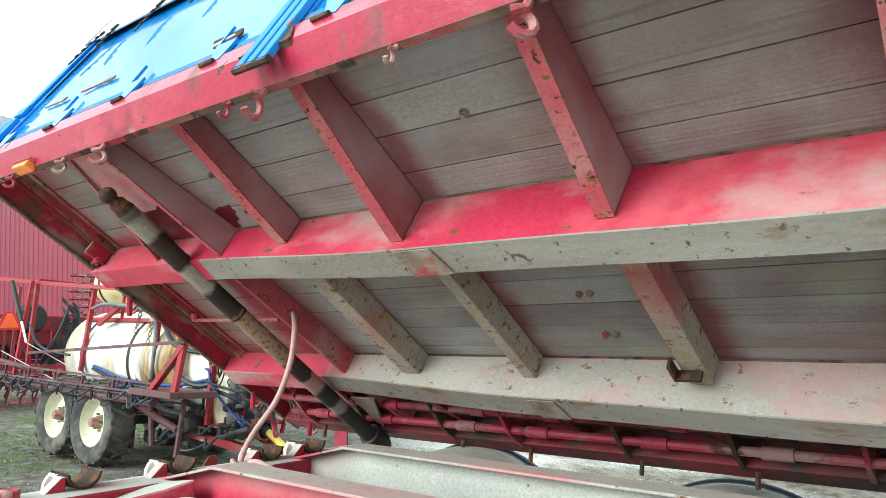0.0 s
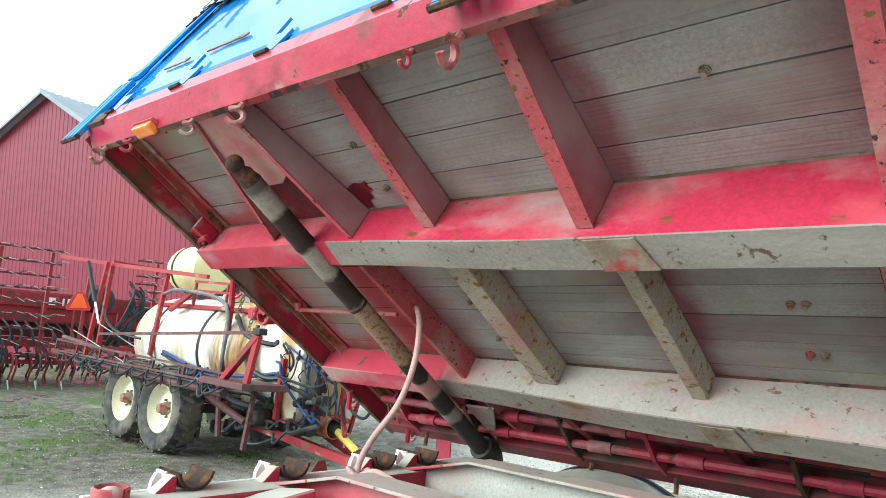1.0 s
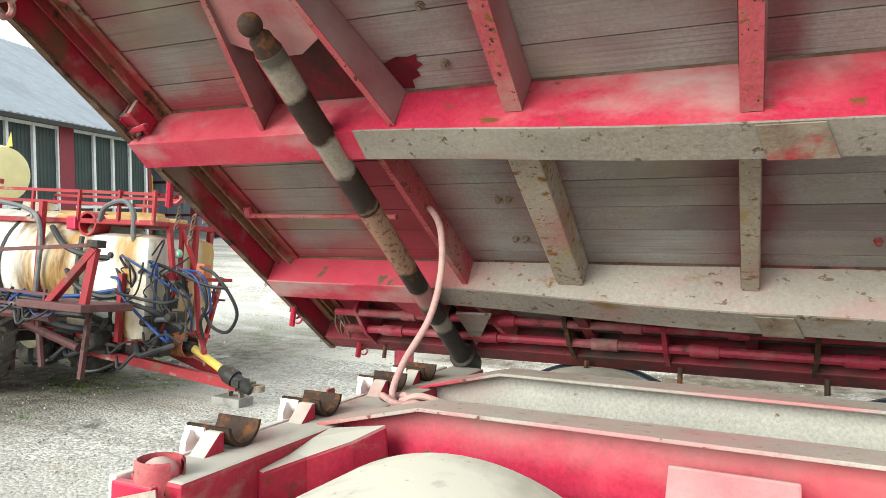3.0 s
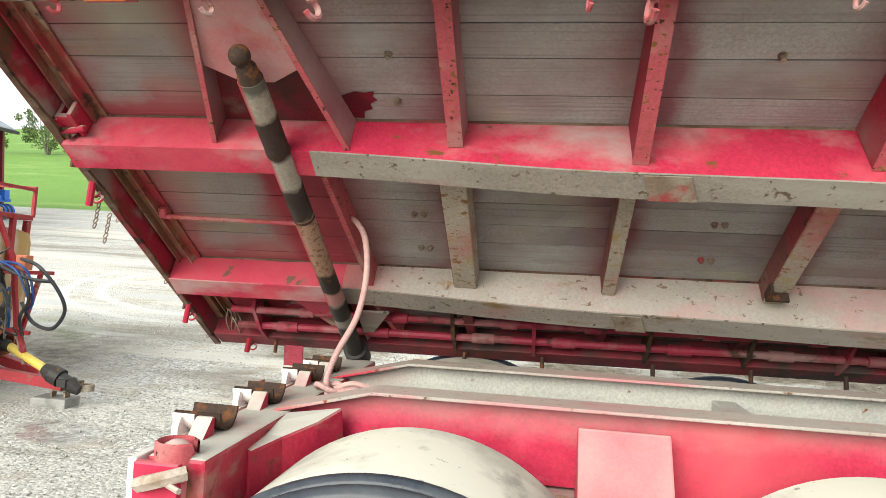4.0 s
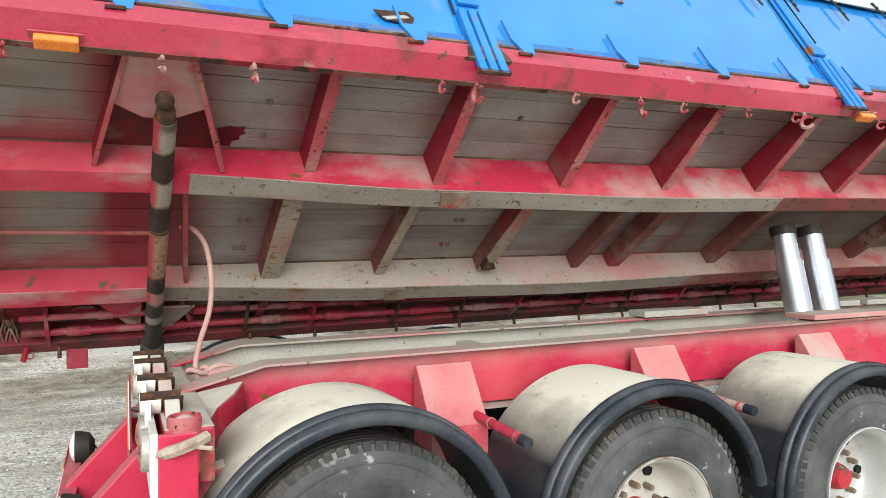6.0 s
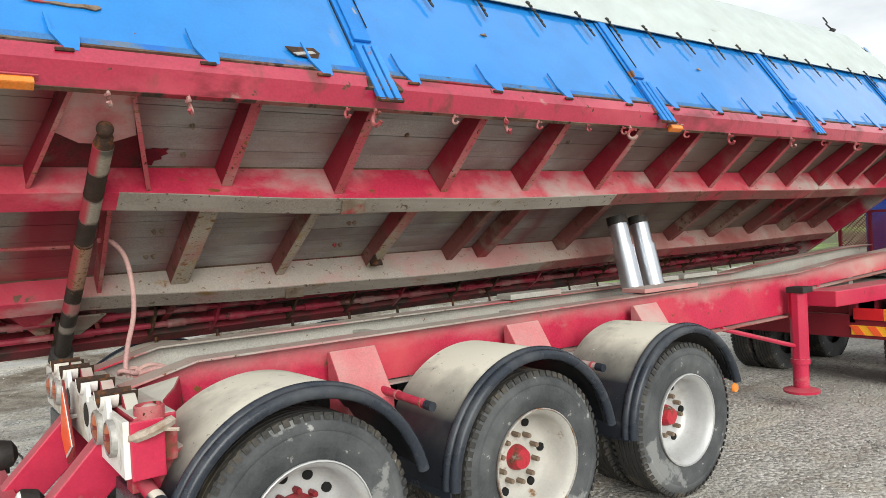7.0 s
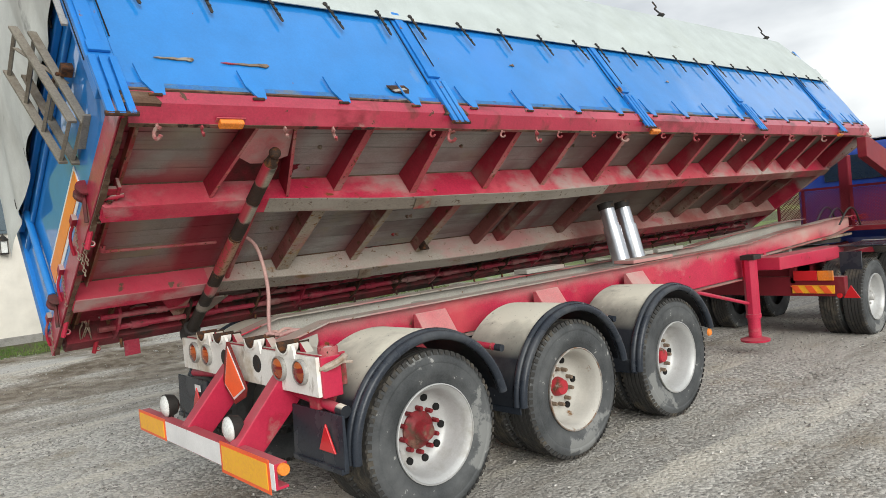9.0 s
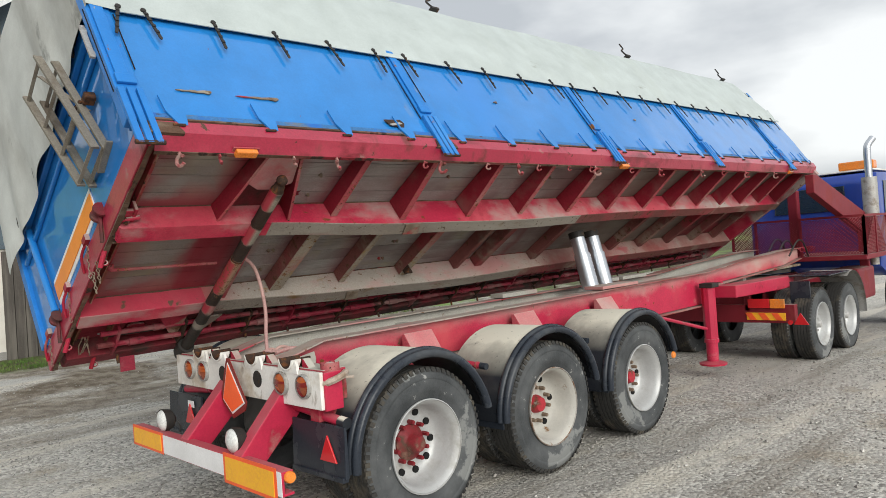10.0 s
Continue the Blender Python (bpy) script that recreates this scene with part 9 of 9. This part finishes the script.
# things in the open bay
loader = thing("wheel_loader", "yellow wheel loader parked in the open bay", "loader", BARN @ Matrix.Translation((11.5, 1.6, 0.7)))
for nm, b, mt in (("engine_cover", (-0.9, 0.6, -0.6, 0.6, 0.7, 1.7), loader_yellow), ("cab_roof", (-0.5, 0.8, -0.6, 0.6, 2.75, 2.9), loader_yellow), ("counterweight", (-1.2, -0.9, -0.6, 0.6, 0.5, 1.5), black_iron)):
    bm = bmesh.new()
    box(bm, *b)
    part(nm, bm, mt, loader, bevel=0.08)
bm = bmesh.new()
for x in (-0.45, 0.7):
    for y in (-0.55, 0.55):
        box(bm, x - 0.04, x + 0.04, y - 0.04, y + 0.04, 1.6, 2.8)
part("cab_frame", bm, loader_yellow, loader)
for x in (-0.7, 1.0):
    bm = bmesh.new()
    lathe(bm, [(0.0, -0.95), (0.35, -0.95), (0.6, -0.85), (0.6, -0.6), (0.0, -0.55)], "y", 24, (x, 0, 0.55))
    part("wheel", bm, mud_rubber, loader, smooth=True)
roller = thing("land_roller", "blue ring roller parked at the bay's mouth", "roller", BARN @ Matrix.Translation((15.6, -0.8, 0.75)))
for k in range(12):
    bm = bmesh.new()
    lathe(bm, [(0.0, 0), (0.30, 0.0), (0.36, 0.08), (0.30, 0.16), (0.0, 0.16)], "x", 16, (-1.2 + 0.2 * k, 0, 0.38))
    part("ring", bm, roller_blue if k % 2 else black_iron, roller, smooth=True)
for b in ((-1.3, 1.3, -0.1, 0.1, 0.8, 0.95), (-0.1, 0.1, -0.2, 1.2, 0.9, 1.1), (0.4, 0.9, -0.2, 0.3, 0.9, 1.35)):
    bm = bmesh.new()
    box(bm, *b)
    part("roller_frame", bm, roller_blue, roller, bevel=0.03)
tarps = thing("hanging_sheets", "blue plastic sheets hung inside the bay", "tarpaulin", BARN @ Matrix.Translation((12.9, 4.2, 0.0)))
bm = bmesh.new()
cols = []
for i in range(30):
    x = -1.4 + 0.09 * i
    cols.append((bm.verts.new((x, 0.12 * math.sin(i * 1.7), 0.4 + 0.3 * math.sin(i * 0.9))), bm.verts.new((x, 0.10 * math.sin(i * 1.3), 5.3))))
for a, b in zip(cols, cols[1:]):
    bm.faces.new((a[0], b[0], b[1], a[1]))
part("sheet", bm, roller_blue, tarps, smooth=True)
# house behind the trailer
HOUSE = Matrix.Translation((0.0, 9.75, 0.30)) @ Matrix.Rotation(radians(3.0), 4, 'X')
house = thing("white_house", "white rendered house with dark plinth and pale boarded gable", "house", HOUSE)
RIDGE, BOARD = 8.03, 2.15


def roofline(x):
    return RIDGE - 0.73 * abs(x - 2.5)


bm = bmesh.new()
prism(bm, [(-3.0, 0.25), (8.0, 0.25), (8.0, roofline(8.0)), (2.5, RIDGE), (-3.0, roofline(-3.0))], "y", 0.0, 7.0)
part("wall", bm, render_white, house, "cream white rendered wall")
bm = bmesh.new()
box(bm, -3.03, 8.03, -0.03, 7.03, -0.6, 0.27)
part("plinth", bm, concrete, house, bevel=0.01)
for k in range(44):
    x = -3.0 + 11.0 * (k + 0.5) / 44
    bm = bmesh.new()
    prism(bm, [(x - 0.118, BOARD), (x + 0.118, BOARD), (x + 0.118, roofline(x + 0.118) - 0.02), (x - 0.118, roofline(x - 0.118) - 0.02)], "y", -0.035, -0.003)
    part("gable_board", bm, slate_blue, house)
bm = bmesh.new()
box(bm, -3.02, 8.02, -0.055, -0.003, BOARD - 0.06, BOARD - 0.005)
part("drip_board", bm, slate_blue, house)
for s in (1, -1):
    x0 = 2.5 - s * 6.1
    z0 = RIDGE - 0.73 * 6.1
    bm = bmesh.new()
    prism(bm, [(x0, z0), (2.5, RIDGE), (2.5, RIDGE + 0.2), (x0, z0 + 0.2)], "y", -0.45, 7.4)
    part("roof_slope", bm, roof_grey, house)
    bm = bmesh.new()
    prism(bm, [(x0, z0 - 0.10), (2.5, RIDGE - 0.10), (2.5, RIDGE + 0.16), (x0, z0 + 0.16)], "y", -0.50, -0.455)
    part("barge_board", bm, white_steel, house)
dark_timber = surface("dark_weathered_timber", (0.085, 0.075, 0.065), 0.85, layers=[((0.16, 0.145, 0.125), 4.0, 0.48, 0.66, (2, 1, 0.15), 7.0, 0.9)], bump=0.3)
for k in range(6):
    bm = bmesh.new()
    box(bm, 0.06 + 0.165 * k, 0.06 + 0.165 * k + 0.155, -0.075, -0.004, 0.0, 2.05)
    part("door_plank", bm, dark_timber, house, bevel=0.006)
lamp = thing("wall_lantern", "black iron lantern on the house wall", "lamp", HOUSE @ Matrix.Translation((-0.42, -0.10, 1.86)))
bm = bmesh.new()
box(bm, -0.05, 0.05, -0.05, 0.05, -0.10, 0.10)
part("glass", bm, lamp_glass, lamp, bevel=0.005)
bm = bmesh.new()
lathe(bm, [(0.0, 0.24), (0.02, 0.2), (0.10, 0.11), (0.0, 0.105)], "z", 8)
box(bm, -0.065, 0.065, -0.065, 0.065, -0.13, -0.10)
pipe(bm, [(0, 0.1, 0.0), (0, 0.05, 0.14)], 0.012, 6)
for x in (-0.055, 0.055):
    for y in (-0.055, 0.055):
        pipe(bm, [(x, y, -0.1), (x, y, 0.11)], 0.007, 4)
part("frame", bm, black_iron, lamp)

# odds and ends at the edge of the yard
def stack_of_pallets(x, y, n, mtl):
    z = land(x, y)
    t = thing("pallet_stack", "stack of grey wooden pallets on the gravel", "pallets", Matrix.Translation((x, y, z)) @ Matrix.Rotation(0.3, 4, 'Z'), "pallet stacks")
    for k in range(n):
        for j in range(5):
            bm = bmesh.new()
            box(bm, -0.6, 0.6, -0.5 + 0.22 * j, -0.38 + 0.22 * j, 0.12 + 0.15 * k, 0.142 + 0.15 * k)
            part("slat", bm, mtl, t)
        for j in range(3):
            bm = bmesh.new()
            box(bm, -0.6 + 0.55 * j, -0.5 + 0.55 * j, -0.5, 0.5, 0.15 * k, 0.118 + 0.15 * k)
            part("bearer", bm, mtl, t)


grey_wood = surface("grey_pallet_wood", (0.27, 0.25, 0.22), 0.85, layers=[((0.16, 0.14, 0.12), 3.0, 0.5, 0.65, ONE, 6.0, 0.9)])
stack_of_pallets(-6.4, 17.3, 3, grey_wood)
stack_of_pallets(-7.9, 18.2, 2, grey_wood)
mach = thing("old_farm_machine", "old green farm machine standing on the bank", "machine", Matrix.Translation((-8.1, 20.5, land(-8.1, 20.5))))
for b in ((-1.2, 1.0, -0.6, 0.6, 0.6, 1.3), (-0.4, 0.5, -0.4, 0.4, 1.3, 1.9), (-1.8, 1.6, -0.1, 0.1, 0.45, 0.6)):
    bm = bmesh.new()
    box(bm, *b)
    part("housing", bm, green_machine, mach, bevel=0.06)
for x in (-0.9, 0.8):
    bm = bmesh.new()
    lathe(bm, [(0.2, -0.85), (0.42, -0.85), (0.46, -0.75), (0.42, -0.65), (0.2, -0.65)], "y", 20, (x, 0, 0.46))
    part("wheel", bm, mud_rubber, mach, smooth=True)
flat = thing("flat_trailer", "dark low flat trailer at the edge of the field", "trailer", Matrix.Translation((-15.2, 29.0, land(-15.2, 29.0) + 0.05)) @ Matrix.Rotation(0.3, 4, 'Z'))
for b in ((-1.6, 1.6, -0.7, 0.7, 0.55, 0.68), (-1.2, 1.0, -0.5, 0.5, 0.68, 0.95), (-1.8, 1.8, -0.05, 0.05, 0.42, 0.55)):
    bm = bmesh.new()
    box(bm, *b)
    part("deck", bm, black_iron, flat, bevel=0.03)
for x in (-0.8, 0.8):
    bm = bmesh.new()
    lathe(bm, [(0.0, -0.8), (0.26, -0.8), (0.3, -0.7), (0.26, -0.6), (0.0, -0.6)], "y", 16, (x, 0, 0.28))
    part("wheel", bm, mud_rubber, flat, smooth=True)

# hedge and bare trees on the skyline
leaf_m = surface("hedge_leaves", (0.10, 0.145, 0.05), 0.7, layers=[((0.13, 0.16, 0.04), 0.6, 0.45, 0.65, ONE, 4.0, 0.7)])
bark_m = surface("grey_bark", (0.15, 0.135, 0.115), 0.9, layers=[((0.08, 0.07, 0.06), 5.0, 0.5, 0.65, ONE, 6.0, 0.9)], bump=0.4)


def leafy(name, label, x, y, wide, tall, count, seed):
    r = random.Random(seed)
    z0 = land(x, y)
    t = thing(name, label, "bush", Matrix.Translation((x, y, z0)), "hedge along the skyline")
    bm = bmesh.new()
    for k in range(5):
        a = 1.3 * k
        pipe(bm, [(0.1 * math.cos(a), 0.1 * math.sin(a), -0.1), (wide * 0.25 * math.cos(a), wide * 0.2 * math.sin(a), tall * 0.45), (wide * 0.4 * math.cos(a + 0.3), wide * 0.3 * math.sin(a), tall * 0.8)], [0.12, 0.07, 0.02], 6)
    part("stem", bm, bark_m, t)
    vs, fs = [], []
    clumps = [(r.uniform(-wide, wide), r.uniform(-wide * 0.4, wide * 0.4), tall * r.uniform(0.15, 0.85), r.uniform(0.35, 0.8)) for _ in range(26)]
    for k in range(count):
        c = r.choice(clumps)
        d = Vector((r.gauss(0, 1), r.gauss(0, 1), r.gauss(0, 1))).normalized() * c[3] * r.uniform(0.4, 1.15)
        p = Vector(c[:3]) + d
        if p.z < 0.05:
            continue
        a = Vector((r.gauss(0, 1), r.gauss(0, 1), r.gauss(0, 1))).normalized() * 0.13
        b = a.orthogonal().normalized() * 0.07
        b0 = len(vs)
        vs += [p - a, p + b, p + a, p - b]
        fs.append((b0, b0 + 1, b0 + 2, b0 + 3))
    g = bpy.data.meshes.new("crown")
    g.from_pydata([tuple(v) for v in vs], [], fs)
    g.materials.append(leaf_m)
    o = new("crown", g)
    o.parent = t


def bare_tree(x, y, tall, seed):
    r = random.Random(seed)
    t = thing("bare_tree", "bare grey tree on the hill", "tree", Matrix.Translation((x, y, land(x, y))), "trees on the hill")
    bm = bmesh.new()
    twigs = bmesh.new()

    def grow(p, d, l, rad, depth):
        q = p + d * l
        pipe(bm if depth < 3 else twigs, [p, (p + q) / 2 + Vector((r.gauss(0, 0.06), r.gauss(0, 0.06), 0)) * l, q], [rad, rad * 0.85, rad * 0.65], 6 if depth < 3 else 4, cap=False)
        if depth < 6:
            for k in range(3 if depth < 3 else 2):
                e = (d + Vector((r.gauss(0, 0.55), r.gauss(0, 0.55), r.gauss(0.1, 0.3)))).normalized()
                grow(q, e, l * r.uniform(0.62, 0.82), rad * 0.6, depth + 1)

    grow(Vector((0, 0, -0.3)), Vector((0, 0, 1)), tall * 0.27, tall * 0.022, 0)
    part("trunk", bm, bark_m, t, smooth=True)
    part("twigs", twigs, bark_m, t)


r = random.Random(11)
for k, (x, y) in enumerate(((-47, 70), (-41, 73), (-36, 76), (-30, 78), (-24, 80), (-54, 68), (-61, 66))):
    leafy("hedge_bush", "ragged green hedge bush on the skyline", x, y, 3.4, 3.4 + (k % 3), 2200, 20 + k)
for k, (x, y, h) in enumerate(((-50, 76, 11), (-44, 80, 9), (-33, 84, 10), (-20, 86, 9))):
    bare_tree(x, y, h, 50 + k)
